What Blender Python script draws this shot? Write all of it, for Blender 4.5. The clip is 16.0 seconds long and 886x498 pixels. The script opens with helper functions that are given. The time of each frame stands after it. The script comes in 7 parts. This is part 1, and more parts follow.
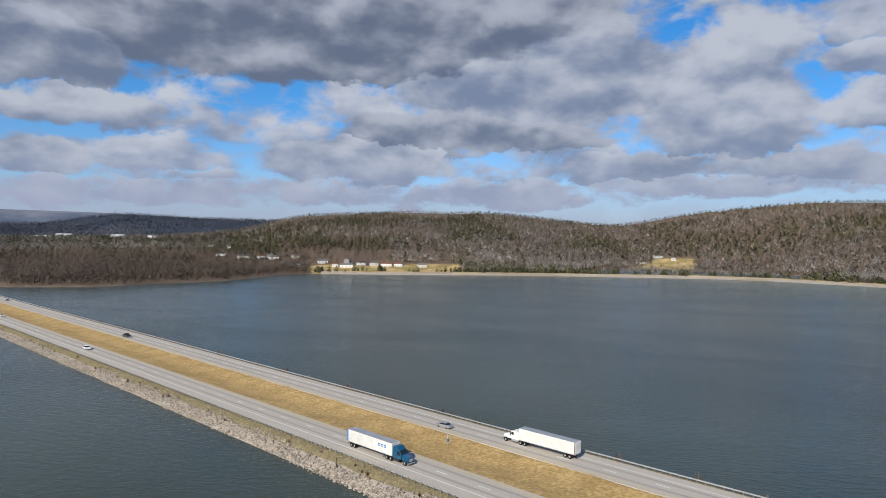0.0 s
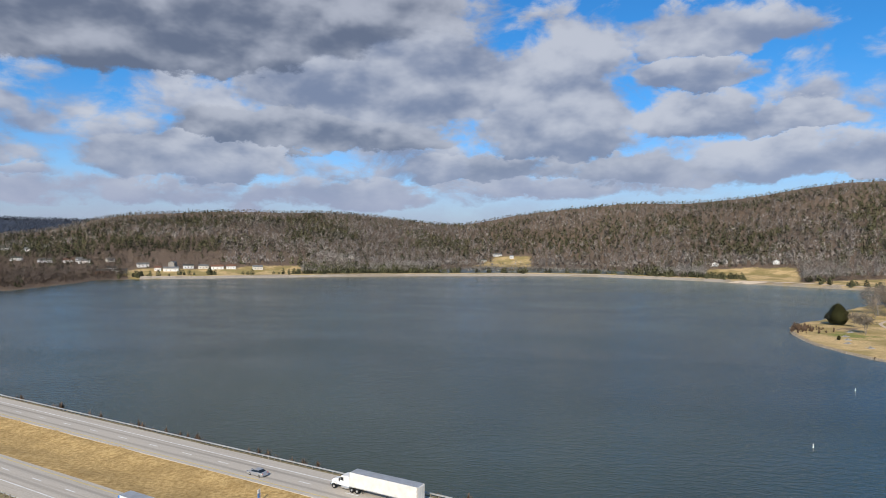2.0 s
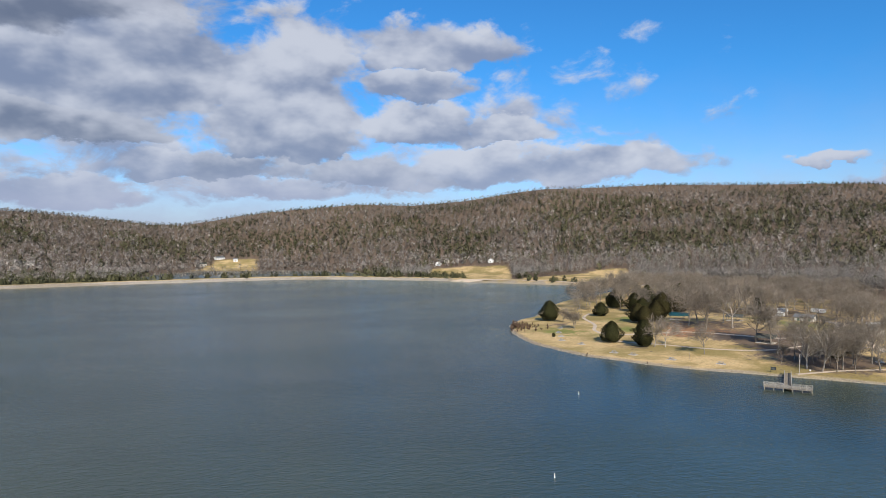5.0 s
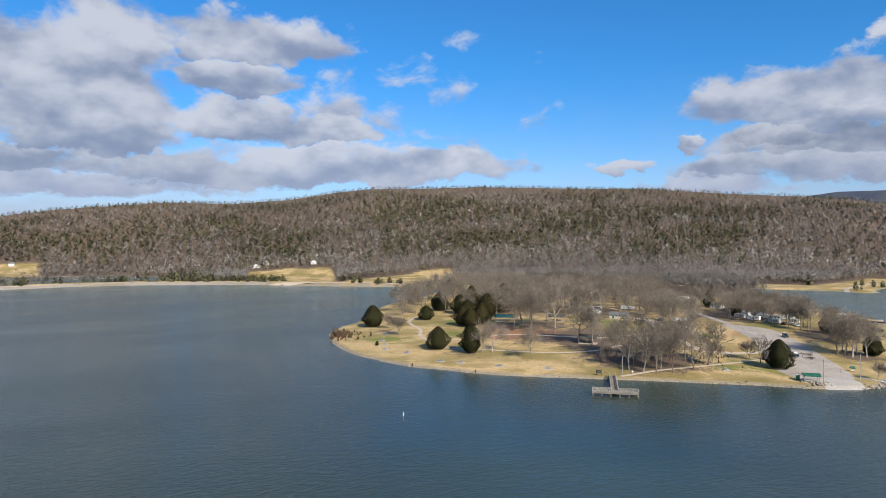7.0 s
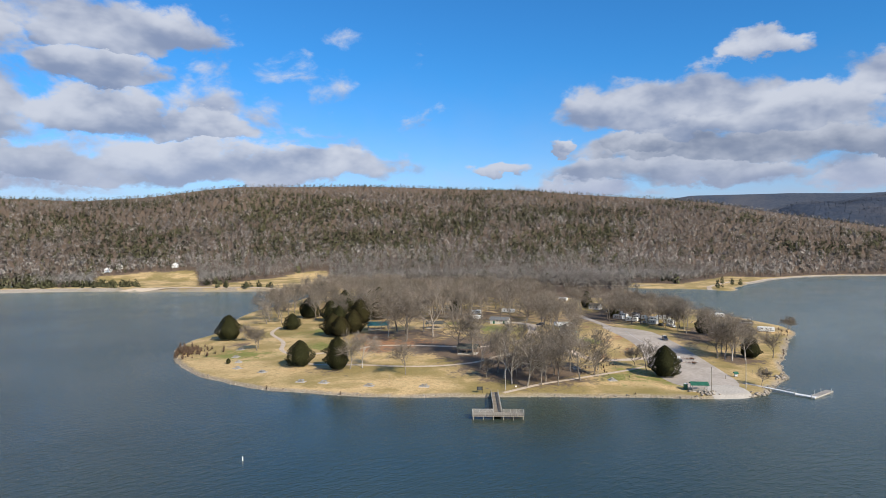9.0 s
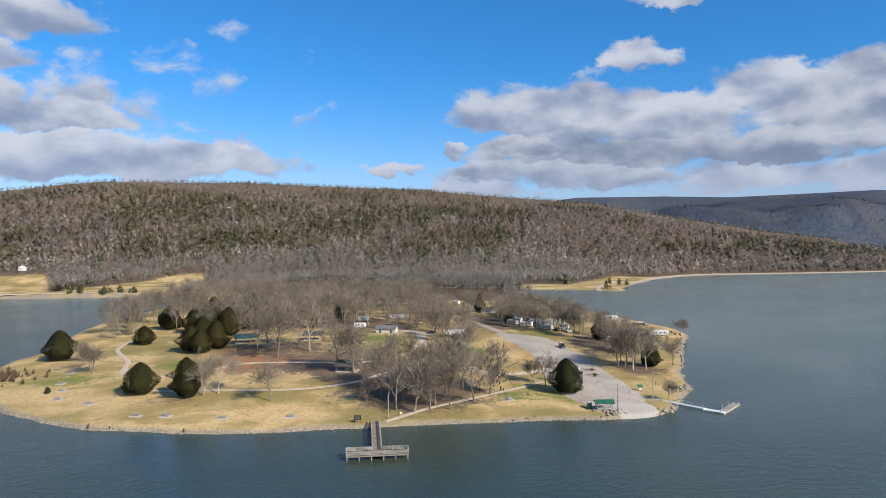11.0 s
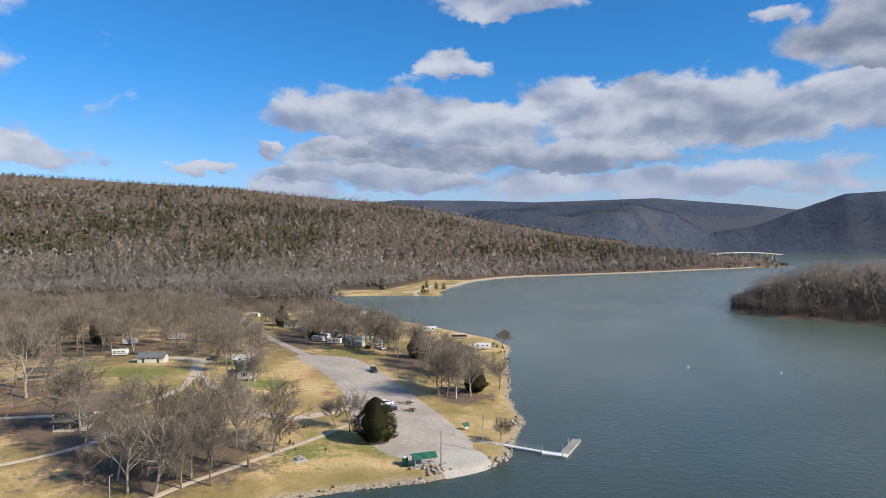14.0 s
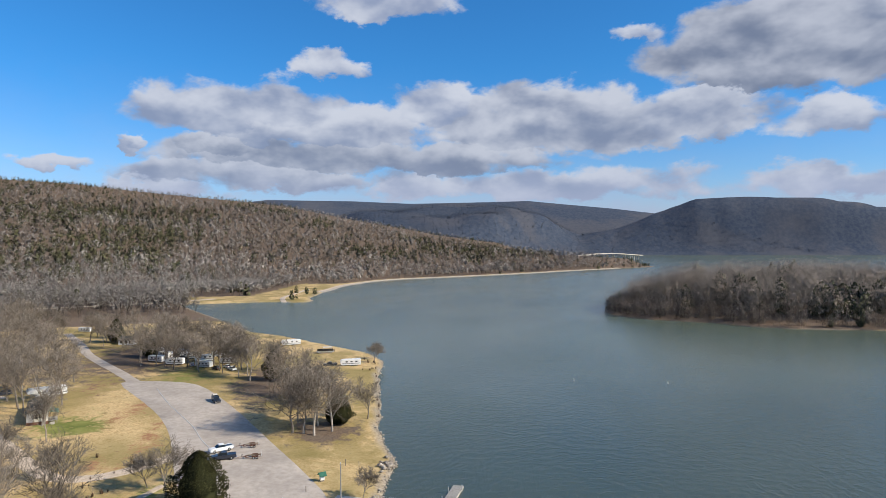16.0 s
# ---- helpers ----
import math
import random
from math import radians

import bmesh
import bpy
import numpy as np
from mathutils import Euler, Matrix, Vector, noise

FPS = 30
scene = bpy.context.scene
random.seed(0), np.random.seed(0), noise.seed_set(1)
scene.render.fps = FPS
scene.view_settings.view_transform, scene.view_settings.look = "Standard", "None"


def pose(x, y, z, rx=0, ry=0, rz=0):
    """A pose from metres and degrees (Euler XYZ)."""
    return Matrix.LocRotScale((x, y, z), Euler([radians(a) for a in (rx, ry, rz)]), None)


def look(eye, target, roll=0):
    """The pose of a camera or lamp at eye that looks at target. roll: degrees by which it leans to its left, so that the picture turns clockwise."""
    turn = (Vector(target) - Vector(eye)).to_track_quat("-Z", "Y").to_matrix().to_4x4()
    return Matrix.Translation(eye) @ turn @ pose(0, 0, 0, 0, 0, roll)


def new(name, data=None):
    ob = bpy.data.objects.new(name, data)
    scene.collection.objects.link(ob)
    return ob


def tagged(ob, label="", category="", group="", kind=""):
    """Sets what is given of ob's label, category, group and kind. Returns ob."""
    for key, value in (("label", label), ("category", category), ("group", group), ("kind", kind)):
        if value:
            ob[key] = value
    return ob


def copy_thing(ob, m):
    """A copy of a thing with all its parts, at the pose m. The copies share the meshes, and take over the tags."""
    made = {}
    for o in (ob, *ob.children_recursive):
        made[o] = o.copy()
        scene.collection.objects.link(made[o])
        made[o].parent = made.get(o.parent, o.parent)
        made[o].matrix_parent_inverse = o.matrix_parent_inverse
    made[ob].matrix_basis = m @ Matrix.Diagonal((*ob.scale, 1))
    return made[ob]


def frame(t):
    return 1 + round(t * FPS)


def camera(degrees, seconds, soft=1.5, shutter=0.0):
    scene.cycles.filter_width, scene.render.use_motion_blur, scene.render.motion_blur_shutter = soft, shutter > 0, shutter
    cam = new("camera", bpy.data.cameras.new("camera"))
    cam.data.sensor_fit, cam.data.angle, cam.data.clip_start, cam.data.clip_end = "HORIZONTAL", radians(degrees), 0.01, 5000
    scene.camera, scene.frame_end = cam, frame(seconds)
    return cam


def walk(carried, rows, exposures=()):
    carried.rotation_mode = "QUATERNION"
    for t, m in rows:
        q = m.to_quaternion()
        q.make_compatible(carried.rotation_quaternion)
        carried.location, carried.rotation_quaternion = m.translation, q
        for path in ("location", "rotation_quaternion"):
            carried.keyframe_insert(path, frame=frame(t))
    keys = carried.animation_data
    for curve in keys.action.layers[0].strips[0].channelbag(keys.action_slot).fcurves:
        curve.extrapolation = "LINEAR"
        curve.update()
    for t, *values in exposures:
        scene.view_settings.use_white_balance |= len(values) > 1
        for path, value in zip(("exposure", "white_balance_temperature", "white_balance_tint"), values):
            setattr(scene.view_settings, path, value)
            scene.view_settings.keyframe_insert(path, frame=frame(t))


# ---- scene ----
cam = camera(68.6, 16.0, soft=0.7)
PATH = [
    (0, (0.469, 0.541, 53.596), (0.525, 2.54, 53.564), 0.7),
    (0.5, (1.757, 7.984, 53.597), (1.867, 9.981, 53.565), -0.0),
    (1, (3.301, 15.415, 53.599), (3.584, 17.395, 53.569), 0.4),
    (1.5, (5.354, 22.816, 53.612), (5.759, 24.775, 53.582), 0.3),
    (2, (7.98, 30.153, 53.648), (8.507, 32.083, 53.619), 0.3),
    (2.5, (11.111, 37.333, 53.685), (11.762, 39.223, 53.657), 0.3),
    (3, (14.724, 44.238, 53.704), (15.491, 46.085, 53.677), 0.2),
    (3.5, (18.902, 50.779, 53.708), (19.795, 52.568, 53.682), 0.2),
    (4, (23.743, 56.798, 53.701), (24.759, 58.521, 53.676), 0.1),
    (6.5, (52.092, 83.109, 53.574), (53.63, 84.389, 53.551), -0.2),
    (7, (58.863, 87.623, 53.577), (60.477, 88.805, 53.554), -0.2),
    (7.5, (66.351, 91.541, 53.593), (68.031, 92.627, 53.57), -0.2),
    (8, (74.138, 95.14, 53.628), (75.874, 96.133, 53.605), -0.3),
    (8.5, (82.227, 98.273, 53.701), (83.996, 99.205, 53.678), -0.3),
    (11, (124.213, 110.37, 54.26), (126.131, 110.936, 54.235), -0.2),
    (11.5, (132.814, 112.056, 54.312), (134.753, 112.541, 54.287), -0.1),
    (12, (141.588, 113.188, 54.375), (143.547, 113.592, 54.351), -0.1),
    (12.5, (150.491, 113.836, 54.478), (152.468, 114.139, 54.455), -0.1),
    (13, (159.454, 114.064, 54.615), (161.444, 114.263, 54.593), -0.1),
    (13.5, (168.403, 113.871, 54.756), (170.4, 113.975, 54.735), -0.2),
    (14, (177.378, 113.293, 54.878), (179.378, 113.311, 54.858), -0.2),
    (14.5, (186.302, 112.313, 55.019), (188.301, 112.26, 55.0), -0.3),
    (15, (195.077, 110.956, 55.162), (197.074, 110.831, 55.143), -0.2),
    (15.5, (203.76, 109.301, 55.297), (205.747, 109.073, 55.279), -0.2),
    (16, (212.481, 107.498, 55.37), (214.449, 107.143, 55.353), -0.2),
]
walk(cam, [(t, look(eye, target, roll)) for t, eye, target, roll in PATH], [(0, -0.02), (2, 0.02), (4, 0.14), (6.5, 0.19), (8.5, 0.21), (16, 0.22)])


# ---- sky, sun ----
SUN_BEARING, SUN_HEIGHT = 207.0, 34.0
world = bpy.data.worlds.new("sky")
scene.world = world
world.use_nodes = True


class Nodes:
    """A short way to write shader nodes."""

    def __init__(self, tree):
        self.tree = tree
        tree.nodes.clear()

    def add(self, kind, **sets):
        node = self.tree.nodes.new(kind)
        for key, value in sets.items():
            setattr(node, key, value)
        return node

    def put(self, socket, value):
        if isinstance(value, bpy.types.NodeSocket):
            self.tree.links.new(value, socket)
        elif value is not None:
            socket.default_value = value

    def math(self, op, a, b=None, c=None, clamp=False):
        node = self.add("ShaderNodeMath", operation=op, use_clamp=clamp)
        for k, v in enumerate((a, b, c)):
            self.put(node.inputs[k], v)
        return node.outputs[0]

    def step(self, value, low, high):
        node = self.add("ShaderNodeMapRange", interpolation_type="SMOOTHSTEP")
        self.put(node.inputs[0], value)
        node.inputs[1].default_value, node.inputs[2].default_value = low, high
        return node.outputs[0]

    def mix(self, how, a, b, blend="MIX"):
        node = self.add("ShaderNodeMix", data_type="RGBA", blend_type=blend)
        self.put(node.inputs[0], how)
        self.put(node.inputs[6], a if isinstance(a, bpy.types.NodeSocket) else (*a, 1))
        self.put(node.inputs[7], b if isinstance(b, bpy.types.NodeSocket) else (*b, 1))
        return node.outputs[2]

    def noise(self, vector, scale, detail=4.0, rough=0.55, distortion=0.0):
        node = self.add("ShaderNodeTexNoise")
        self.put(node.inputs["Vector"], vector)
        node.inputs["Scale"].default_value, node.inputs["Detail"].default_value = scale, detail
        node.inputs["Roughness"].default_value, node.inputs["Distortion"].default_value = rough, distortion
        return node.outputs["Fac"]

    def vec(self, op, a, b):
        node = self.add("ShaderNodeVectorMath", operation=op)
        self.put(node.inputs[0], a)
        self.put(node.inputs[1], b)
        return node.outputs[0]


def build_sky():
    n = Nodes(world.node_tree)
    sky = n.add("ShaderNodeTexSky", sky_type="NISHITA", sun_disc=False, sun_elevation=radians(SUN_HEIGHT), sun_rotation=radians(SUN_BEARING),
                altitude=200.0, air_density=1.0, dust_density=0.25, ozone_density=3.0)
    way = n.add("ShaderNodeTexCoord").outputs["Generated"]
    xyz = n.add("ShaderNodeSeparateXYZ")
    n.put(xyz.inputs[0], way)
    x, y, z = xyz.outputs
    bearing = n.math("MULTIPLY", n.math("ARCTAN2", x, y), 57.2958)
    height = n.math("MULTIPLY", n.math("ARCSINE", z), 57.2958)
    # cloud banks: bearing and height of the middle, half width, height above it, in degrees; thickness; greyness
    # First four lie out of view; the high two added for the water's reflections
    banks = [(170, 16, 30, 9, 0.8, 0.4), (-90, 16, 30, 10, 0.8, 0.4), (125, 33, 28, 8, 1.0, 0.5), (-4, 33, 46, 13, 0.8, 0.6), (-2, 9, 44, 9, 0.40, 0.25)]
    # over the causeway
    banks += [(-12.4, 17.4, 27.1, 7.84, 1.60, 0.95), (-33.7, 13.6, 12.0, 5.54, 1.40, 0.75), (10.1, 12.6, 11.0, 6.77, 1.15, 0.50), (25.2, 10.5, 6.9, 7.04, 1.10, 0.45), (-28.8, 9.3, 8.9, 2.47, 0.95, 0.50),
              (-31.0, 5.6, 4.2, 1.65, 0.85, 0.50), (-22.3, 6.3, 4.8, 1.87, 0.95, 0.25), (-5.6, 6.3, 8.7, 2.42, 1.00, 0.45), (4.8, 9.0, 12.7, 2.87, 1.10, 0.80), (33.4, 5.5, 6.8, 2.08, 0.95, 0.60)]
    # low along the north
    banks += [(-27.3, 3.0, 9.9, 1.47, 0.72, 0.35), (-12.3, 3.3, 12.5, 1.44, 0.70, 0.35), (7.3, 3.7, 14.5, 1.57, 0.70, 0.30), (23.6, 4.3, 11.9, 1.56, 0.75, 0.35), (-17.8, 4.7, 4.4, 1.12, 0.70, 0.30),
              (15.9, 6.0, 4.2, 1.52, 0.75, 0.40)]
    # breaking up to the east
    banks += [(37.7, 16.2, 6.9, 2.59, 0.95, 0.35), (36.3, 13.0, 4.5, 2.00, 0.85, 0.40), (36.7, 9.6, 5.4, 2.52, 0.95, 0.40), (44.3, 9.1, 3.6, 1.71, 0.85, 0.35), (42.8, 6.2, 14.6, 2.02, 0.90, 0.30),
              (74.3, 7.6, 1.1, 0.64, 1.00, 0.30), (68.9, 6.0, 2.6, 0.66, 0.75, 0.30), (21.6, 5.9, 6.4, 1.66, 0.90, 0.60)]
    # bank in the east
    banks += [(84.5, 10.8, 8.7, 2.65, 1.00, 0.35), (81.8, 8.0, 2.8, 1.20, 0.95, 0.70), (92.2, 9.4, 10.1, 2.75, 1.00, 0.40), (99.3, 11.1, 3.7, 2.46, 0.90, 0.30), (110.9, 9.5, 11.9, 3.38, 1.10, 0.55),
              (121.0, 10.1, 6.9, 2.94, 1.05, 0.45), (96.1, 7.2, 16.4, 2.14, 0.95, 0.70), (131.4, 9.0, 4.7, 1.90, 0.90, 0.35)]
    # low in the east
    banks += [(86.4, 5.5, 11.2, 1.72, 0.85, 0.60), (108.5, 4.7, 17.5, 1.76, 0.80, 0.35), (130.3, 4.5, 7.1, 1.71, 0.85, 0.30), (77.4, 4.3, 5.5, 1.18, 0.75, 0.30), (74.7, 7.9, 1.2, 0.66, 0.95, 0.30),
              (69.1, 6.1, 1.5, 0.51, 0.75, 0.30)]
    # high in the east
    banks += [(95.1, 20.1, 5.7, 2.36, 1.05, 0.25), (91.2, 14.6, 2.7, 1.46, 0.90, 0.25), (117.0, 16.9, 1.8, 0.78, 0.50, 0.20), (129.2, 14.4, 10.3, 4.77, 1.30, 0.80), (134.2, 16.4, 5.1, 3.34, 1.10, 0.70)]
    flat = n.vec("MULTIPLY", way, (2.6, 2.6, 4.6))
    puffs = n.noise(flat, 4.2, 9.0, 0.56, 0.25)
    soft = n.noise(flat, 3.6, 4.0, 0.48, 0.1)
    above = n.noise(n.vec("ADD", flat, (-0.03, -0.03, 0.10)), 3.6, 4.0, 0.48, 0.1)
    broad = n.noise(flat, 1.8, 3.0, 0.5)
    # ragged outlines: each bank's place wavers
    bearing = n.math("ADD", bearing, n.math("MULTIPLY", n.math("SUBTRACT", n.noise(flat, 2.6, 5.0, 0.6), 0.5), 8.0))
    height = n.math("ADD", height, n.math("MULTIPLY", n.math("SUBTRACT", n.noise(n.vec("ADD", flat, (3.1, 1.7, 0.4)), 6.0, 5.0, 0.6), 0.5), 3.4))
    cover, level, gloom = None, None, None
    for a, e, wide, tall, thick, grey in banks:
        da = n.math("DIVIDE", n.math("SUBTRACT", bearing, float(a)), float(wide))
        up = n.math("DIVIDE", n.math("SUBTRACT", height, float(e)), float(tall))
        de = n.math("MAXIMUM", up, n.math("MULTIPLY", up, -1.9))
        d = n.math("ADD", n.math("MULTIPLY", da, da), n.math("MULTIPLY", de, de))
        one = n.math("MULTIPLY", n.math("SUBTRACT", 1.0, n.math("MULTIPLY", d, 0.62)), thick)
        if cover is None:
            cover, level, gloom = one, up, grey
            continue
        ahead = n.step(n.math("SUBTRACT", one, cover), -0.12, 0.12)
        level = n.math("ADD", n.math("MULTIPLY", level, n.math("SUBTRACT", 1.0, ahead)), n.math("MULTIPLY", up, ahead))
        gloom = n.math("ADD", n.math("MULTIPLY", gloom, n.math("SUBTRACT", 1.0, ahead)), n.math("MULTIPLY", ahead, float(grey)))
        cover = n.math("MAXIMUM", cover, one)
    cover = n.math("MAXIMUM", cover, -0.6)
    body = n.math("ADD", n.math("MULTIPLY", n.math("SUBTRACT", puffs, 0.5), 2.3), n.math("MULTIPLY", n.math("SUBTRACT", broad, 0.5), 0.7))
    thickness = n.math("ADD", n.math("MULTIPLY", cover, 0.95), n.math("ADD", body, -0.13))
    mask = n.step(thickness, -0.10, 0.38)
    relief = n.math("ADD", n.math("ADD", n.math("MULTIPLY", n.math("SUBTRACT", soft, above), 2.6), n.math("MULTIPLY", n.math("SUBTRACT", puffs, 0.5), 0.35)), n.math("MULTIPLY", n.math("MINIMUM", n.math("MAXIMUM", level, -0.6), 1.0), 0.42))
    lit = n.step(n.math("SUBTRACT", relief, n.math("MULTIPLY", n.step(thickness, 0.5, 1.5), 0.18)), -0.55, 0.62)
    shade = n.mix(gloom, (0.31, 0.38, 0.56), (0.148, 0.175, 0.245))
    light = n.mix(gloom, (0.70, 0.735, 0.82), (0.48, 0.51, 0.595))
    cloud = n.mix(lit, shade, light)
    low = n.step(height, 9.0, 1.5)
    cloud = n.mix(n.math("MULTIPLY", low, 0.6), cloud, (0.37, 0.43, 0.60))
    tint = n.mix(n.step(height, 2.0, 16.0), (0.66, 0.84, 1.12), (0.27, 0.84, 1.28))
    blue = n.mix(1.0, sky.outputs[0], tint, "MULTIPLY")
    scale = n.add("ShaderNodeVectorMath", operation="SCALE")
    n.put(scale.inputs[0], blue)
    scale.inputs["Scale"].default_value = 0.120
    final = n.mix(n.math("MULTIPLY", mask, 0.95), scale.outputs[0], cloud)
    final = n.mix(n.math("MULTIPLY", n.step(height, 6.5, 0.8), 0.80), final, (0.41, 0.46, 0.635))
    out = n.add("ShaderNodeBackground")
    n.put(out.inputs[0], final)
    out.inputs[1].default_value = 0.87
    n.put(n.add("ShaderNodeOutputWorld").inputs[0], out.outputs[0])


build_sky()
sun = new("sun", bpy.data.lights.new("sun", "SUN"))
sun.data.energy, sun.data.angle, sun.data.color = 5.0, radians(0.53), (1.0, 0.905, 0.75)
b, e = radians(SUN_BEARING), radians(SUN_HEIGHT)
sun.matrix_world = look((math.sin(b) * math.cos(e) * 500, math.cos(b) * math.cos(e) * 500, math.sin(e) * 500), (0, 0, 0))


# ---- materials ----
def mat(name, low, high, grain=1.0, rough=0.8, bump=0.3, metal=0.0, coat=0.0, broad=0.25, per="", contrast=(0.3, 0.7), spec=0.5, stretch=(1, 1, 1)):
    """Two colours in noise at two scales (grain in metres), with relief; per: vary by object or island."""
    m = bpy.data.materials.new(name)
    m.use_nodes = True
    n = Nodes(m.node_tree)
    where = n.vec("MULTIPLY", n.add("ShaderNodeNewGeometry").outputs["Position"], stretch)
    fine = n.noise(where, 1.0 / grain, 6.0, 0.6)
    wide = n.noise(where, 0.12 / grain, 3.0)
    colour = n.mix(n.step(fine, *contrast), low, high)
    colour = n.mix(n.math("MULTIPLY", n.step(wide, 0.35, 0.7), broad), colour, tuple(c * 0.55 for c in low))
    if per:
        rnd = n.add("ShaderNodeObjectInfo").outputs["Random"] if per == "object" else n.add("ShaderNodeNewGeometry").outputs["Random Per Island"]
        tone = n.add("ShaderNodeHueSaturation")
        n.put(tone.inputs["Value"], n.math("MULTIPLY_ADD", rnd, 0.55, 0.72))
        n.put(tone.inputs["Color"], colour)
        colour = tone.outputs[0]
    p = n.add("ShaderNodeBsdfPrincipled")
    n.put(p.inputs["Base Color"], colour)
    n.put(p.inputs["Roughness"], n.math("MULTIPLY_ADD", fine, 0.2, rough - 0.1, clamp=True))
    p.inputs["Metallic"].default_value, p.inputs["Coat Weight"].default_value = metal, coat
    p.inputs["Specular IOR Level"].default_value = spec if rough < 0.75 else min(spec, 0.12)
    if bump:
        rel = n.add("ShaderNodeBump")
        rel.inputs["Strength"].default_value, rel.inputs["Distance"].default_value = bump, grain * 0.3
        n.put(rel.inputs["Height"], fine)
        n.put(p.inputs["Normal"], rel.outputs[0])
    n.put(n.add("ShaderNodeOutputMaterial").inputs[0], p.outputs[0])
    return m


def glass_mat(name, tint=(0.02, 0.025, 0.03)):
    m = mat(name, tint, tint, 1.0, 0.12, 0)
    return m


def ground_mat():
    m = bpy.data.materials.new("ground")
    m.use_nodes = True
    n = Nodes(m.node_tree)
    pos = n.add("ShaderNodeNewGeometry").outputs["Position"]
    zone = n.add("ShaderNodeAttribute", attribute_name="zone")
    rgb = n.add("ShaderNodeSeparateColor")
    n.put(rgb.inputs[0], zone.outputs["Color"])
    woods, green, clay = rgb.outputs
    bank = zone.outputs["Alpha"]
    fresh = n.math("SUBTRACT", 1.0, n.add("ShaderNodeAttribute", attribute_name="dry").outputs["Fac"])
    fine = n.noise(pos, 1.6, 6.0, 0.65)
    mid = n.noise(pos, 0.17, 5.0, 0.6, 0.4)
    wide = n.noise(pos, 0.03, 4.0, 0.55)
    hay = n.mix(n.step(fine, 0.3, 0.7), (0.44, 0.297, 0.13), (0.68, 0.49, 0.255))
    tuft = n.noise(pos, 0.55, 6.0, 0.7, 0.6)
    hay = n.mix(n.math("MULTIPLY", n.step(tuft, 0.5, 0.66), 0.55), hay, (0.73, 0.54, 0.285))
    hay = n.mix(n.math("MULTIPLY", n.step(tuft, 0.48, 0.34), 0.5), hay, (0.26, 0.19, 0.075))
    hay = n.mix(n.math("MULTIPLY", n.step(mid, 0.47, 0.66), 0.6), hay, (0.70, 0.51, 0.265))
    hay = n.mix(n.math("MULTIPLY", n.math("MULTIPLY", n.step(wide, 0.42, 0.62), 0.75), fresh), hay, (0.23, 0.185, 0.065))
    olive = n.noise(pos, 0.055, 5.0, 0.62, 0.5)
    hay = n.mix(n.math("MULTIPLY", n.math("MULTIPLY", n.step(olive, 0.45, 0.61), 0.6), fresh), hay, (0.245, 0.195, 0.066))
    lawn = n.mix(n.step(mid, 0.3, 0.7), (0.115, 0.14, 0.032), (0.25, 0.25, 0.075))
    edge = n.math("ADD", n.math("MULTIPLY", n.math("SUBTRACT", mid, 0.5), 1.7), n.math("MULTIPLY", n.math("SUBTRACT", tuft, 0.5), 1.3))
    colour = n.mix(n.step(n.math("ADD", green, edge), 0.2, 0.6), hay, lawn)
    red = n.mix(n.step(fine, 0.3, 0.7), (0.30, 0.135, 0.065), (0.38, 0.22, 0.12))
    colour = n.mix(n.step(n.math("ADD", clay, edge), 0.28, 0.7), colour, red)
    litter = n.mix(n.step(fine, 0.3, 0.75), (0.115, 0.080, 0.055), (0.23, 0.165, 0.117))
    litter = n.mix(n.math("MULTIPLY", n.step(mid, 0.4, 0.7), 0.5), litter, (0.165, 0.135, 0.105))
    colour = n.mix(n.step(n.math("ADD", woods, edge), 0.3, 0.75), colour, litter)
    # Haze and cloud shade put into the far ground's colour as blue-grey
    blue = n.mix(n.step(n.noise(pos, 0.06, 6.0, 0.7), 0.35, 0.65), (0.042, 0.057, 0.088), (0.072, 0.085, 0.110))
    # Broad noise: browner patches painted as if sunlit between cloud shade
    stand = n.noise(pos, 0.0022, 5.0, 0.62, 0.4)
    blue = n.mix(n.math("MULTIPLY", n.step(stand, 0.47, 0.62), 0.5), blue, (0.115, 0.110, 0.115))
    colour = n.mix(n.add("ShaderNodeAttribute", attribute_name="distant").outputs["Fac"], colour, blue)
    # Paler blue: more haze painted on the farthest western range
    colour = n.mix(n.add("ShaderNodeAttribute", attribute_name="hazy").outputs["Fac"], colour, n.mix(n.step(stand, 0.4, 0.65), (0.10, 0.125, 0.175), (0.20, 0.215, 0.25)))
    stones = n.mix(n.step(fine, 0.35, 0.7), (0.22, 0.175, 0.125), (0.45, 0.39, 0.30))
    colour = n.mix(bank, colour, stones)
    p = n.add("ShaderNodeBsdfPrincipled")
    n.put(p.inputs["Base Color"], colour)
    p.inputs["Roughness"].default_value, p.inputs["Specular IOR Level"].default_value = 0.95, 0.1
    rel = n.add("ShaderNodeBump")
    rel.inputs["Strength"].default_value, rel.inputs["Distance"].default_value = 0.35, 0.2
    n.put(rel.inputs["Height"], fine)
    n.put(p.inputs["Normal"], rel.outputs[0])
    n.put(n.add("ShaderNodeOutputMaterial").inputs[0], p.outputs[0])
    return m


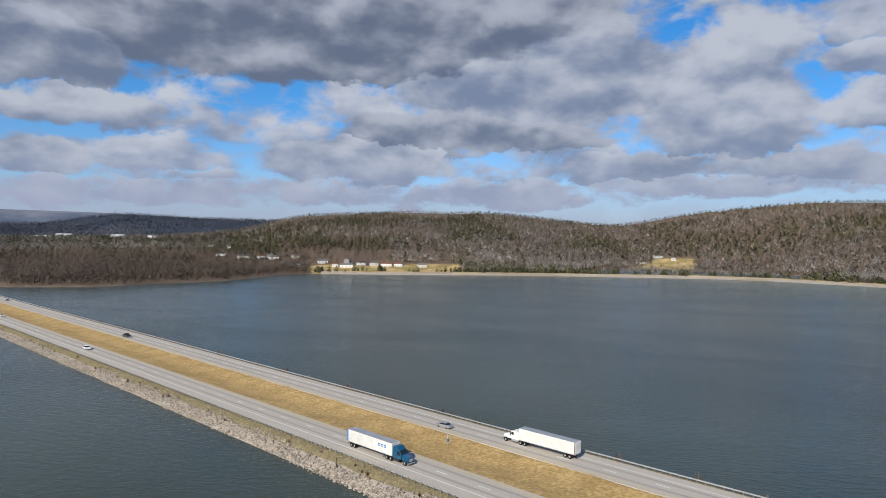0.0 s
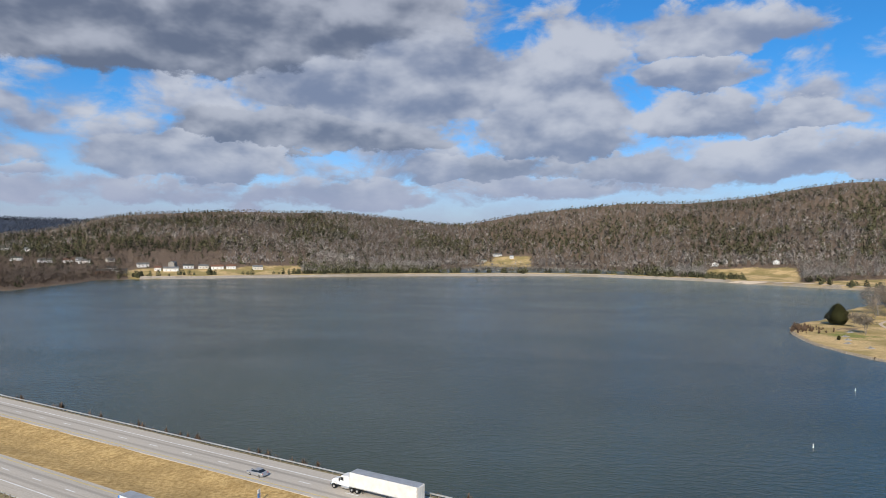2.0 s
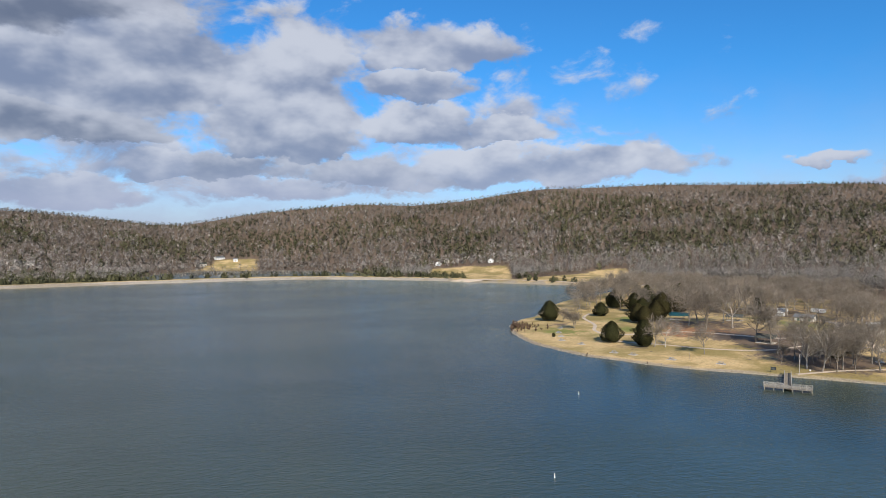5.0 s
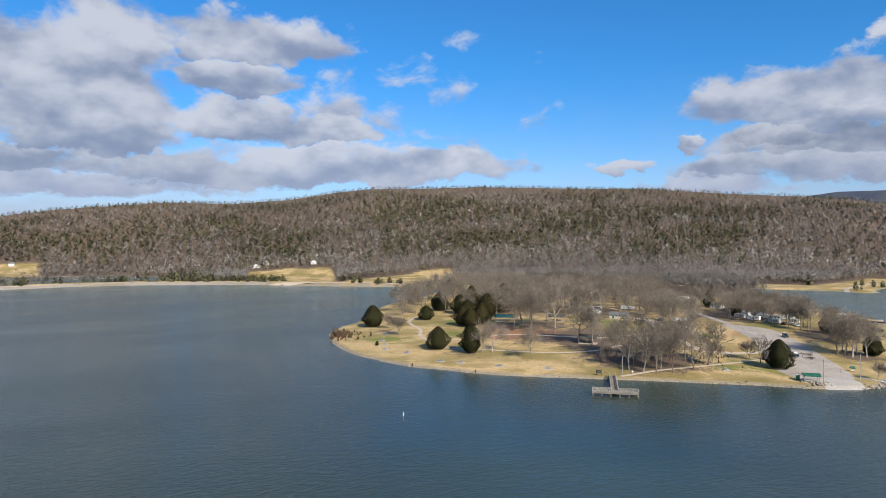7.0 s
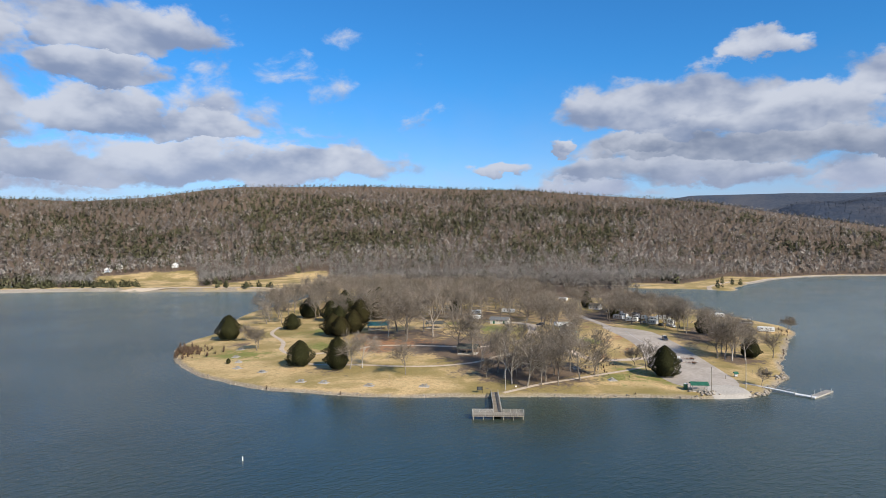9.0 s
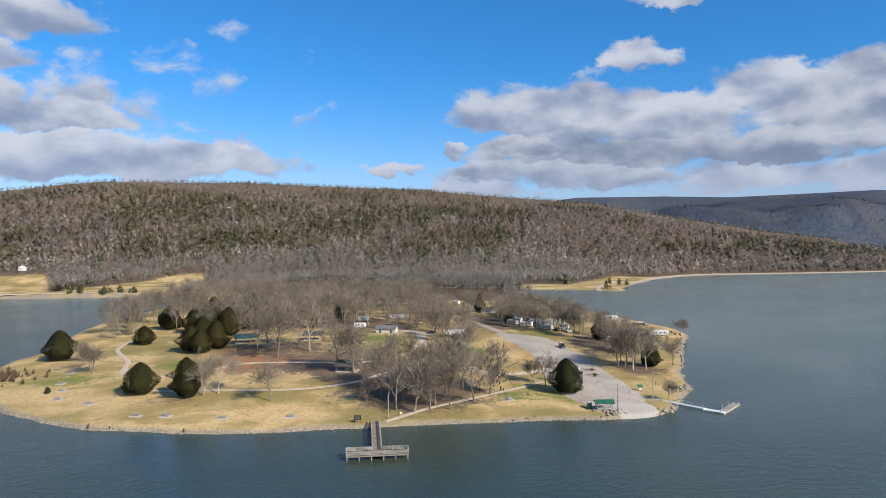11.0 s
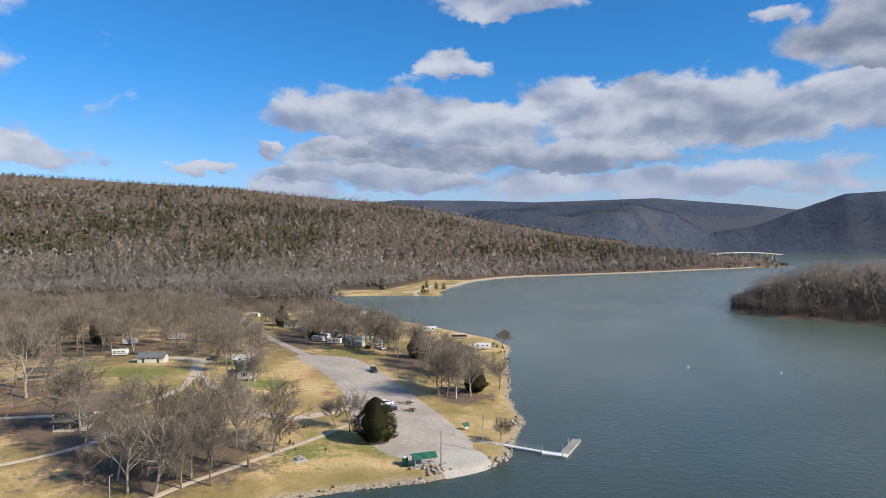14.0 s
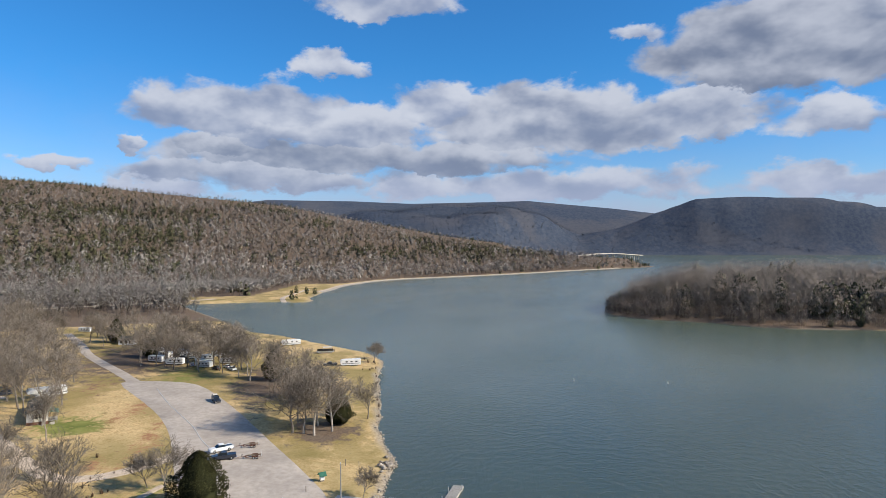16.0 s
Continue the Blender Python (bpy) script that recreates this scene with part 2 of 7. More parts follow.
def water_mat():
    m = bpy.data.materials.new("lake_water")
    m.use_nodes = True
    n = Nodes(m.node_tree)
    pos = n.add("ShaderNodeNewGeometry").outputs["Position"]
    turn = n.add("ShaderNodeVectorRotate", rotation_type="Z_AXIS")
    turn.inputs["Angle"].default_value = radians(24)
    n.put(turn.inputs["Vector"], pos)
    along = n.vec("MULTIPLY", turn.outputs[0], (0.55, 1.0, 1.0))
    ripple = n.noise(along, 0.62, 3.0, 0.6, 0.3)
    chop = n.noise(along, 2.2, 2.0, 0.5)
    gust = n.noise(n.vec("MULTIPLY", turn.outputs[0], (0.5, 1.0, 1.0)), 0.012, 4.0, 0.6, 0.5)
    silt = n.noise(pos, 0.006, 3.0)
    xyz = n.add("ShaderNodeSeparateXYZ")
    n.put(xyz.inputs[0], pos)
    plume = n.math("ADD", n.math("MULTIPLY", n.step(xyz.outputs[0], 200.0, 600.0), 0.75), n.math("MULTIPLY", n.step(silt, 0.3, 0.7), 0.25))
    colour = n.mix(plume, (0.029, 0.044, 0.033), (0.120, 0.150, 0.114))
    p = n.add("ShaderNodeBsdfPrincipled")
    n.put(p.inputs["Base Color"], colour)
    n.put(p.inputs["Roughness"], n.math("MULTIPLY_ADD", n.step(gust, 0.35, 0.65), 0.07, 0.15))
    p.inputs["IOR"].default_value = 1.33
    height = n.math("ADD", n.math("MULTIPLY", ripple, 1.0), n.math("MULTIPLY", chop, 0.25))
    rel = n.add("ShaderNodeBump")
    # a calm slick off the point
    across = n.vec("MULTIPLY", n.vec("SUBTRACT", turn.outputs[0], (25.0, 577.0, 0.0)), (1 / 75.0, 1 / 30.0, 0.0))
    off = n.add("ShaderNodeVectorMath", operation="LENGTH")
    n.put(off.inputs[0], across)
    calm = n.step(n.math("ADD", off.outputs["Value"], n.math("MULTIPLY", n.math("SUBTRACT", gust, 0.5), 2.0)), 1.1, 0.5)
    wind = n.math("MULTIPLY_ADD", n.step(gust, 0.3, 0.7), 0.16, 0.30)
    n.put(rel.inputs["Strength"], n.math("MULTIPLY", wind, n.math("MULTIPLY_ADD", calm, -0.75, 1.0)))
    rel.inputs["Distance"].default_value = 0.6
    n.put(rel.inputs["Height"], height)
    n.put(p.inputs["Normal"], rel.outputs[0])
    n.put(n.add("ShaderNodeOutputMaterial").inputs[0], p.outputs[0])
    return m


def road_mat(name, lanes, low, high):
    """Worn concrete with oil-dark bands along the lanes (their middles, across the road) and cross joints."""
    m = bpy.data.materials.new(name)
    m.use_nodes = True
    n = Nodes(m.node_tree)
    obj = n.add("ShaderNodeTexCoord").outputs["Object"]
    xyz = n.add("ShaderNodeSeparateXYZ")
    n.put(xyz.inputs[0], obj)
    fine = n.noise(obj, 3.0, 6.0, 0.65)
    streak = n.noise(n.vec("MULTIPLY", obj, (0.02, 1.0, 1.0)), 1.3, 4.0, 0.6)
    colour = n.mix(n.step(fine, 0.3, 0.7), low, high)
    band = None
    for lane in lanes:
        d = n.math("ABSOLUTE", n.math("SUBTRACT", xyz.outputs[1], float(lane)))
        one = n.step(d, 0.75, 0.15)
        band = one if band is None else n.math("MAXIMUM", band, one)
    colour = n.mix(n.math("MULTIPLY", band, n.math("MULTIPLY_ADD", streak, 0.55, 0.08)), colour, (0.13, 0.125, 0.115))
    colour = n.mix(n.math("MULTIPLY", n.step(streak, 0.5, 0.75), 0.4), colour, tuple(c * 0.7 for c in low))
    p = n.add("ShaderNodeBsdfPrincipled")
    n.put(p.inputs["Base Color"], colour)
    p.inputs["Roughness"].default_value, p.inputs["Specular IOR Level"].default_value = 0.9, 0.12
    rel = n.add("ShaderNodeBump")
    rel.inputs["Strength"].default_value, rel.inputs["Distance"].default_value = 0.3, 0.03
    n.put(rel.inputs["Height"], fine)
    n.put(p.inputs["Normal"], rel.outputs[0])
    n.put(n.add("ShaderNodeOutputMaterial").inputs[0], p.outputs[0])
    return m


def woods_mat(name, low, high, shift=0.0):
    """Trees far off: tint by tree, grain by island."""
    m = bpy.data.materials.new(name)
    m.use_nodes = True
    n = Nodes(m.node_tree)
    geo = n.add("ShaderNodeNewGeometry")
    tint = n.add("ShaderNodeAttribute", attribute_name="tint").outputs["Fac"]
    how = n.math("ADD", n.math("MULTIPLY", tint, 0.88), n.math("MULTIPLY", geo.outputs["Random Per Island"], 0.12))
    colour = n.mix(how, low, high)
    wide = n.noise(geo.outputs["Position"], 0.004, 3.0)
    colour = n.mix(n.math("MULTIPLY", n.step(wide, 0.42, 0.68), 0.35), colour, tuple(0.75 * a for a in low))
    p = n.add("ShaderNodeBsdfPrincipled")
    n.put(p.inputs["Base Color"], colour)
    p.inputs["Roughness"].default_value, p.inputs["Specular IOR Level"].default_value = 0.9, 0.1
    crown = n.add("ShaderNodeVectorTransform", vector_type="NORMAL", convert_from="OBJECT", convert_to="WORLD")
    n.put(crown.inputs[0], n.add("ShaderNodeAttribute", attribute_name="crown_normal").outputs["Vector"])
    n.put(p.inputs["Normal"], crown.outputs[0])
    n.put(n.add("ShaderNodeOutputMaterial").inputs[0], p.outputs[0])
    return m


GROUND, WATER = ground_mat(), water_mat()
ROAD_NEAR = road_mat("highway_concrete", (101.5, 105.2), (0.42, 0.375, 0.315), (0.53, 0.48, 0.41))
ROAD_FAR = road_mat("highway_concrete_far", (128.5, 132.3), (0.42, 0.375, 0.315), (0.53, 0.48, 0.41))
WHITE_LINE = mat("road_paint", (0.62, 0.62, 0.60), (0.78, 0.78, 0.76), 0.3, 0.7, 0.1)
YELLOW_LINE = mat("yellow_paint", (0.55, 0.42, 0.12), (0.62, 0.50, 0.20), 0.3, 0.7, 0.1)
ASPHALT = mat("lot_asphalt", (0.38, 0.325, 0.272), (0.55, 0.48, 0.405), 1.6, 0.9, 0.15, broad=0.40, contrast=(0.15, 0.85))
GRAVEL = mat("gravel", (0.49, 0.39, 0.29), (0.66, 0.545, 0.425), 0.5, 0.95, 0.5)
CONCRETE = mat("concrete", (0.43, 0.385, 0.325), (0.56, 0.51, 0.445), 0.6, 0.9, 0.2)
ROCK = mat("limestone", (0.20, 0.17, 0.135), (0.48, 0.42, 0.35), 0.5, 0.95, 0.7, per="island")
MEDIAN = mat("dry_median_grass", (0.35, 0.225, 0.085), (0.60, 0.42, 0.185), 0.9, 0.95, 0.8, broad=0.35)
VERGE = mat("verge_grass", (0.17, 0.14, 0.075), (0.33, 0.27, 0.15), 0.7, 0.95, 0.8)
ZINC = mat("galvanised_steel", (0.46, 0.46, 0.44), (0.60, 0.60, 0.58), 0.5, 0.5, 0.05, metal=0.6)
OLD_WOOD = mat("weathered_wood", (0.20, 0.165, 0.125), (0.34, 0.29, 0.23), 0.4, 0.9, 0.5, per="object", stretch=(1, 1, 3))
GREY_WOOD = mat("grey_weathered_timber", (0.30, 0.28, 0.245), (0.46, 0.43, 0.385), 0.4, 0.9, 0.4, per="object")
POLE_WOOD = mat("pole_wood", (0.22, 0.18, 0.14), (0.36, 0.31, 0.25), 0.3, 0.9, 0.4, stretch=(1, 1, 0.2))
BARK = mat("grey_bark", (0.16, 0.13, 0.10), (0.38, 0.33, 0.275), 0.5, 0.95, 0.6, per="object", stretch=(1, 1, 0.3))
PALE_BARK = mat("pale_bark", (0.28, 0.24, 0.195), (0.52, 0.465, 0.395), 0.8, 0.95, 0.5, stretch=(1, 1, 0.3))
TWIG = mat("twigs", (0.128, 0.105, 0.082), (0.34, 0.287, 0.228), 2.0, 0.95, 0, per="object", spec=0.1)
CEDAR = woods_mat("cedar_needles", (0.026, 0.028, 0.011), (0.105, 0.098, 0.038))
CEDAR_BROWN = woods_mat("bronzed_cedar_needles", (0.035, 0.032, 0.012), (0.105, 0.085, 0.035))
SHRUB = mat("dry_shrub_twigs", (0.10, 0.065, 0.045), (0.22, 0.15, 0.105), 1.0, 0.95, 0, per="island", spec=0.1)
WOODS_BARE = woods_mat("bare_woods", (0.130, 0.107, 0.086), (0.43, 0.388, 0.342))
WOODS_BROWN = woods_mat("brown_thicket", (0.070, 0.050, 0.038), (0.26, 0.205, 0.165))
WOODS_ISLE = woods_mat("island_woods", (0.23, 0.18, 0.14), (0.52, 0.43, 0.345))
# Bare woods with haze and cloud shade put into the base colour
WOODS_HAZED = woods_mat("haze_tinted_woods", (0.040, 0.052, 0.078), (0.100, 0.105, 0.118))
WOODS_GREEN = woods_mat("evergreen_woods", (0.046, 0.048, 0.026), (0.125, 0.120, 0.060))
WHITE = mat("white_paint", (0.70, 0.70, 0.68), (0.80, 0.80, 0.78), 1.5, 0.45, 0.02, broad=0.12)
CREAM = mat("cream_siding", (0.58, 0.55, 0.48), (0.68, 0.65, 0.58), 1.5, 0.6, 0.05)
GREEN_ROOF = mat("green_metal_roof", (0.020, 0.105, 0.062), (0.035, 0.145, 0.088), 1.0, 0.45, 0.05)
TEAL_ROOF = mat("teal_metal_roof", (0.015, 0.085, 0.085), (0.025, 0.12, 0.12), 1.0, 0.45, 0.05)
DARK_ROOF = mat("dark_shingles", (0.055, 0.060, 0.055), (0.11, 0.115, 0.105), 0.5, 0.9, 0.4)
GREY_ROOF = mat("grey_shingles", (0.13, 0.135, 0.135), (0.22, 0.22, 0.22), 0.5, 0.9, 0.4)
BRICK = mat("brown_skirting", (0.15, 0.075, 0.05), (0.24, 0.13, 0.09), 0.4, 0.9, 0.3)
GLASS = glass_mat("dark_glass")
RUBBER = mat("tyre_rubber", (0.015, 0.015, 0.015), (0.03, 0.03, 0.03), 0.2, 0.85, 0.1)
CHROME = mat("chrome", (0.6, 0.6, 0.6), (0.72, 0.72, 0.72), 0.5, 0.22, 0, metal=1.0)
BLACK = mat("black_paint", (0.012, 0.012, 0.013), (0.025, 0.025, 0.027), 0.5, 0.35, 0, coat=0.5)
BLUE_PAINT = mat("blue_truck_paint", (0.008, 0.075, 0.15), (0.012, 0.10, 0.20), 1.0, 0.3, 0, coat=0.6)
SIGN_BLUE = mat("sign_blue", (0.05, 0.19, 0.50), (0.07, 0.24, 0.58), 0.5, 0.5, 0)
SILVER = mat("silver_paint", (0.42, 0.43, 0.45), (0.52, 0.53, 0.55), 1.0, 0.3, 0, metal=0.5, coat=0.5)
NAVY = mat("dark_blue_paint", (0.015, 0.02, 0.03), (0.03, 0.035, 0.05), 1.0, 0.3, 0, coat=0.5)
TRAILER_WHITE = mat("trailer_panels", (0.66, 0.65, 0.60), (0.80, 0.79, 0.75), 2.0, 0.45, 0.02, broad=0.2)
ALU = mat("aluminium", (0.55, 0.55, 0.54), (0.68, 0.68, 0.67), 0.8, 0.4, 0.03, metal=0.7)
RUST = mat("rusty_frame", (0.07, 0.03, 0.02), (0.14, 0.06, 0.04), 0.4, 0.8, 0.3)
RED = mat("red_lamp", (0.35, 0.02, 0.02), (0.45, 0.03, 0.03), 0.5, 0.3, 0)
BIN_GREEN = mat("green_plastic", (0.015, 0.10, 0.06), (0.02, 0.13, 0.08), 0.5, 0.5, 0)
# ---- lie of the land ----
O = (100.0, 90.0)                                  # middle of the lake basin, for bearings


def smooth(a, b, x):
    t = np.clip((np.asarray(x, float) - a) / (b - a), 0, 1)
    return t * t * (3 - 2 * t)


def vnoise(x, y, size, seed=0):
    """Value noise, 0 to 1, of that grain in metres."""
    x, y = np.asarray(x, float) / size, np.asarray(y, float) / size
    i, j = np.floor(x), np.floor(y)
    fx, fy = x - i, y - j
    fx, fy = fx * fx * (3 - 2 * fx), fy * fy * (3 - 2 * fy)

    def lattice(a, b):
        v = np.sin(a * 127.1 + b * 311.7 + seed * 74.7) * 43758.5453
        return v - np.floor(v)
    return (lattice(i, j) * (1 - fx) + lattice(i + 1, j) * fx) * (1 - fy) + (lattice(i, j + 1) * (1 - fx) + lattice(i + 1, j + 1) * fx) * fy


def fbm(x, y, size, seed=0, octaves=4):
    total, amp, norm = 0, 1.0, 0.0
    for k in range(octaves):
        total = total + amp * vnoise(x, y, size / 2 ** k, seed + k)
        norm, amp = norm + amp, amp * 0.5
    return total / norm


def curve_through(points, closed=True, steps=4):
    """A Catmull-Rom curve through control points."""
    p, out, n = [np.array(q, float) for q in points], [], len(points)
    for k in range(n if closed else n - 1):
        if closed:
            a, b, c, d = p[k - 1], p[k], p[(k + 1) % n], p[(k + 2) % n]
        else:
            a, b, c, d = p[max(k - 1, 0)], p[k], p[k + 1], p[min(k + 2, n - 1)]
        for s in range(steps):
            t = s / steps
            out.append(0.5 * (2 * b + (c - a) * t + (2 * a - 5 * b + 4 * c - d) * t * t + (3 * b - a - 3 * c + d) * t ** 3))
    if not closed:
        out.append(p[-1])
    return np.array(out)


def shore_distance(x, y, poly):
    """Metres inside the outline (plus) or outside it (minus)."""
    x, y = np.asarray(x, float), np.asarray(y, float)
    best, inside = np.full(x.shape, 1e12), np.zeros(x.shape, bool)
    for (ax, ay), (bx, by) in zip(poly, np.roll(poly, -1, 0)):
        dx, dy = bx - ax, by - ay
        t = np.clip(((x - ax) * dx + (y - ay) * dy) / (dx * dx + dy * dy + 1e-9), 0, 1)
        best = np.minimum(best, (x - ax - t * dx) ** 2 + (y - ay - t * dy) ** 2)
        if by != ay:
            inside ^= ((ay > y) != (by > y)) & (x < dx * (y - ay) / dy + ax)
    return np.where(inside, 1, -1) * np.sqrt(best)


NORTH_SHORE = [(-2600, 500), (-1200, 560), (-700, 600), (-423, 656), (-345, 668), (-286, 735), (-237, 784), (-206, 890), (-186, 938), (-42, 950), (125, 958), (249, 951),
               (442, 912), (560, 790), (609, 667), (640, 598), (662, 548), (660, 522)]
PENINSULA = [(641, 510), (549, 474), (481, 453), (432, 427), (377, 390), (345, 377), (322, 361), (306, 343), (294, 326), (281, 299), (275, 268), (276, 252),
             (282, 221), (292, 198), (306, 168), (319, 139), (328, 113), (338, 101), (350, 97), (366, 93), (380, 91), (406, 92), (440, 89), (483, 86), (511, 82),
             (535, 85), (557, 98), (609, 132), (640, 157), (718, 188)]
EAST_SHORE = [(830, 235), (842, 215), (850, 160), (838, 131), (856, 118), (889, 121), (1000, 100), (1085, 76), (1193, 10), (1266, -120), (1352, -262), (1434, -377), (1528, -521), (1600, -640),
              (1690, -610), (1800, -420), (2100, -330), (2750, -620), (2920, -1260), (2640, -2010), (2400, -2700), (1500, -4800), (4900, -4900), (4900, 4900), (-4900, 4900), (-4900, 900)]
MAINLAND = curve_through(NORTH_SHORE + PENINSULA + EAST_SHORE)
ISLAND = curve_through([(699, -113), (672, -112), (646, -122), (619, -152), (591, -172), (572, -205), (555, -260), (545, -340), (600, -460), (760, -520), (900, -420), (870, -250), (770, -150)])
POND = curve_through([(250, 1000), (300, 1130), (340, 1195), (400, 1210), (455, 1205), (517, 1180), (580, 1130), (606, 1040), (600, 940), (575, 880), (535, 900), (490, 945), (420, 985), (330, 1002)])

# bearing, range and height of the long wooded ridge, and the range of its foot
RIDGE = np.array([(-60, 1800, 25, 1000), (-25, 1700, 45, 1000), (-20, 1680, 62, 980), (-17.8, 1650, 77, 960), (-16.3, 1660, 91, 960), (-13.8, 1680, 104, 960), (-11.2, 1700, 109, 960), (-8.6, 1730, 115, 950),
                  (-6, 1760, 120, 950), (-0.7, 1800, 121, 950), (2, 1800, 123, 960), (4.5, 1800, 119, 980), (7.1, 1800, 111, 1030), (9.7, 1800, 102, 1090), (12.3, 1820, 93, 1180), (14.8, 1850, 92, 1230),
                  (17.2, 1850, 105, 1240), (19.6, 1840, 119, 1240), (22, 1800, 129, 1230), (24.1, 1780, 135, 1220), (26.2, 1750, 140, 1180)], float)
RIDGE_MID = np.array([(28.3, 1730, 145, 1100), (30.4, 1720, 148, 1040), (34.5, 1710, 146, 990), (38.9, 1700, 155, 960), (41, 1700, 164, 940), (43.3, 1700, 176, 930), (46.3, 1700, 187, 920), (50.7, 1700, 189, 920),
                      (56.4, 1700, 193, 900), (60.4, 1700, 190, 880), (66.3, 1700, 184, 880), (71.1, 1700, 180, 880), (75, 1700, 169, 890), (79, 1700, 159, 920), (82, 1700, 152, 940)], float)
RIDGE_END = np.array([(86, 1700, 140, 980), (90.5, 1700, 114, 1040), (95, 1720, 91, 1150), (99, 1740, 70, 1240), (104, 1790, 54, 1370), (108, 1800, 40, 1390), (111, 1720, 26, 1400), (114, 1700, 18, 1430), (117, 1720, 0, 1500), (180, 1850, 0, 1600)], float)
RIDGE = np.concatenate([RIDGE, RIDGE_MID, RIDGE_END])
# bearing, range and height of the farther ranges
FAR_RANGE = np.array([(-60, 4300, 190), (-33, 4300, 180), (-27, 4300, 176), (-21, 4300, 158), (-13, 4300, 130), (0, 4300, 60), (70, 4200, 60), (78, 4200, 250), (85, 4200, 318), (92, 4200, 315),
                      (97, 4200, 300), (107, 4200, 314), (114, 4200, 260), (120, 4200, 200), (150, 4300, 200), (180, 4300, 150)], float)
NEAR_RANGE = np.array([(-60, 2500, 50), (-33, 2500, 78), (-30.6, 2500, 96), (-28, 2500, 116), (-25, 2500, 112), (-21.3, 2500, 104), (-17, 2600, 104), (-13, 2600, 104), (-9, 2600, 60), (0, 2600, 30), (80, 3200, 30), (88, 3300, 120), (93, 3300, 190),
                       (99, 3300, 235), (104, 3300, 225), (108, 3350, 170), (111, 3450, 90), (114, 3500, 120), (118, 3500, 205), (120.2, 3500, 262), (124, 3500, 268), (128.5, 3500, 258), (134.5, 3500, 232), (150, 3500, 200), (180, 3500, 150)], float)


def polar(x, y):
    dx, dy = np.asarray(x, float) - O[0], np.asarray(y, float) - O[1]
    return np.degrees(np.arctan2(dx, dy)), np.hypot(dx, dy)


def land_fields(x, y):
    """Height, and distance inside the mainland, the island and the pond."""
    x, y = np.asarray(x, float), np.asarray(y, float)
    wob = (fbm(x, y, 60, 3, 3) - 0.5) * 9 * smooth(380, 700, np.hypot(x - 300, y - 200)) + (vnoise(x, y, 7, 8) - 0.5) * 1.6
    main, isle, pond = shore_distance(x, y, MAINLAND) + wob, shore_distance(x, y, ISLAND) + wob, shore_distance(x, y, POND) + wob
    d = np.maximum(np.minimum(main, -pond), isle)
    bank = np.where(d > 0, np.minimum(d * 0.5, 0.9) + 0.5 * smooth(2, 18, d), np.maximum(d * 0.4, -4))
    az, r = polar(x, y)
    roll = (fbm(x, y, 260, 5, 4) - 0.5)
    inland = smooth(15, 260, np.minimum(main, -pond)) * 4 * smooth(560, 800, r)
    knoll = 5.2 * np.exp(-(((x - 415) / 75) ** 2 + ((y - 238) / 85) ** 2)) * smooth(3, 45, main)
    crest, top, foot = (np.interp(az, RIDGE[:, 0], RIDGE[:, k]) for k in (1, 2, 3))
    t = (r - foot) / (crest - foot)
    ridge = top * np.clip(t, 0, 1) ** 1.12 * (1 - 0.7 * smooth(1.0, 1.7, t))
    ridge = np.where(t > 0, ridge * (1 + 0.22 * roll * smooth(0, .25, t) * smooth(1.0, 0.75, t)), 0)
    far_r, far_z = (np.interp(az, FAR_RANGE[:, 0], FAR_RANGE[:, k]) for k in (1, 2))
    near_r, near_z = (np.interp(az, NEAR_RANGE[:, 0], NEAR_RANGE[:, k]) for k in (1, 2))
    spurs = 1 + 0.75 * (fbm(x, y, 420, 11, 4) - 0.5)
    far = far_z * smooth(far_r - 800, far_r, r) ** 0.8
    near = near_z * (smooth(near_r - 750, near_r, r) ** 0.8) * (1 + (spurs - 1) * smooth(near_r, near_r - 150, r)) * (1 - 0.6 * smooth(near_r, near_r + 500, r))
    hills = np.maximum(np.maximum(ridge, near), far) * smooth(5, np.where(r > 2300, 240, 60), main)
    isle_rise = 10 * smooth(4, 90, isle)
    dyke = 2.3 * smooth(0.5, 6, main) * smooth(32, 24, main) * smooth(640, 700, r) * smooth(-15, -13, az) * smooth(50, 46, az)
    return bank + np.where(d > 0, inland + knoll + isle_rise + dyke + hills + roll * 1.2 * smooth(20, 80, d), 0), main, isle, pond


def ground(x, y):
    return float(land_fields(np.array([x]), np.array([y]))[0][0])


# ---- mesh helpers ----
def mesh_object(name, verts, faces, material, parent=None, label="", m=None, flat=True):
    me = bpy.data.meshes.new(name)
    me.from_pydata([tuple(v) for v in verts], [], faces)
    me.materials.append(material)
    if not flat:
        me.polygons.foreach_set("use_smooth", [True] * len(me.polygons))
    ob = new(name, me)
    if parent:
        ob.parent = parent
    if m is not None:
        ob.matrix_local = m
    return tagged(ob, label)


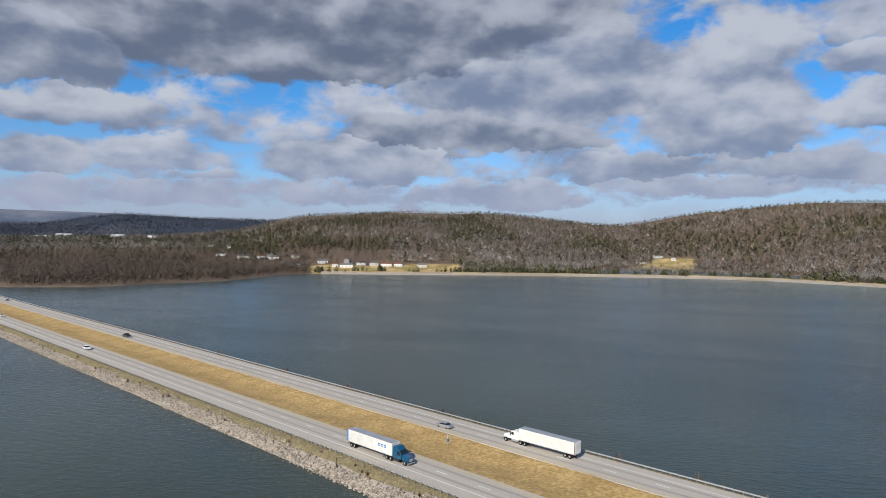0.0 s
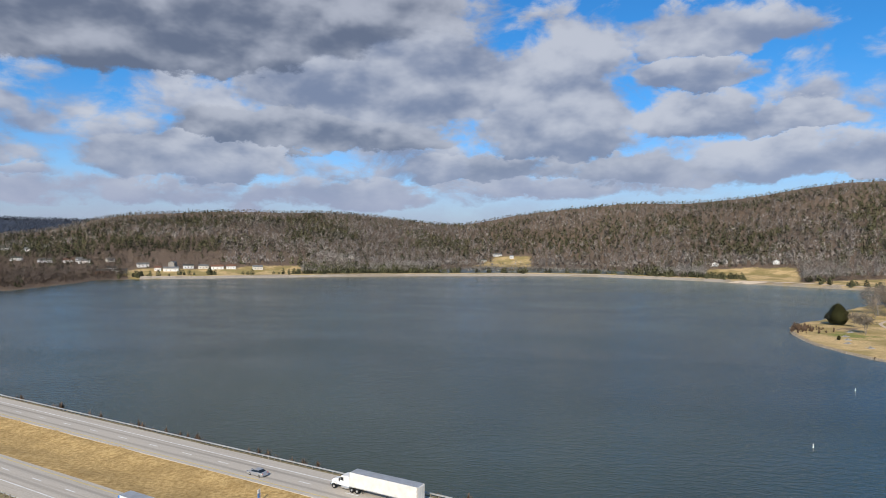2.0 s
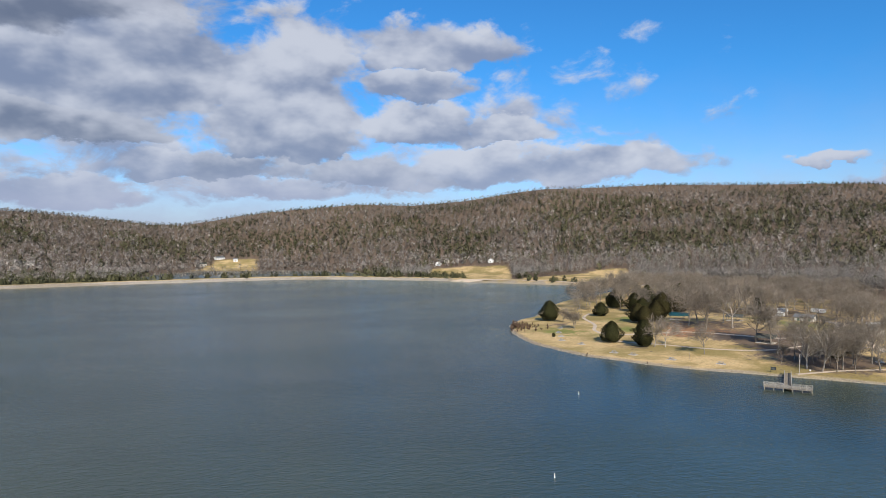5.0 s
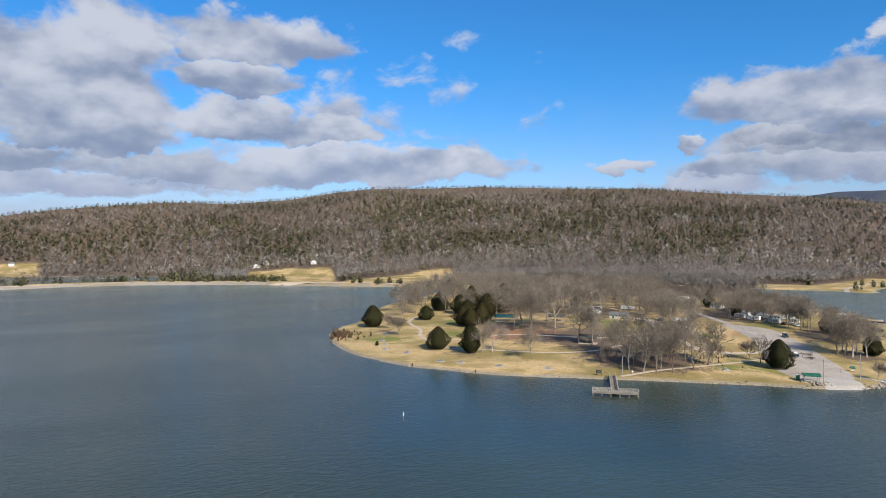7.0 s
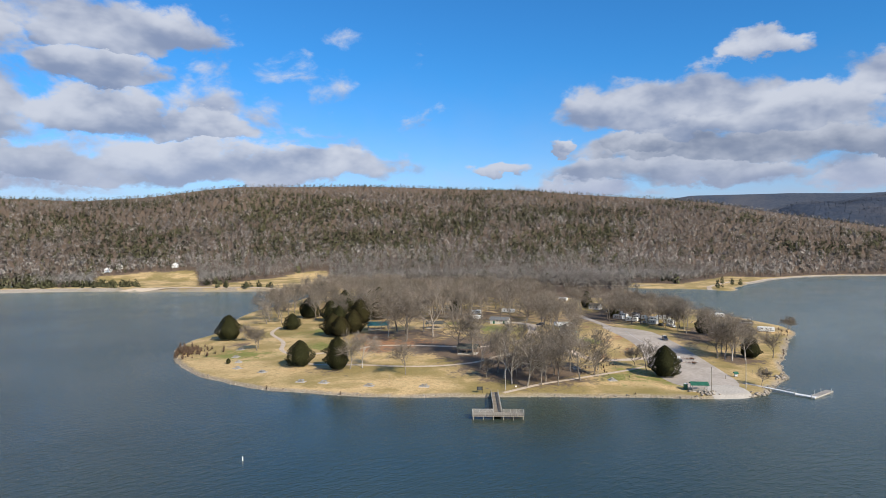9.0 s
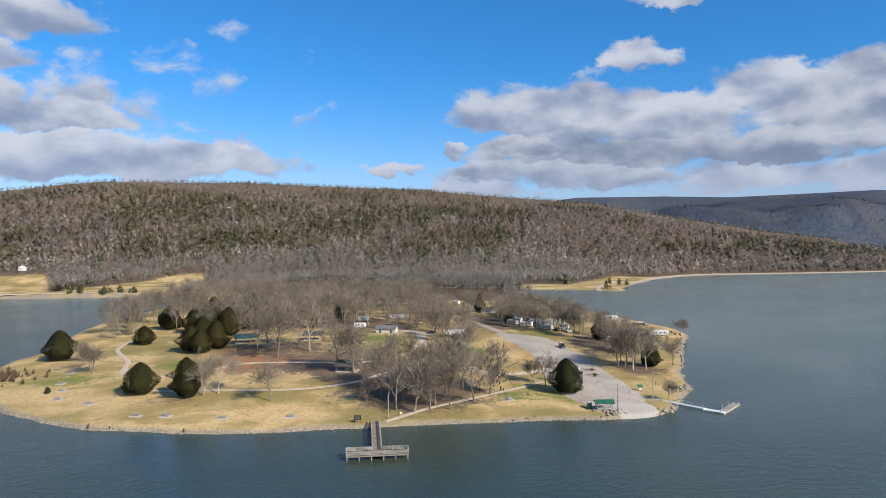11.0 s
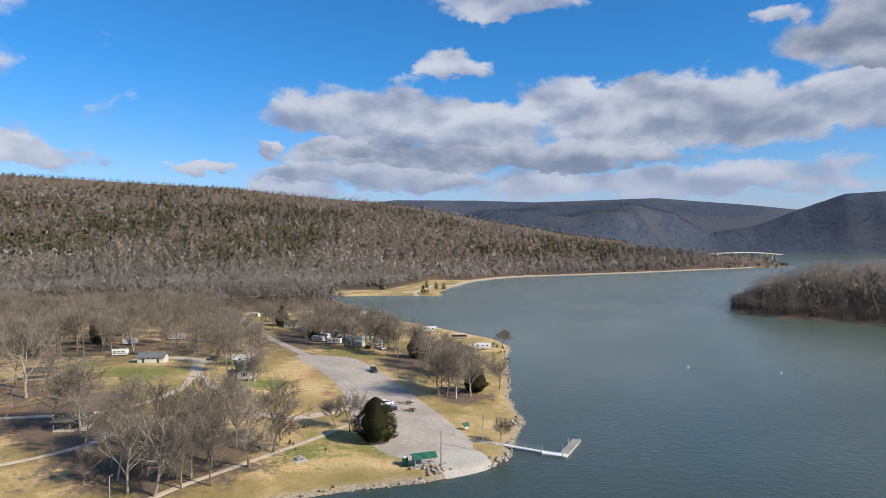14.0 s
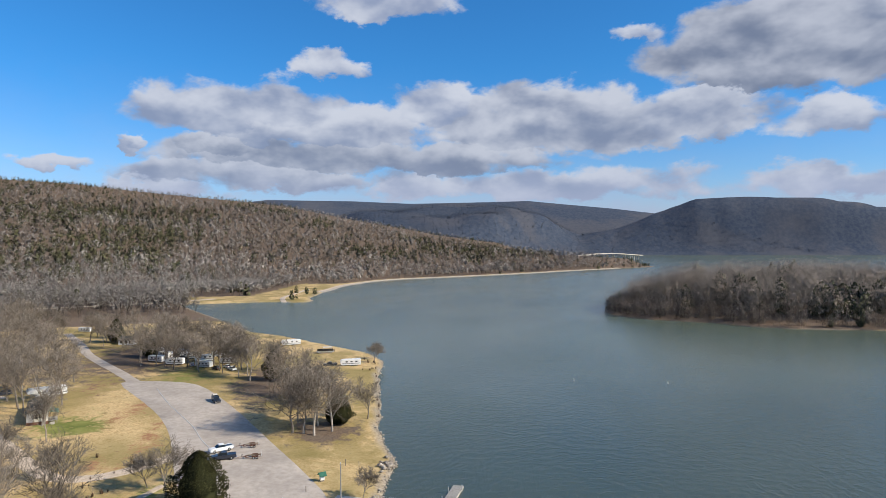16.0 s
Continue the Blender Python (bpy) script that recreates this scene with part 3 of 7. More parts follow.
def big_mesh(name, verts, tris, material, tint=None, soft=None):
    """A mesh straight from arrays: verts (n, 3), faces (m, 3 or 4)."""
    verts, tris = np.asarray(verts, np.float32), np.asarray(tris, np.int32)
    k = tris.shape[1]
    me = bpy.data.meshes.new(name)
    me.vertices.add(len(verts))
    me.vertices.foreach_set("co", verts.ravel())
    me.loops.add(tris.size)
    me.loops.foreach_set("vertex_index", tris.ravel())
    me.polygons.add(len(tris))
    me.polygons.foreach_set("loop_start", np.arange(len(tris), dtype=np.int32) * k)
    if tint is not None:
        me.attributes.new("tint", "FLOAT", "POINT").data.foreach_set("value", np.asarray(tint, np.float32))
    if soft is not None:
        me.attributes.new("crown_normal", "FLOAT_VECTOR", "POINT").data.foreach_set("vector", np.asarray(soft, np.float32).ravel())
    me.update(calc_edges=True)
    me.materials.append(material)
    return new(name, me)


def thing(name, label, category, x=0, y=0, z=None, turn=0, group=""):
    """An Empty at the base of a thing that has parts."""
    ob = new(name)
    ob.empty_display_size = 0.3
    ob.matrix_world = pose(x, y, ground(x, y) if z is None else z, 0, 0, turn)
    return tagged(ob, label, category, group)


def part(name, bm, material, parent, label="", smooth_faces=False):
    me = bpy.data.meshes.new(name)
    bm.to_mesh(me)
    bm.free()
    me.materials.append(material)
    if smooth_faces:
        me.polygons.foreach_set("use_smooth", [True] * len(me.polygons))
    ob = new(name, me)
    ob.parent = parent
    return tagged(ob, label)


def box(bm, x0, x1, y0, y1, z0, z1, bevel=0.0):
    r = bmesh.ops.create_cube(bm, size=1.0)["verts"]
    for v in r:
        v.co = Vector(((x0 + x1) / 2 + v.co.x * (x1 - x0), (y0 + y1) / 2 + v.co.y * (y1 - y0), (z0 + z1) / 2 + v.co.z * (z1 - z0)))
    if bevel:
        bmesh.ops.bevel(bm, geom=list({e for v in r for e in v.link_edges}), offset=bevel, segments=1, affect="EDGES")
    return r


def boxes(*specs, bevel=0.0):
    bm = bmesh.new()
    for s in specs:
        box(bm, *s, bevel=bevel)
    return bm


def tube(bm, a, b, r0, r1=None, sides=8):
    a, b = Vector(a), Vector(b)
    m = Matrix.Translation((a + b) / 2) @ (b - a).to_track_quat("Z", "Y").to_matrix().to_4x4()
    bmesh.ops.create_cone(bm, cap_ends=True, segments=sides, radius1=r0, radius2=r0 if r1 is None else r1, depth=(b - a).length, matrix=m)


def tubes(*specs, sides=8):
    bm = bmesh.new()
    for s in specs:
        tube(bm, *s, sides=sides)
    return bm


def prism(outline, w, axis="y", inset=None):
    """An outline (along x and z) drawn across the width w; inset narrows the upper part: (z from, z to, by how much)."""
    bm = bmesh.new()
    rings = []
    for side in (-1, 1):
        ring = []
        for x, z in outline:
            y = side * w / 2
            if inset:
                y -= side * inset[2] * min(max((z - inset[0]) / (inset[1] - inset[0]), 0), 1)
            ring.append(bm.verts.new((x, y, z)))
        rings.append(ring)
    bm.faces.new(rings[0])
    bm.faces.new(rings[1][::-1])
    n = len(outline)
    for k in range(n):
        bm.faces.new((rings[0][k], rings[1][k], rings[1][(k + 1) % n], rings[0][(k + 1) % n]))
    bmesh.ops.recalc_face_normals(bm, faces=bm.faces)
    return bm


# ---- ground and water ----
def build_ground():
    az = np.radians(np.concatenate([np.arange(-48, 148, 0.34), np.arange(148, 312, 4.0)]))
    r = np.concatenate([np.linspace(1, 60, 5), np.linspace(80, 128, 4), np.arange(130, 560, 2.0), 560 * 1.016 ** np.arange(0, 140)])
    r = r[r < 4850]
    A, R = np.meshgrid(az, r)
    x, y = O[0] + R * np.sin(A), O[1] + R * np.cos(A)
    h, main, isle, pond = land_fields(x.ravel(), y.ravel())
    na, nr = len(az), len(r)
    i, j = np.meshgrid(np.arange(nr - 1), np.arange(na), indexing="ij")
    i, j = i.ravel(), j.ravel()
    k = (j + 1) % na
    quads = np.stack([i * na + j, i * na + k, (i + 1) * na + k, (i + 1) * na + j], 1)
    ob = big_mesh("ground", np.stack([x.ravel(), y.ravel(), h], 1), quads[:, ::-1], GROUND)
    px, py = x.ravel(), y.ravel()
    woods, green, clay = ground_zones(px, py, main, isle, pond)
    d = np.maximum(np.minimum(main, -pond), isle)
    az_g, r_g = polar(px, py)
    bank = smooth(2.6, 0.9, d) * (r_g < 2000) * np.where(isle > -6, 0.3, 1.0)
    bank = bank * np.where((az_g < -14) & (r_g > 500), 0.15, 1.0)
    bank = np.maximum(bank, smooth(9, 7, main) * smooth(640, 700, r_g) * smooth(-15, -13, az_g) * smooth(50, 46, az_g))
    rgba = np.stack([woods, green, clay, bank], 1).astype(np.float32)
    ob.data.color_attributes.new("zone", "FLOAT_COLOR", "POINT").data.foreach_set("color", rgba.ravel())
    dry = sum(np.exp(-(((px - cx) / rx) ** 2 + ((py - cy) / ry) ** 2)) for cx, cy, rx, ry in ((416, 173, 30, 12), (297, 300, 12, 30), (352, 118, 10, 8)))
    ob.data.attributes.new("dry", "FLOAT", "POINT").data.foreach_set("value", np.clip(dry, 0, 1).astype(np.float32))
    # Masks by range for the painted haze and cloud shade
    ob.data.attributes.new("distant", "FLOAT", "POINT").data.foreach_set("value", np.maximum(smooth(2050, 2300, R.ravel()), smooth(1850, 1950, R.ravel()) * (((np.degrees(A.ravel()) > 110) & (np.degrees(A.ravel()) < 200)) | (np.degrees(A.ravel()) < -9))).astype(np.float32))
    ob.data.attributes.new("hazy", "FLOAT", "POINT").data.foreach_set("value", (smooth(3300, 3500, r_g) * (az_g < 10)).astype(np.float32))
    ob.data.polygons.foreach_set("use_smooth", np.ones(len(ob.data.polygons), bool))
    return tagged(ob, "dormant tan grass, woodland floor and wooded hills round a lake", "ground", kind="structure")


def clearing(x, y, main, pond):
    """1 where the mainland is open: fields, the village, the road verge, the eastern point."""
    az, r = polar(x, y)
    az, r = az + 1.4 * (fbm(x, y, 70, 71, 3) - 0.5), r + 34 * (fbm(x, y, 80, 72, 3) - 0.5)
    field = lambda a0, a1, r0, r1: smooth(a0 - .4, a0 + .4, az) * smooth(a1 + .4, a1 - .4, az) * smooth(r0 - 8, r0 + 8, r) * smooth(r1 + 8, r1 - 8, r)
    out = field(-17, -2.2, 850, 1010)
    out = np.maximum(out, field(14.2, 20.0, 1180, 1340) * smooth(14.2, 16.0, az - (r - 1230) * 0.022))
    out = np.maximum(out, field(35.0, 42.6, 780, 1020) * smooth(1020, 1005, r + (az - 36) * 3.5))
    out = np.maximum(out, field(43.6, 53.2, 690, 945) * smooth(0, 18, 868 + (az - 44) * 13 - r))
    out = np.maximum(out, np.maximum(field(41, 54, 600, 830), field(52, 60, 600, 735)))
    out = np.maximum(out, smooth(34, 26, main) * smooth(640, 700, r) * smooth(-14, -12, az) * smooth(54, 50, az))
    out = np.maximum(out, field(79, 92, 740, 1000) * smooth(70, 55, main))
    out = np.maximum(out, smooth(13, 9, main) * field(84, 109, 740, 1600))
    return out


def on_peninsula(x, y):
    return smooth(640, 560, polar(x, y)[1])


def ground_zones(x, y, main, isle, pond):
    pen = on_peninsula(x, y)
    spot = lambda cx, cy, rx, ry: np.exp(-(((x - cx) / rx) ** 2 + ((y - cy) / ry) ** 2))
    litter = np.clip(1.1 * spot(335, 182, 24, 26) + 0.8 * spot(376, 226, 22, 18) + 0.8 * spot(388, 264, 22, 20) + 0.6 * spot(356, 238, 14, 20) + 0.8 * spot(352, 205, 18, 18) + 0.55 * spot(345, 340, 14, 10) + 0.5 * spot(305, 262, 9, 18) + 0.6 * spot(384, 303, 12, 9) + spot(480, 250, 60, 60) * 0.3 + 0.6 * spot(520, 300, 90, 70) + spot(402, 108, 14, 12) + spot(470, 130, 40, 14) + 0.9 * spot(560, 190, 70, 30), 0, 1)
    woods = np.where(pen > 0.5, litter, 1 - clearing(x, y, main, pond))
    woods = np.maximum(woods, smooth(-4, -1, isle))
    green = pen * np.clip(0.66 * spot(420, 232, 18, 20) + 0.6 * spot(440, 262, 12, 10) + 0.5 * spot(408, 176, 8, 9) + 0.5 * spot(412, 181, 8, 9) + 0.3 * spot(355, 145, 10, 8) + 0.1 * spot(425, 178, 12, 14) + 0.6 * spot(395, 325, 22, 12) + 0.55 * spot(320, 318, 14, 18) + 0.6 * spot(352, 290, 12, 16) + 0.6 * spot(345, 125, 9, 12) + 0.45 * spot(340, 150, 12, 10) + 0.5 * spot(490, 165, 30, 14), 0, 1)
    green = np.maximum(green, clearing(x, y, main, pond) * smooth(24, 18, polar(x, y)[0]) * 0.16 * (pen < 0.5))
    clay = pen * np.clip(1.1 * spot(368, 252, 12, 26) + 0.8 * spot(386, 284, 15, 13) + 0.7 * spot(352, 262, 10, 14) + 0.38 * spot(392, 153, 9, 4) + 0.4 * spot(404, 155, 14, 3) + 0.6 * spot(378, 163, 6, 8) + 0.5 * spot(520, 196, 26, 8) + 0.3 * spot(432, 167, 24, 5) + 0.2 * spot(420, 166, 22, 9) + 0.4 * spot(470, 190, 30, 10), 0, 1)
    return woods, green, clay


build_ground()


def build_water():
    bm = bmesh.new()
    bmesh.ops.create_circle(bm, cap_ends=True, segments=96, radius=4860)
    bmesh.ops.translate(bm, verts=bm.verts, vec=(O[0], O[1], 0))
    me = bpy.data.meshes.new("water")
    bm.to_mesh(me)
    bm.free()
    me.materials.append(WATER)
    tagged(new("water", me), "grey-green rippled lake water", "lake", kind="structure")


build_water()


# ---- paths and the boat ramp lot, laid on the ground ----
def draped_strip(name, line, width, material, label, lift=0.06, category="path"):
    pts = curve_through(line, closed=False, steps=8)
    faces = []
    t = np.gradient(pts, axis=0)
    side = np.stack([-t[:, 1], t[:, 0]], 1) / np.hypot(t[:, 0], t[:, 1])[:, None]
    w = width * (0.92 + 0.16 * vnoise(pts[:, 0], pts[:, 1], 5, 2))
    across = np.array((-0.5, -0.25, 0, 0.25, 0.5))
    q = (pts[:, None, :] + side[:, None, :] * (w[:, None] * across)[..., None]).reshape(-1, 2)
    q_z = land_fields(q[:, 0], q[:, 1])[0] + lift - 0.25 * np.tile(np.abs(across) > 0.4, len(pts))
    verts = np.column_stack([q, q_z])
    for k in range(len(pts) - 1):
        for s in range(4):
            faces.append((k * 5 + s, k * 5 + s + 1, k * 5 + 6 + s, k * 5 + 5 + s))
    ob = mesh_object(name, verts, faces, material, flat=False)
    return tagged(ob, label, category, kind="structure")


draped_strip("road", [(640, 262), (592, 238), (560, 224), (530, 208), (505, 194), (470, 176)], 6.5, ASPHALT, "worn asphalt campground lane through dry grass", 0.10, "road")
draped_strip("pavement", [(396, 140), (384, 145), (375, 152), (370, 160), (371, 168), (379, 176), (389, 184), (401, 194), (420, 208), (447, 218)], 6.5, GRAVEL, "pale gravel lane curving round the lawn", 0.08)
draped_strip("pavement", [(444, 213), (456, 224), (461, 238), (452, 247)], 12.0, GRAVEL, "pale gravel turning place beside the washhouse", 0.09)
draped_strip("pavement", [(380, 178), (362, 200), (343, 207), (330, 219), (323, 235), (320, 250), (314, 272), (326, 290), (336, 306), (356, 322), (380, 350), (405, 365)], 3.4, GRAVEL, "narrow gravel footpath through dry grass", 0.07)
draped_strip("pavement", [(303, 181), (317, 174), (330, 165), (353, 149), (364, 143)], 3.0, GRAVEL, "pale trodden path along the shore", 0.065)
draped_strip("pavement", [(442, 214), (419, 209), (400, 205), (389, 206), (377, 211), (368, 221), (365, 236), (362, 252), (357, 267), (346, 273), (332, 286)], 4.0, GRAVEL, "pale gravel lane beside bare red earth", 0.065)


def draped_patch(name, outline, material, label, lift, category, step=2.5):
    poly = curve_through(outline, steps=3)
    lo, hi = poly.min(0), poly.max(0)
    xs, ys = np.arange(lo[0] - step, hi[0] + step, step), np.arange(lo[1] - step, hi[1] + step, step)
    X, Y = np.meshgrid(xs, ys, indexing="ij")
    d = shore_distance(X.ravel(), Y.ravel(), poly).reshape(X.shape)
    # pull the rim vertices on to the outline
    gx, gy = np.gradient(d, step)
    rim = (d < 0) & (d > -1.5 * step)
    X, Y = np.where(rim, X - d * gx, X), np.where(rim, Y - d * gy, Y)
    h = np.maximum(land_fields(X.ravel(), Y.ravel())[0].reshape(X.shape), -0.6) + lift
    h = np.where(rim, h - 0.1, h)
    faces, ny = [], len(ys)
    use = d > -1.5 * step
    for a in range(len(xs) - 1):
        for c in range(ny - 1):
            if use[a:a + 2, c:c + 2].all() and d[a:a + 2, c:c + 2].max() > 0:
                faces.append((a * ny + c, (a + 1) * ny + c, (a + 1) * ny + c + 1, a * ny + c + 1))
    ob = big_mesh(name, np.stack([X.ravel(), Y.ravel(), h.ravel()], 1), faces, material)
    return tagged(ob, label, category, kind="structure")


def shore_dyke(line, top, label, w=1.0):
    """A low road dyke along the shore: a rubble face and the road on it."""
    pts = curve_through(line, closed=False, steps=6)
    t = np.gradient(pts, axis=0)
    side = np.stack([-t[:, 1], t[:, 0]], 1) / np.hypot(t[:, 0], t[:, 1])[:, None]

    def strip(name, profile, material, text, category):
        n = len(profile)
        v = [(*(pts[k] + side[k] * d * w), z + 0.25 * float(vnoise(pts[k][0], pts[k][1], 30, d))) for k in range(len(pts)) for d, z in profile]
        f = [(i * n + j, (i + 1) * n + j, (i + 1) * n + j + 1, i * n + j + 1) for i in range(len(pts) - 1) for j in range(n - 1)]
        return tagged(mesh_object(name, v, f, material), text, category, kind="structure")
    strip("embankment", [(-5, -1.5), (-1.5, -0.2), (3, top * 0.75), (5, top), (6, top + 0.1)], ROCK, "pale rubble face of the shore road", "embankment")
    strip("road", [(6, top + 0.08), (6.2, top + 0.2), (15.8, top + 0.25), (16, top + 0.1)], GRAVEL, label, "road")
    strip("embankment", [(16, top + 0.12), (19, top * 0.8), (26, 0.6)], VERGE, "grassy back of the shore road", "embankment")


shore_dyke([(-150, 947), *NORTH_SHORE[9:13], (520, 838), (562, 785), (582, 745)], 2.7, "pale shore road on its causeway")
draped_strip("road", [(582, 740), (625, 665), (655, 600), (676, 548)], 8.0, GRAVEL, "pale shore road beside the fields", 0.4, "road")
shore_dyke([(960, 112), *EAST_SHORE[6:13]], 0.9, "pale shore road along the far bank", 0.5)
draped_strip("road", [(676, 548), (692, 520), (730, 450), (775, 370), (830, 290), (880, 215)], 8.0, GRAVEL, "pale road across the far fields", 0.3, "road")
draped_strip("road", [(838, 146), (880, 150), (930, 142), (1000, 128)], 5.0, GRAVEL, "pale track across the grassy point", 0.25, "road")
draped_patch("pavement", [(475, 184), (440, 167), (422, 158), (404, 151), (386, 146), (370, 142), (354, 137), (343, 131), (338, 126), (335, 119), (338, 110), (350, 107), (369, 113), (392, 122), (440, 141), (470, 156), (478, 172)],
             ASPHALT, "worn grey asphalt parking lot at the boat ramp", 0.12, "parking lot")
draped_strip("trim", [(462, 168), (436, 158), (410, 146), (394, 140), (380, 133)], 0.22, WHITE_LINE, "faded white edge line on the lot", 0.19, "road marking")
draped_patch("pavement", [(340, 118), (333, 117), (326, 112), (330, 104), (337, 103), (346, 107), (345, 114)], CONCRETE, "pale concrete boat ramp running into the lake", 0.16, "boat ramp", 1.5)


# ---- the highway on its embankment: x runs along it, y across ----
HIGHWAY = pose(0, 0, 0, 0, 0, -44.84)
S0, S1 = -900.0, 500.0


def extruded(name, profile, x0, x1, material, label, category, step=6.0, jitter=0.0, kind="structure"):
    xs = np.arange(x0, x1 + step, step)
    verts, faces, k = [], [], len(profile)
    for x in xs:
        for y, z in profile:
            w = jitter * (float(vnoise(x, y * 3, 9, 4)) - 0.5)
            verts.append((x, y + w, z + w * 0.5))
    for i in range(len(xs) - 1):
        for j in range(k - 1):
            faces.append((i * k + j, (i + 1) * k + j, (i + 1) * k + j + 1, i * k + j + 1))
    ob = mesh_object(name, verts, faces, material)
    ob.matrix_world = HIGHWAY
    return tagged(ob, label, category, kind=kind)


extruded("embankment", [(80, -4), (86, -1.2), (88.2, -0.1), (90.2, 0.85), (92.2, 1.6)], S0, S1, ROCK, "rocky causeway foot in the lake", "embankment", 3.0, 0.8)
extruded("embankment", [(92.0, 1.5), (93.4, 2.1), (94.8, 2.45), (96.6, 2.53)], S0, S1, VERGE, "patchy dry grass verge above the rocks", "verge", 3.0, 0.3)
extruded("median", [(108.0, 2.52), (110, 2.36), (113.5, 1.95), (116.8, 1.78), (120, 1.95), (123.6, 2.36), (125.7, 2.52)], S0, S1, MEDIAN, "dry golden grass median, slightly sunken", "median", 3.0, 0.35)
extruded("embankment", [(137.2, 2.52), (138.6, 2.35), (141.0, 1.2), (143.2, 0.1), (146, -1.2), (152, -4)], S0, S1, VERGE, "grassy causeway side above the lake", "embankment", 3.0, 0.4)
extruded("road", [(96.4, 2.45), (96.45, 2.58), (99.6, 2.60), (103.3, 2.65), (107.0, 2.60), (108.2, 2.57), (108.25, 2.45)], S0, S1, ROAD_NEAR, "worn grey concrete highway carriageway with two lanes", "road", 12.0)
extruded("road", [(125.45, 2.45), (125.5, 2.57), (126.7, 2.60), (130.4, 2.65), (134.1, 2.60), (137.25, 2.58), (137.3, 2.45)], S0, S1, ROAD_FAR, "worn grey concrete highway carriageway with two lanes", "road", 12.0)
for y, z, m, what in ((99.6, 2.602, WHITE_LINE, "white"), (107.0, 2.602, YELLOW_LINE, "yellow"), (126.7, 2.602, YELLOW_LINE, "yellow"), (134.1, 2.602, WHITE_LINE, "white")):
    extruded("trim", [(y - 0.13, z + 0.002), (y - 0.12, z + 0.010), (y + 0.12, z + 0.010), (y + 0.13, z + 0.002)], S0, S1, m, what + " painted edge line along the carriageway", "road marking", 20.0)


def lane_dashes(y, first, label):
    road = thing("lane_line", label, "road marking", 0, 0, 0)
    road.matrix_world = HIGHWAY
    bm = boxes((-1.65, 1.65, -0.12, 0.12, 0.0, 0.010))
    me = bpy.data.meshes.new("dash")
    bm.to_mesh(me)
    bm.free()
    me.materials.append(WHITE_LINE)
    for k in range(-45, 8):
        ob = new("dash", me)
        ob.parent = road
        ob.matrix_local = pose(first + k * 12.19, y, 2.655)
    tagged(road, kind="structure")


lane_dashes(103.3, -120.6, "broken white lane line on the carriageway")
lane_dashes(130.4, -107.1, "broken white lane line on the carriageway")


def guard_rail(y, facing, label):
    rail = thing("guard_rail", label, "guard rail", 0, 0, 0)
    rail.matrix_world = HIGHWAY
    beam = [(0.0, 0.46), (0.06, 0.50), (0.06, 0.56), (0.01, 0.61), (0.01, 0.65), (0.06, 0.70), (0.06, 0.76), (0.0, 0.80)]
    verts, faces = [], []
    xs = np.arange(-620, 40.1, 3.81)
    for x in xs:
        dz = 0.03 * (float(vnoise(x, y, 14, 6)) - 0.5)
        for a, z in beam:
            verts.append((x, y + a * facing, 2.5 + z + dz))
    n = len(beam)
    for i in range(len(xs) - 1):
        for j in range(n - 1):
            faces.append((i * n + j, (i + 1) * n + j, (i + 1) * n + j + 1, i * n + j + 1))
    mesh_object("beam", verts, faces, ZINC, rail, "galvanised corrugated beam")
    bm = boxes((-0.08, 0.08, -0.2, -0.03, -0.3, 0.76), (-0.05, 0.05, -0.05, 0.02, 0.5, 0.74), bevel=0.015)
    me = bpy.data.meshes.new("post")
    bm.to_mesh(me)
    bm.free()
    me.materials.append(POLE_WOOD)
    for k in range(260):
        ob = new("post", me)
        ob.parent = rail
        ob.matrix_local = pose(-20 - k * 1.905, y - 0.0, 2.47, 0, 0, 0 if facing > 0 else 180)
    tagged(rail, kind="structure")


guard_rail(95.3, 1, "galvanised guard rail on short wooden posts")
guard_rail(137.7, -1, "galvanised guard rail on short wooden posts")


# ---- loose stones along the banks ----
ICO = np.array([(0, 0, 1), (0.85, 0, 0.3), (0.2, 0.8, 0.35), (-0.7, 0.5, 0.3), (-0.65, -0.55, 0.3), (0.25, -0.85, 0.3), (0, 0, -0.7)])
ICO_F = np.array([(0, 1, 2), (0, 2, 3), (0, 3, 4), (0, 4, 5), (0, 5, 1), (6, 2, 1), (6, 3, 2), (6, 4, 3), (6, 5, 4), (6, 1, 5)])


def stones(name, centres, sizes, label, rng):
    n = len(centres)
    v = ICO[None] * (0.7 + 0.6 * rng.random((n, 7, 1))) * sizes[:, None, None]
    a = rng.random(n) * 6.283
    c, s = np.cos(a)[:, None], np.sin(a)[:, None]
    flat = 0.55 + 0.4 * rng.random((n, 1))
    v = np.stack([v[..., 0] * c - v[..., 1] * s, v[..., 0] * s + v[..., 1] * c, v[..., 2] * flat], -1) + centres[:, None, :]
    f = (ICO_F[None] + (np.arange(n) * 7)[:, None, None]).reshape(-1, 3)
    return tagged(big_mesh(name, v.reshape(-1, 3), f, ROCK), label, "rocks", kind="stuff")


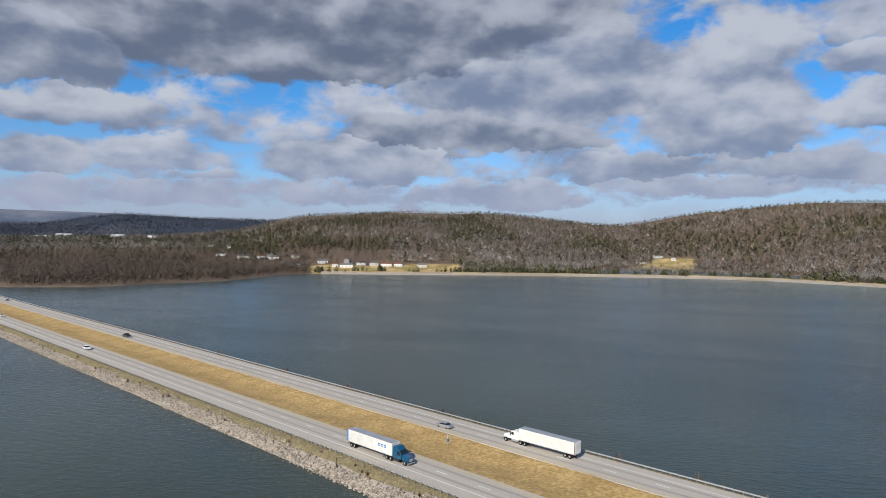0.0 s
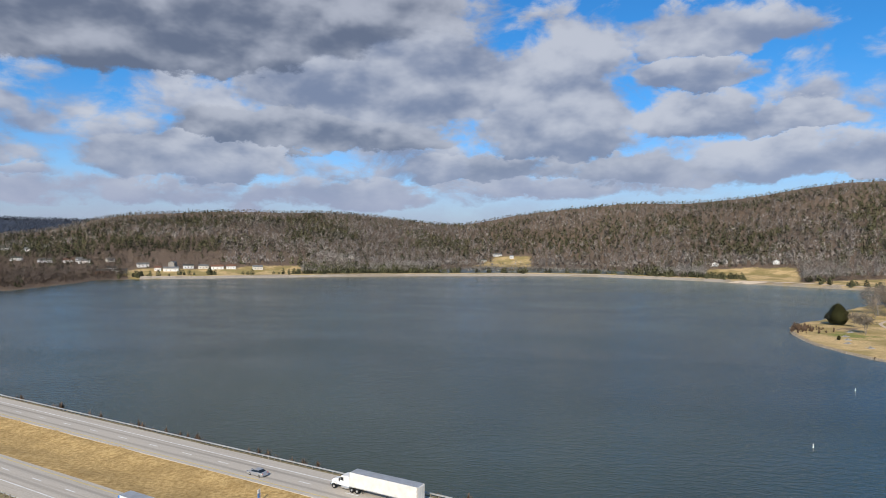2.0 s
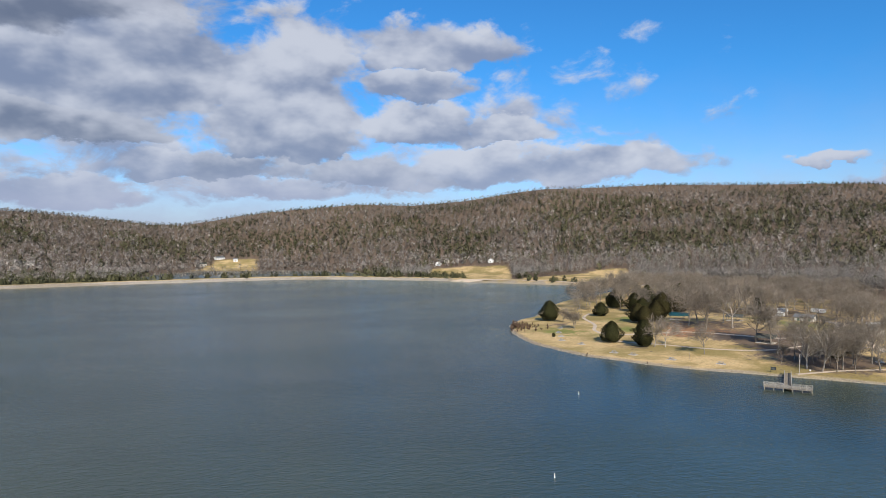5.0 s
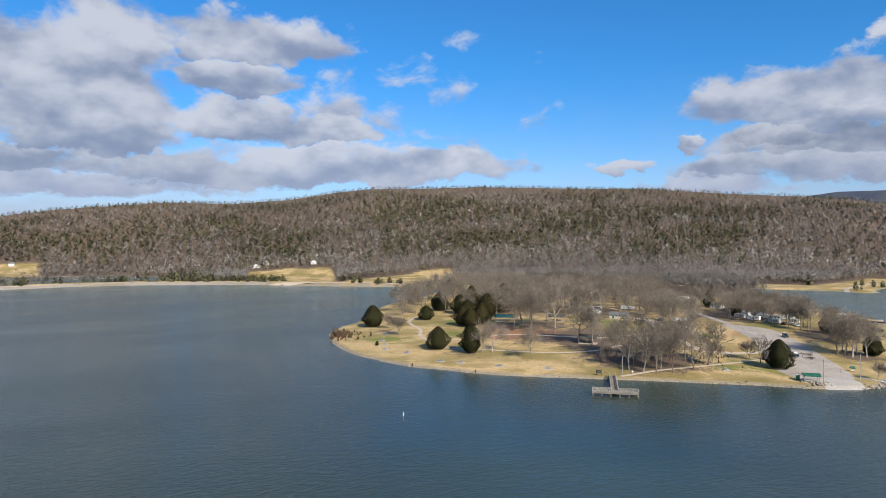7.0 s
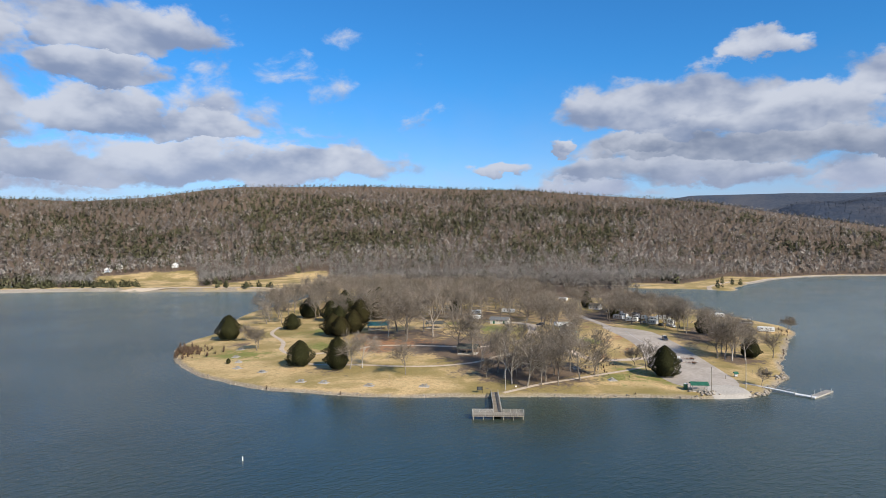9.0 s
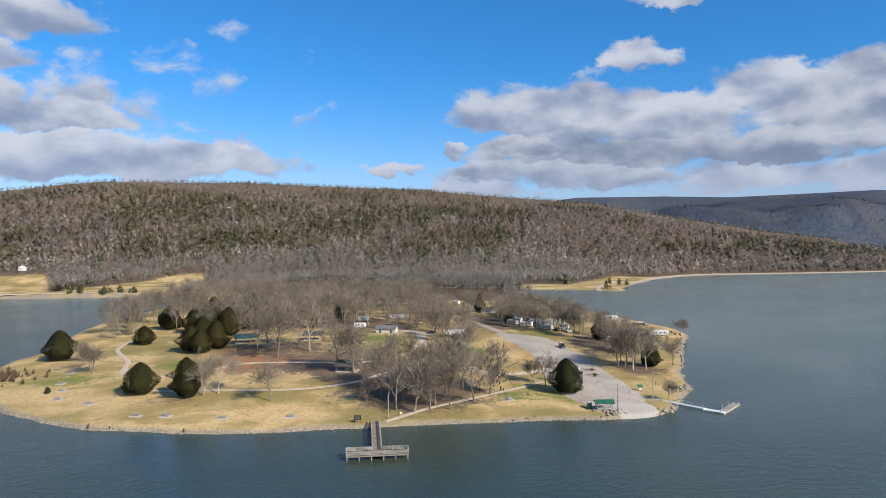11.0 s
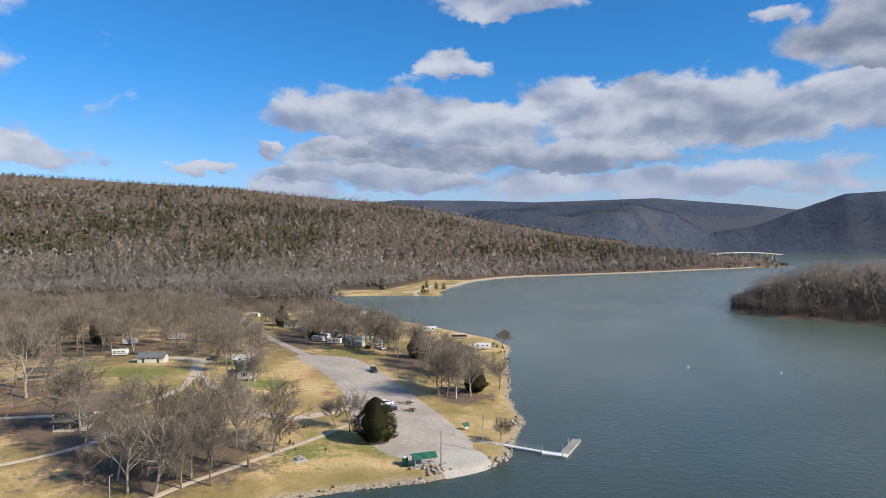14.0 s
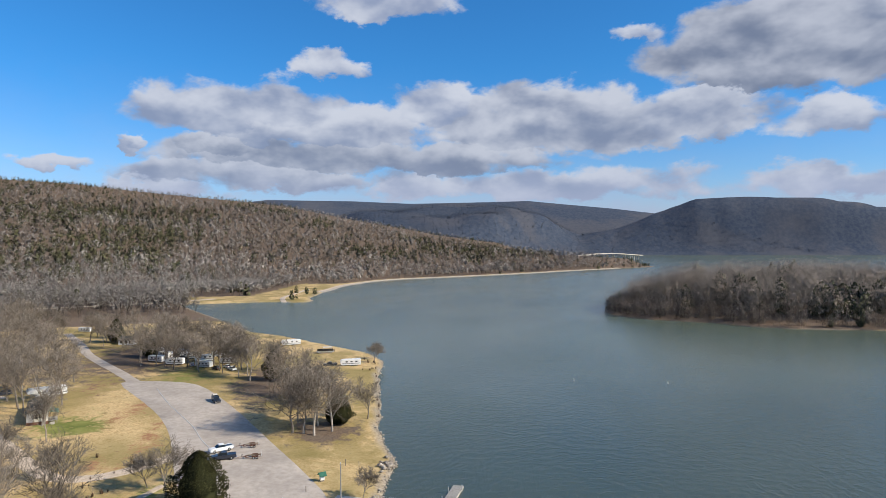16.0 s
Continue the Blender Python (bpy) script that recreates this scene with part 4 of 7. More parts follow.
def bank_stones():
    rng = np.random.default_rng(5)
    n = 10200
    x = np.where(np.arange(n) < 9000, -40 - 520 * rng.random(n) ** 1.15, -40 + 200 * rng.random(n))
    t = rng.random(n)
    y = 87.6 + 5.0 * t + 1.3 * (vnoise(x, 0 * x, 11, 3) - 0.5) * 2
    z = np.interp(y, [86, 88.2, 90.2, 92.2, 94], [-1.2, -0.1, 0.85, 1.6, 2.2])
    size = 0.16 + 0.46 * rng.random(n) ** 2.2
    a = radians(-44.84)
    centres = np.stack([x * math.cos(a) - y * math.sin(a), x * math.sin(a) + y * math.cos(a), z + 0.05], 1)
    stones("riprap", centres, size, "pale limestone rubble along the causeway waterline", rng)
    # the peninsula's shore
    line = curve_through(PENINSULA[3:26], closed=False, steps=40)
    k = rng.integers(0, len(line) - 1, 3400)
    p = line[k] + (line[k + 1] - line[k]) * rng.random((3400, 1))
    d = line[k + 1] - line[k]
    nrm = np.stack([-d[:, 1], d[:, 0]], 1) / np.hypot(d[:, 0], d[:, 1])[:, None]
    p = p + nrm * rng.normal(0.4, 0.75, (3400, 1)) * -1
    inside = land_fields(p[:, 0], p[:, 1])[1]
    keep = (inside > -0.5) & (inside < 1.8) & (rng.random(3400) < 0.55 + 0.45 * (vnoise(p[:, 0], p[:, 1], 14, 9) > 0.45)) & ~((p[:, 1] < 118) & (p[:, 1] > 101) & (p[:, 0] < 350))
    p = p[keep]
    size = 0.16 + 0.42 * rng.random(len(p)) ** 3
    z = np.maximum(land_fields(p[:, 0], p[:, 1])[0], -0.15) + 0.05
    stones("shore_rocks", np.column_stack([p, z]), size, "pale rocks lining the grassy shore", rng)
    spots = np.array([(332, 117.5), (334, 100.5), (340, 99), (372, 91.5)])
    k = rng.integers(0, 4, 170)
    p = spots[k] + rng.normal(0, 1.0, (170, 2)) * np.array([2.2, 1.6])
    z = land_fields(p[:, 0], p[:, 1])[0] + 0.1
    p, z = p[z > -0.1], z[z > -0.1]
    stones("ramp_rocks", np.column_stack([p, z]), 0.35 + 0.65 * rng.random(len(p)), "larger pale boulders beside the boat ramp", rng)


bank_stones()


# ---- trees ----
def sliver(V, F, a, b, w, rng):
    """A thin flat twig."""
    d = b - a
    side = np.cross(d, rng.normal(size=3))
    side *= w / (np.linalg.norm(side) + 1e-9)
    k = len(V)
    V.extend([a - side, a + side, b])
    F.append((k, k + 1, k + 2))


def limb(V, F, a, b, r0, r1, sides):
    d = (b - a) / (np.linalg.norm(b - a) + 1e-9)
    u = np.cross(d, (0.3, 0.9, 0.2))
    u /= np.linalg.norm(u)
    w = np.cross(d, u)
    k = len(V)
    for p, r in ((a, r0), (b, r1)):
        for s in range(sides):
            t = 6.283 * s / sides
            V.append(p + (u * math.cos(t) + w * math.sin(t)) * r)
    for s in range(sides):
        n = (s + 1) % sides
        F.append((k + s, k + n, k + sides + n, k + sides + s))


def bare_tree_meshes(seed, height, spread, upright, thick, fine):
    rng = np.random.default_rng(seed)
    TV, TF, CV, CF = [], [], [], []

    def grow(p, d, length, r, level):
        d = d / np.linalg.norm(d)
        bits = (4, 4, 3, 2, 1)[level]
        pts, q = [p], p
        for k in range(bits):
            d = d + rng.normal(0, 0.10 + 0.04 * level, 3) + np.array((0, 0, 0.07 * upright))
            d /= np.linalg.norm(d)
            q = q + d * length / bits
            pts.append(q)
        for k in range(bits):
            ra, rb = r * (1 - 0.6 * k / bits), r * (1 - 0.6 * (k + 1) / bits)
            if level <= 2:
                limb(TV, TF, pts[k], pts[k + 1], max(ra, 0.06), max(rb, 0.045), (7, 5, 3)[level])
            else:
                sliver(CV, CF, pts[k], pts[k + 1] + (pts[k + 1] - pts[k]) * 0.25, 0.055 if level == 3 else 0.03, rng)
        if level >= 4:
            for _ in range(fine):
                e = d + rng.normal(0, 0.5, 3)
                sliver(CV, CF, p + (q - p) * rng.random(), q + e / np.linalg.norm(e) * length * (0.4 + 0.5 * rng.random()), 0.02, rng)
            return
        n = (9, 6, 5, 4)[level]
        for c in range(n):
            f = (0.36 + 0.64 * (c + rng.random()) / n) if level == 0 else (0.25 + 0.75 * (c + rng.random()) / n)
            k = min(int(f * bits), bits - 1)
            base = pts[k] + (pts[k + 1] - pts[k]) * (f * bits - k)
            out = rng.normal(size=3)
            out[2] *= 0.5
            out -= d * out.dot(d)
            out /= np.linalg.norm(out)
            e = d * (1.0 if level else 0.95 * upright) + out * (spread * 0.85 if level < 2 else 0.8)
            grow(base, e, length * (0.62 - 0.06 * level + 0.28 * rng.random()) * (1.1 - 0.35 * f if level else 1.25 - 0.45 * f), r * (0.40 - 0.12 * f), level + 1)

    grow(np.zeros(3) - (0, 0, 0.3), np.array((0, 0, 1.0)) + rng.normal(0, 0.05, 3), height * 0.55, height * thick, 0)
    return TV, TF, CV, CF


def make_bare_tree(label, seed, height, spread, upright, thick, bark, twig, fine=2):
    TV, TF, CV, CF = bare_tree_meshes(seed, height, spread, upright, thick, fine)
    top = max(v[2] for v in CV)
    f = height / top
    tree = thing("bare_tree", label, "tree", 0, 0, -500)
    mesh_object("trunk", np.array(TV) * f, TF, bark, tree, flat=False)
    mesh_object("crown", np.array(CV) * f, CF, twig, tree)
    return tree


def make_cedar(label, seed, needles, slim):
    """Height 10; a dense ragged cone of sprays round a core."""
    rng = np.random.default_rng(seed)
    prof = lambda t: (min((t + 0.16) / 0.42, 1) ** 0.7) * (1 - t ** 2.8) ** 0.8 * 0.98 + 0.02
    V, F, N, T = [], [], [], []
    seg, rows = 12, 9
    for i in range(rows + 1):
        t = i / rows
        for s in range(seg):
            a = 6.283 * s / seg
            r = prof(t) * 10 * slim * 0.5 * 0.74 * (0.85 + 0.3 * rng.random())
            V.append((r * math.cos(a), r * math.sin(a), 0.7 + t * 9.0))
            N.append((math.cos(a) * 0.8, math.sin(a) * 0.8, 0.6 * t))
            # Core tinted dark, like the shaded inside of the crown
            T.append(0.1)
    for i in range(rows):
        for s in range(seg):
            n = (s + 1) % seg
            F.append((i * seg + s, i * seg + n, (i + 1) * seg + n, (i + 1) * seg + s))
    lobes = [(rng.random() * 6.283, rng.random(), 0.55 + 0.95 * rng.random()) for _ in range(34)]
    for _ in range(6500):
        t, a = rng.random() ** 1.25, rng.random() * 6.283
        lump = 1 + 0.85 * sum(math.exp(-((math.remainder(a - la, 6.283) / 0.35) ** 2 + ((t - lt) / 0.09) ** 2)) * (k - 0.9) for la, lt, k in lobes)
        r = prof(t) * 10 * slim * 0.5 * lump * (0.72 + 0.34 * rng.random() ** 0.7)
        p = np.array((r * math.cos(a), r * math.sin(a), 0.6 + t * 9.3))
        out = np.array((math.cos(a), math.sin(a), 0.35 + 0.8 * t)) + rng.normal(0, 0.35, 3)
        out /= np.linalg.norm(out)
        size = 0.20 + 0.24 * rng.random() * (1 - 0.5 * t)
        side = np.cross(out, rng.normal(size=3))
        side /= np.linalg.norm(side)
        up = np.cross(side, out)
        up = up if up[2] > 0 else -up
        for turn in (-0.5, 0.5):
            k = len(V)
            s1 = side * math.cos(turn) + up * math.sin(turn)
            s2 = up * math.cos(turn) - side * math.sin(turn)
            V.extend([p - s1 * size * 0.32, p + s1 * size * 0.32, p + out * size * 0.95 + s2 * size * rng.uniform(-0.6, 0.45)])
            F.append((k, k + 1, k + 2))
            bend = out * 0.6 + np.array((math.cos(a), math.sin(a), 0.2 + t)) + rng.normal(0, 0.18, 3)
            N.extend([bend / np.linalg.norm(bend)] * 3)
            # Shade put into the tint: hollows darker, bulging lobes lighter
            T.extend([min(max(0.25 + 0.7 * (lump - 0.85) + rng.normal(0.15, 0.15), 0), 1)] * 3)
    tree = thing("cedar_tree", label, "tree", 0, 0, -500)
    TV, TF = [], []
    limb(TV, TF, np.array((0, 0, -0.4)), np.array((0, 0, 7.0)), 0.28, 0.06, 8)
    mesh_object("trunk", TV, TF, BARK, tree)
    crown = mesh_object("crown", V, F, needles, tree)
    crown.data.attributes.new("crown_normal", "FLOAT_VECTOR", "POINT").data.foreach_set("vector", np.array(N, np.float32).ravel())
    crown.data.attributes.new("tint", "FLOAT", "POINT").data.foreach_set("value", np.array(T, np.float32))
    return tree


BARE = [make_bare_tree("large bare deciduous tree with wide grey-brown crown", 3, 16, 0.95, 0.75, 0.020, BARK, TWIG),
        make_bare_tree("bare deciduous tree with upright grey branches", 11, 17, 0.65, 1.1, 0.017, BARK, TWIG),
        make_bare_tree("bare tree with pale mottled trunk and limbs", 23, 17, 0.8, 0.9, 0.019, PALE_BARK, TWIG),
        make_bare_tree("bare deciduous tree with a rounded twiggy crown", 31, 13, 0.9, 0.8, 0.018, BARK, TWIG),
        make_bare_tree("slender young bare tree in dry grass", 47, 9, 0.7, 1.0, 0.014, BARK, TWIG, 2),
        make_bare_tree("bare grey-brown woodland tree with thin branches", 53, 17, 0.7, 1.05, 0.016, BARK, TWIG, 2),
        make_bare_tree("bare grey-brown woodland tree with a wide crown", 67, 16, 0.9, 0.8, 0.018, BARK, TWIG, 2)]
BARE_H = (16, 17, 17, 13, 9, 17, 16)
CEDARS = [make_cedar("dense dark green cedar on the dry lawn", 2, CEDAR, 0.85), make_cedar("tall dense dark green cedar on the lawn", 6, CEDAR, 0.62),
          make_cedar("broad bronze-green cedar on dry grass", 9, CEDAR_BROWN, 0.95)]
rng_trees = random.Random(12)


def plant(kind, x, y, height, base=None, wide=1.0, group=""):
    src, h0 = (BARE[kind], BARE_H[kind]) if isinstance(kind, int) else (CEDARS["abc".index(kind)], 10.0)
    f = height / h0 * (1.32 if isinstance(kind, int) else 1.0)
    ob = copy_thing(src, pose(x, y, (ground(x, y) if base is None else base) - 0.05, 0, 0, rng_trees.uniform(0, 360)) @ Matrix.Diagonal((f * wide, f * wide, f, 1)))
    ob.scale = (f * wide, f * wide, f)
    return tagged(ob, group=group)


# cedars on the point: kind, place, height, breadth
for kind, x, y, h, w in (("a", 309, 274, 11, 1.1), ("b", 309, 255, 13.5, 1.05), ("c", 380, 308, 12, 1.0), ("c", 387, 299, 13, 0.95), ("c", 376, 300, 11, 0.95), ("a", 397, 349, 9.5, 1.2), ("a", 353, 356, 13.5, 1.05),
                         ("a", 452, 379, 14, 1.1), ("c", 466, 344, 16, 0.9), ("a", 481, 347, 18, 0.85), ("b", 474, 335, 17, 1.1), ("b", 500, 352, 19, 0.9), ("a", 490, 375, 17, 0.9), ("b", 462, 360, 15, 1.0), ("c", 512, 330, 17, 0.8), ("a", 350, 133, 12.0, 1.0), ("a", 476, 128, 12, 0.8)):
    plant(kind, x, y, h, wide=w, group="cedars on the point")
for kind, x, y, h, w in (("b", 598, 222, 13, 1), ("a", 543, 190, 11, 0.9), ("b", 409, 104, 10, 1.2), ("c", 356, 181, 10, 1.0), ("c", 431, 323, 15.5, 0.95), ("a", 419, 331, 12, 1.0), ("b", 448, 333, 15, 1.0), ("a", 472, 370, 15, 1.0), ("c", 343, 182, 9, 0.8), ("a", 302, 307, 2.4, 0.9), ("b", 520, 300, 15, 0.8), ("a", 440, 352, 14, 1), ("c", 455, 325, 13, 1)):
    plant(kind, x, y, h, wide=w, group="cedars on the point")
# bare trees standing singly on the lawns
for kind, x, y, h in ((3, 331, 317, 10), (3, 335, 320, 9), (4, 352, 344, 8), (2, 312, 251, 13), (2, 315, 247, 12), (3, 312, 225, 11.5), (0, 415, 384, 12), (3, 421, 377, 13), (3, 353, 214, 17), (0, 356, 222, 18),
                      (0, 384, 249, 22), (1, 382, 264, 20), (0, 393, 275, 21), (1, 398, 262, 21), (6, 372, 258, 19), (5, 378, 272, 18), (4, 363, 146, 7), (3, 358, 141, 10), (4, 366, 137, 6)):
    plant(kind, x, y, h, group="bare trees on the lawn")
for kind, x, y, h in ((2, 315, 182, 16), (2, 314, 176, 17), (1, 318, 172, 15), (1, 324, 172, 18), (0, 331, 161, 17), (0, 341, 158, 17), (1, 343, 168, 18), (1, 329, 193, 16), (2, 333, 202, 16), (1, 336, 192, 19),
                      (1, 337, 186, 18), (1, 348, 177, 17), (0, 340, 178, 16), (4, 339, 156, 10), (4, 326, 184, 9), (1, 327, 178, 15), (2, 322, 188, 14), (4, 319, 194, 8), (5, 320, 166, 16), (5, 334, 172, 17)):
    plant(kind, x, y, h * 0.9, wide=0.95, group="grove near the fishing pier")
for kind, x, y, h in ((2, 398, 111, 16), (0, 400, 114, 15), (0, 401, 117, 16), (2, 402, 106, 15), (3, 415, 95, 11), (0, 408, 110, 15), (1, 412, 116, 14), (4, 352, 100, 6), (0, 425, 112, 14), (3, 432, 107, 12),
                      (3, 440, 112, 13), (0, 450, 120, 14), (1, 460, 124, 14), (3, 510, 86, 8), (4, 520, 84, 7), (0, 475, 137, 15), (1, 486, 139, 16), (0, 500, 143, 15), (3, 494, 128, 13), (1, 511, 147, 16)):
    plant(kind, x, y, h, group="trees along the campground")
for kind, x, y, h in ((0, 531, 157, 16), (1, 540, 163, 16), (0, 552, 170, 15), (1, 552, 177, 16), (0, 565, 184, 15), (1, 575, 190, 16), (0, 585, 198, 15), (1, 520, 152, 15), (0, 596, 226, 14), (1, 610, 215, 15),
                      (1, 424, 196, 14), (0, 430, 200, 15), (1, 436, 190, 15), (2, 411, 186, 12), (1, 441, 208, 14), (1, 480, 176 + 26, 13)):
    plant(kind, x, y, h, group="trees along the campground")

for kind, x, y, h in ((1, 446, 196, 13), (0, 458, 206, 13), (1, 465, 216, 14), (1, 468, 228, 13), (0, 472, 240, 14), (1, 480, 222, 14), (1, 488, 234, 13),
                      (0, 495, 216, 13), (1, 500, 228, 14), (0, 508, 240, 13), (1, 515, 226, 14), (0, 524, 236, 13), (1, 534, 228, 14), (0, 545, 238, 13), (1, 556, 244, 14), (1, 570, 250, 13), (0, 604, 252, 13)):
    plant(5 + kind % 2 if kind < 2 else kind, x, y, h, group="trees round the campground lawn")
for kind, x, y, h in ((1, 575, 212, 13), (0, 583, 224, 12), (1, 600, 236, 13), (0, 615, 226, 13), (1, 625, 240, 13), (0, 612, 204, 12), (1, 560, 200, 13), (0, 545, 196, 12), (1, 530, 192, 13), (0, 517, 188, 12), (1, 506, 172, 12), (0, 498, 160, 13)):
    plant(5 + kind % 2 if kind < 2 else kind, x, y, h, group="trees round the campground lawn")
for kind, x, y, h in ((1, 500, 152, 13), (5, 509, 167, 13), (6, 516, 157, 14), (5, 523, 169, 13), (1, 531, 177, 13), (6, 541, 167, 14), (5, 549, 183, 13), (1, 513, 177, 12), (5, 527, 153, 13), (6, 544, 157, 13), (5, 505, 162, 12),
                      (1, 519, 182, 13), (5, 536, 188, 14), (6, 557, 186, 13), (1, 482, 142, 11), (5, 468, 117, 12), (5, 493, 150, 12), (1, 396, 179, 11), (3, 372, 176, 8), (3, 384, 184, 8), (4, 366, 168, 7)):
    plant(kind, x, y, h, group="trees among the campers")


def grove():
    """The wooded back of the peninsula."""
    rng = np.random.default_rng(77)
    poly = curve_through([(462, 262), (450, 290), (420, 312), (430, 345), (420, 395), (450, 425), (520, 452), (600, 475), (640, 440), (650, 330), (630, 272), (560, 246), (500, 255)])
    placed = []
    for _ in range(4000):
        x, y = rng.uniform(410, 655), rng.uniform(240, 480)
        d = float(shore_distance(np.array([x]), np.array([y]), poly)[0])
        if d < 1 or any((x - a) ** 2 + (y - c) ** 2 < 8.5 ** 2 for a, c in placed):
            continue
        if (x < 500 and y > 300 and rng.random() < 0.55) or (500 < x < 545 and 258 < y < 284):
            continue
        placed.append((x, y))
        plant(int(rng.choice([5, 5, 6])), x, y, rng.uniform(14, 20.5), wide=1.0, group="bare woods behind the campground")
        if len(placed) >= 135:
            break


grove()
for t in BARE + CEDARS:
    for o in (*t.children_recursive, t):
        bpy.data.objects.remove(o)


# ---- woods too many to count ----
def bare_woods(name, x, y, z, h, tint, label, strokes, tufts, seed, fat=1.0, low=0.36):
    rng = np.random.default_rng(seed)
    n = len(x)
    base = np.stack([x, y, z], 1)
    # branch strokes: from the stem out to the crown's edge
    k = strokes
    a, u = rng.random((n, k)) * 6.283, rng.random((n, k))
    rad = (0.14 + 0.20 * np.sin(np.pi * (0.25 + 0.7 * u))) * h[:, None]
    tip = np.stack([rad * np.cos(a), rad * np.sin(a), (0.45 + 0.55 * u) * h[:, None]], -1)
    root = np.stack([0 * a, 0 * a, (0.22 + 0.38 * u) * h[:, None]], -1)
    root[:, 0, 2] = -0.5
    tip[:, 0] *= (0.2, 0.2, 1)
    side = np.stack([-np.sin(a), np.cos(a), 0 * a], -1) * (0.015 * fat * h[:, None, None])
    tri1 = np.stack([root - side, root + side, tip], 2)
    # tufts of fine twigs
    m = tufts
    a, u, q = rng.random((n, m)) * 6.283, rng.random((n, m)), rng.random((n, m)) ** 0.5
    rad = 0.40 * np.sqrt(np.clip(1 - (2 * (u - 0.45)) ** 2 * 0.9, 0.02, 1)) * q * h[:, None]
    c = np.stack([rad * np.cos(a), rad * np.sin(a), (low + (1 - low) * u) * h[:, None]], -1)
    s = 0.085 * fat * h[:, None, None]
    # each tuft lies across the way out from the crown's middle
    o = c - np.array((0, 0, 0.52)) * h[:, None, None]
    o = o / (np.linalg.norm(o, axis=-1, keepdims=True) + 1e-6) + np.array((0, 0, 0.3)) + rng.normal(0, 0.3, c.shape)
    o /= np.linalg.norm(o, axis=-1, keepdims=True)
    t1 = np.cross(o, np.array((0.12, 0.2, 1.0)))
    t1 /= np.linalg.norm(t1, axis=-1, keepdims=True) + 1e-6
    t2 = np.cross(o, t1)
    w = rng.normal(0, 1, (n, m, 3, 2))
    tri2 = c[:, :, None, :] + (t1[:, :, None, :] * w[..., :1] * 0.7 + t2[:, :, None, :] * w[..., 1:] * 1.15) * s[..., None] * 1.15
    tri = np.concatenate([tri1, tri2], 1)
    soft = tri - np.array((0, 0, 0.5)) * h[:, None, None, None]
    soft = soft / (np.linalg.norm(soft, axis=-1, keepdims=True) + 1e-6) + np.array((0, 0, 0.75)) + rng.normal(0, 0.10, (n, k + m, 1, 3))
    soft /= np.linalg.norm(soft, axis=-1, keepdims=True)
    v = (tri + base[:, None, None, :]).reshape(-1, 3)
    f = np.arange(len(v)).reshape(-1, 3)
    ob = big_mesh(name, v, f, WOODS_BARE, np.repeat(tint, (k + m) * 3), soft.reshape(-1, 3))
    return tagged(ob, label, "woods", kind="stuff")


def green_woods(name, x, y, z, h, tint, label, sprays, seed, slim=0.24):
    rng = np.random.default_rng(seed)
    n, m = len(x), sprays
    a, u = rng.random((n, m)) * 6.283, rng.random((n, m)) ** 1.2
    lean_to = 0.75 + 0.5 * rng.random((n, 1))
    rad = slim * np.minimum((u + 0.08) / 0.28, 1) ** 0.6 * np.sqrt(np.clip(1 - u ** 2.2, 0.01, 1)) * lean_to * (0.62 + 0.48 * rng.random((n, m))) * h[:, None]
    c = np.stack([rad * np.cos(a), rad * np.sin(a), (0.06 + 0.90 * u) * h[:, None]], -1)
    out = np.stack([np.cos(a), np.sin(a), 0.5 + u], -1)
    side = np.stack([-np.sin(a), np.cos(a), 0 * a], -1)
    s = ((0.15 if sprays < 90 else 0.075) * (1.15 - 0.6 * u) * h[:, None])[..., None]
    j = rng.normal(0, 0.3, (n, m, 3, 3)) * s[..., None]
    lean = np.stack([-0.35 * np.cos(a), -0.35 * np.sin(a), 0.9 + 0 * a], -1)
    tri = np.stack([c - side * s * 0.8 - np.array((0, 0, 0.5)) * s, c + side * s * 0.8 - np.array((0, 0, 0.5)) * s, c + lean * s], 2) + j * 0.6 + np.stack([x, y, z], 1)[:, None, None, :]
    v = tri.reshape(-1, 3)
    soft = out + rng.normal(0, 0.25, out.shape)
    soft = np.repeat((soft / np.linalg.norm(soft, axis=-1, keepdims=True))[:, :, None, :], 3, 2)
    ob = big_mesh(name, v, np.arange(len(v)).reshape(-1, 3), WOODS_GREEN, np.repeat(tint, m * 3), soft.reshape(-1, 3))
    return tagged(ob, label, "woods", kind="stuff")


def scatter(r0, r1, a0, a1, spacing, rng):
    """Jittered places on rings round the lake, evenly spaced."""
    xs, ys, r = [], [], r0
    while r < r1:
        step = spacing(r)
        n = int(r * radians(a1 - a0) / step)
        a = np.radians(a0 + (np.arange(n) + rng.random(n)) / n * (a1 - a0))
        rr = r + rng.random(n) * step
        xs.append(O[0] + rr * np.sin(a))
        ys.append(O[1] + rr * np.cos(a))
        r += step
    return np.concatenate(xs), np.concatenate(ys)


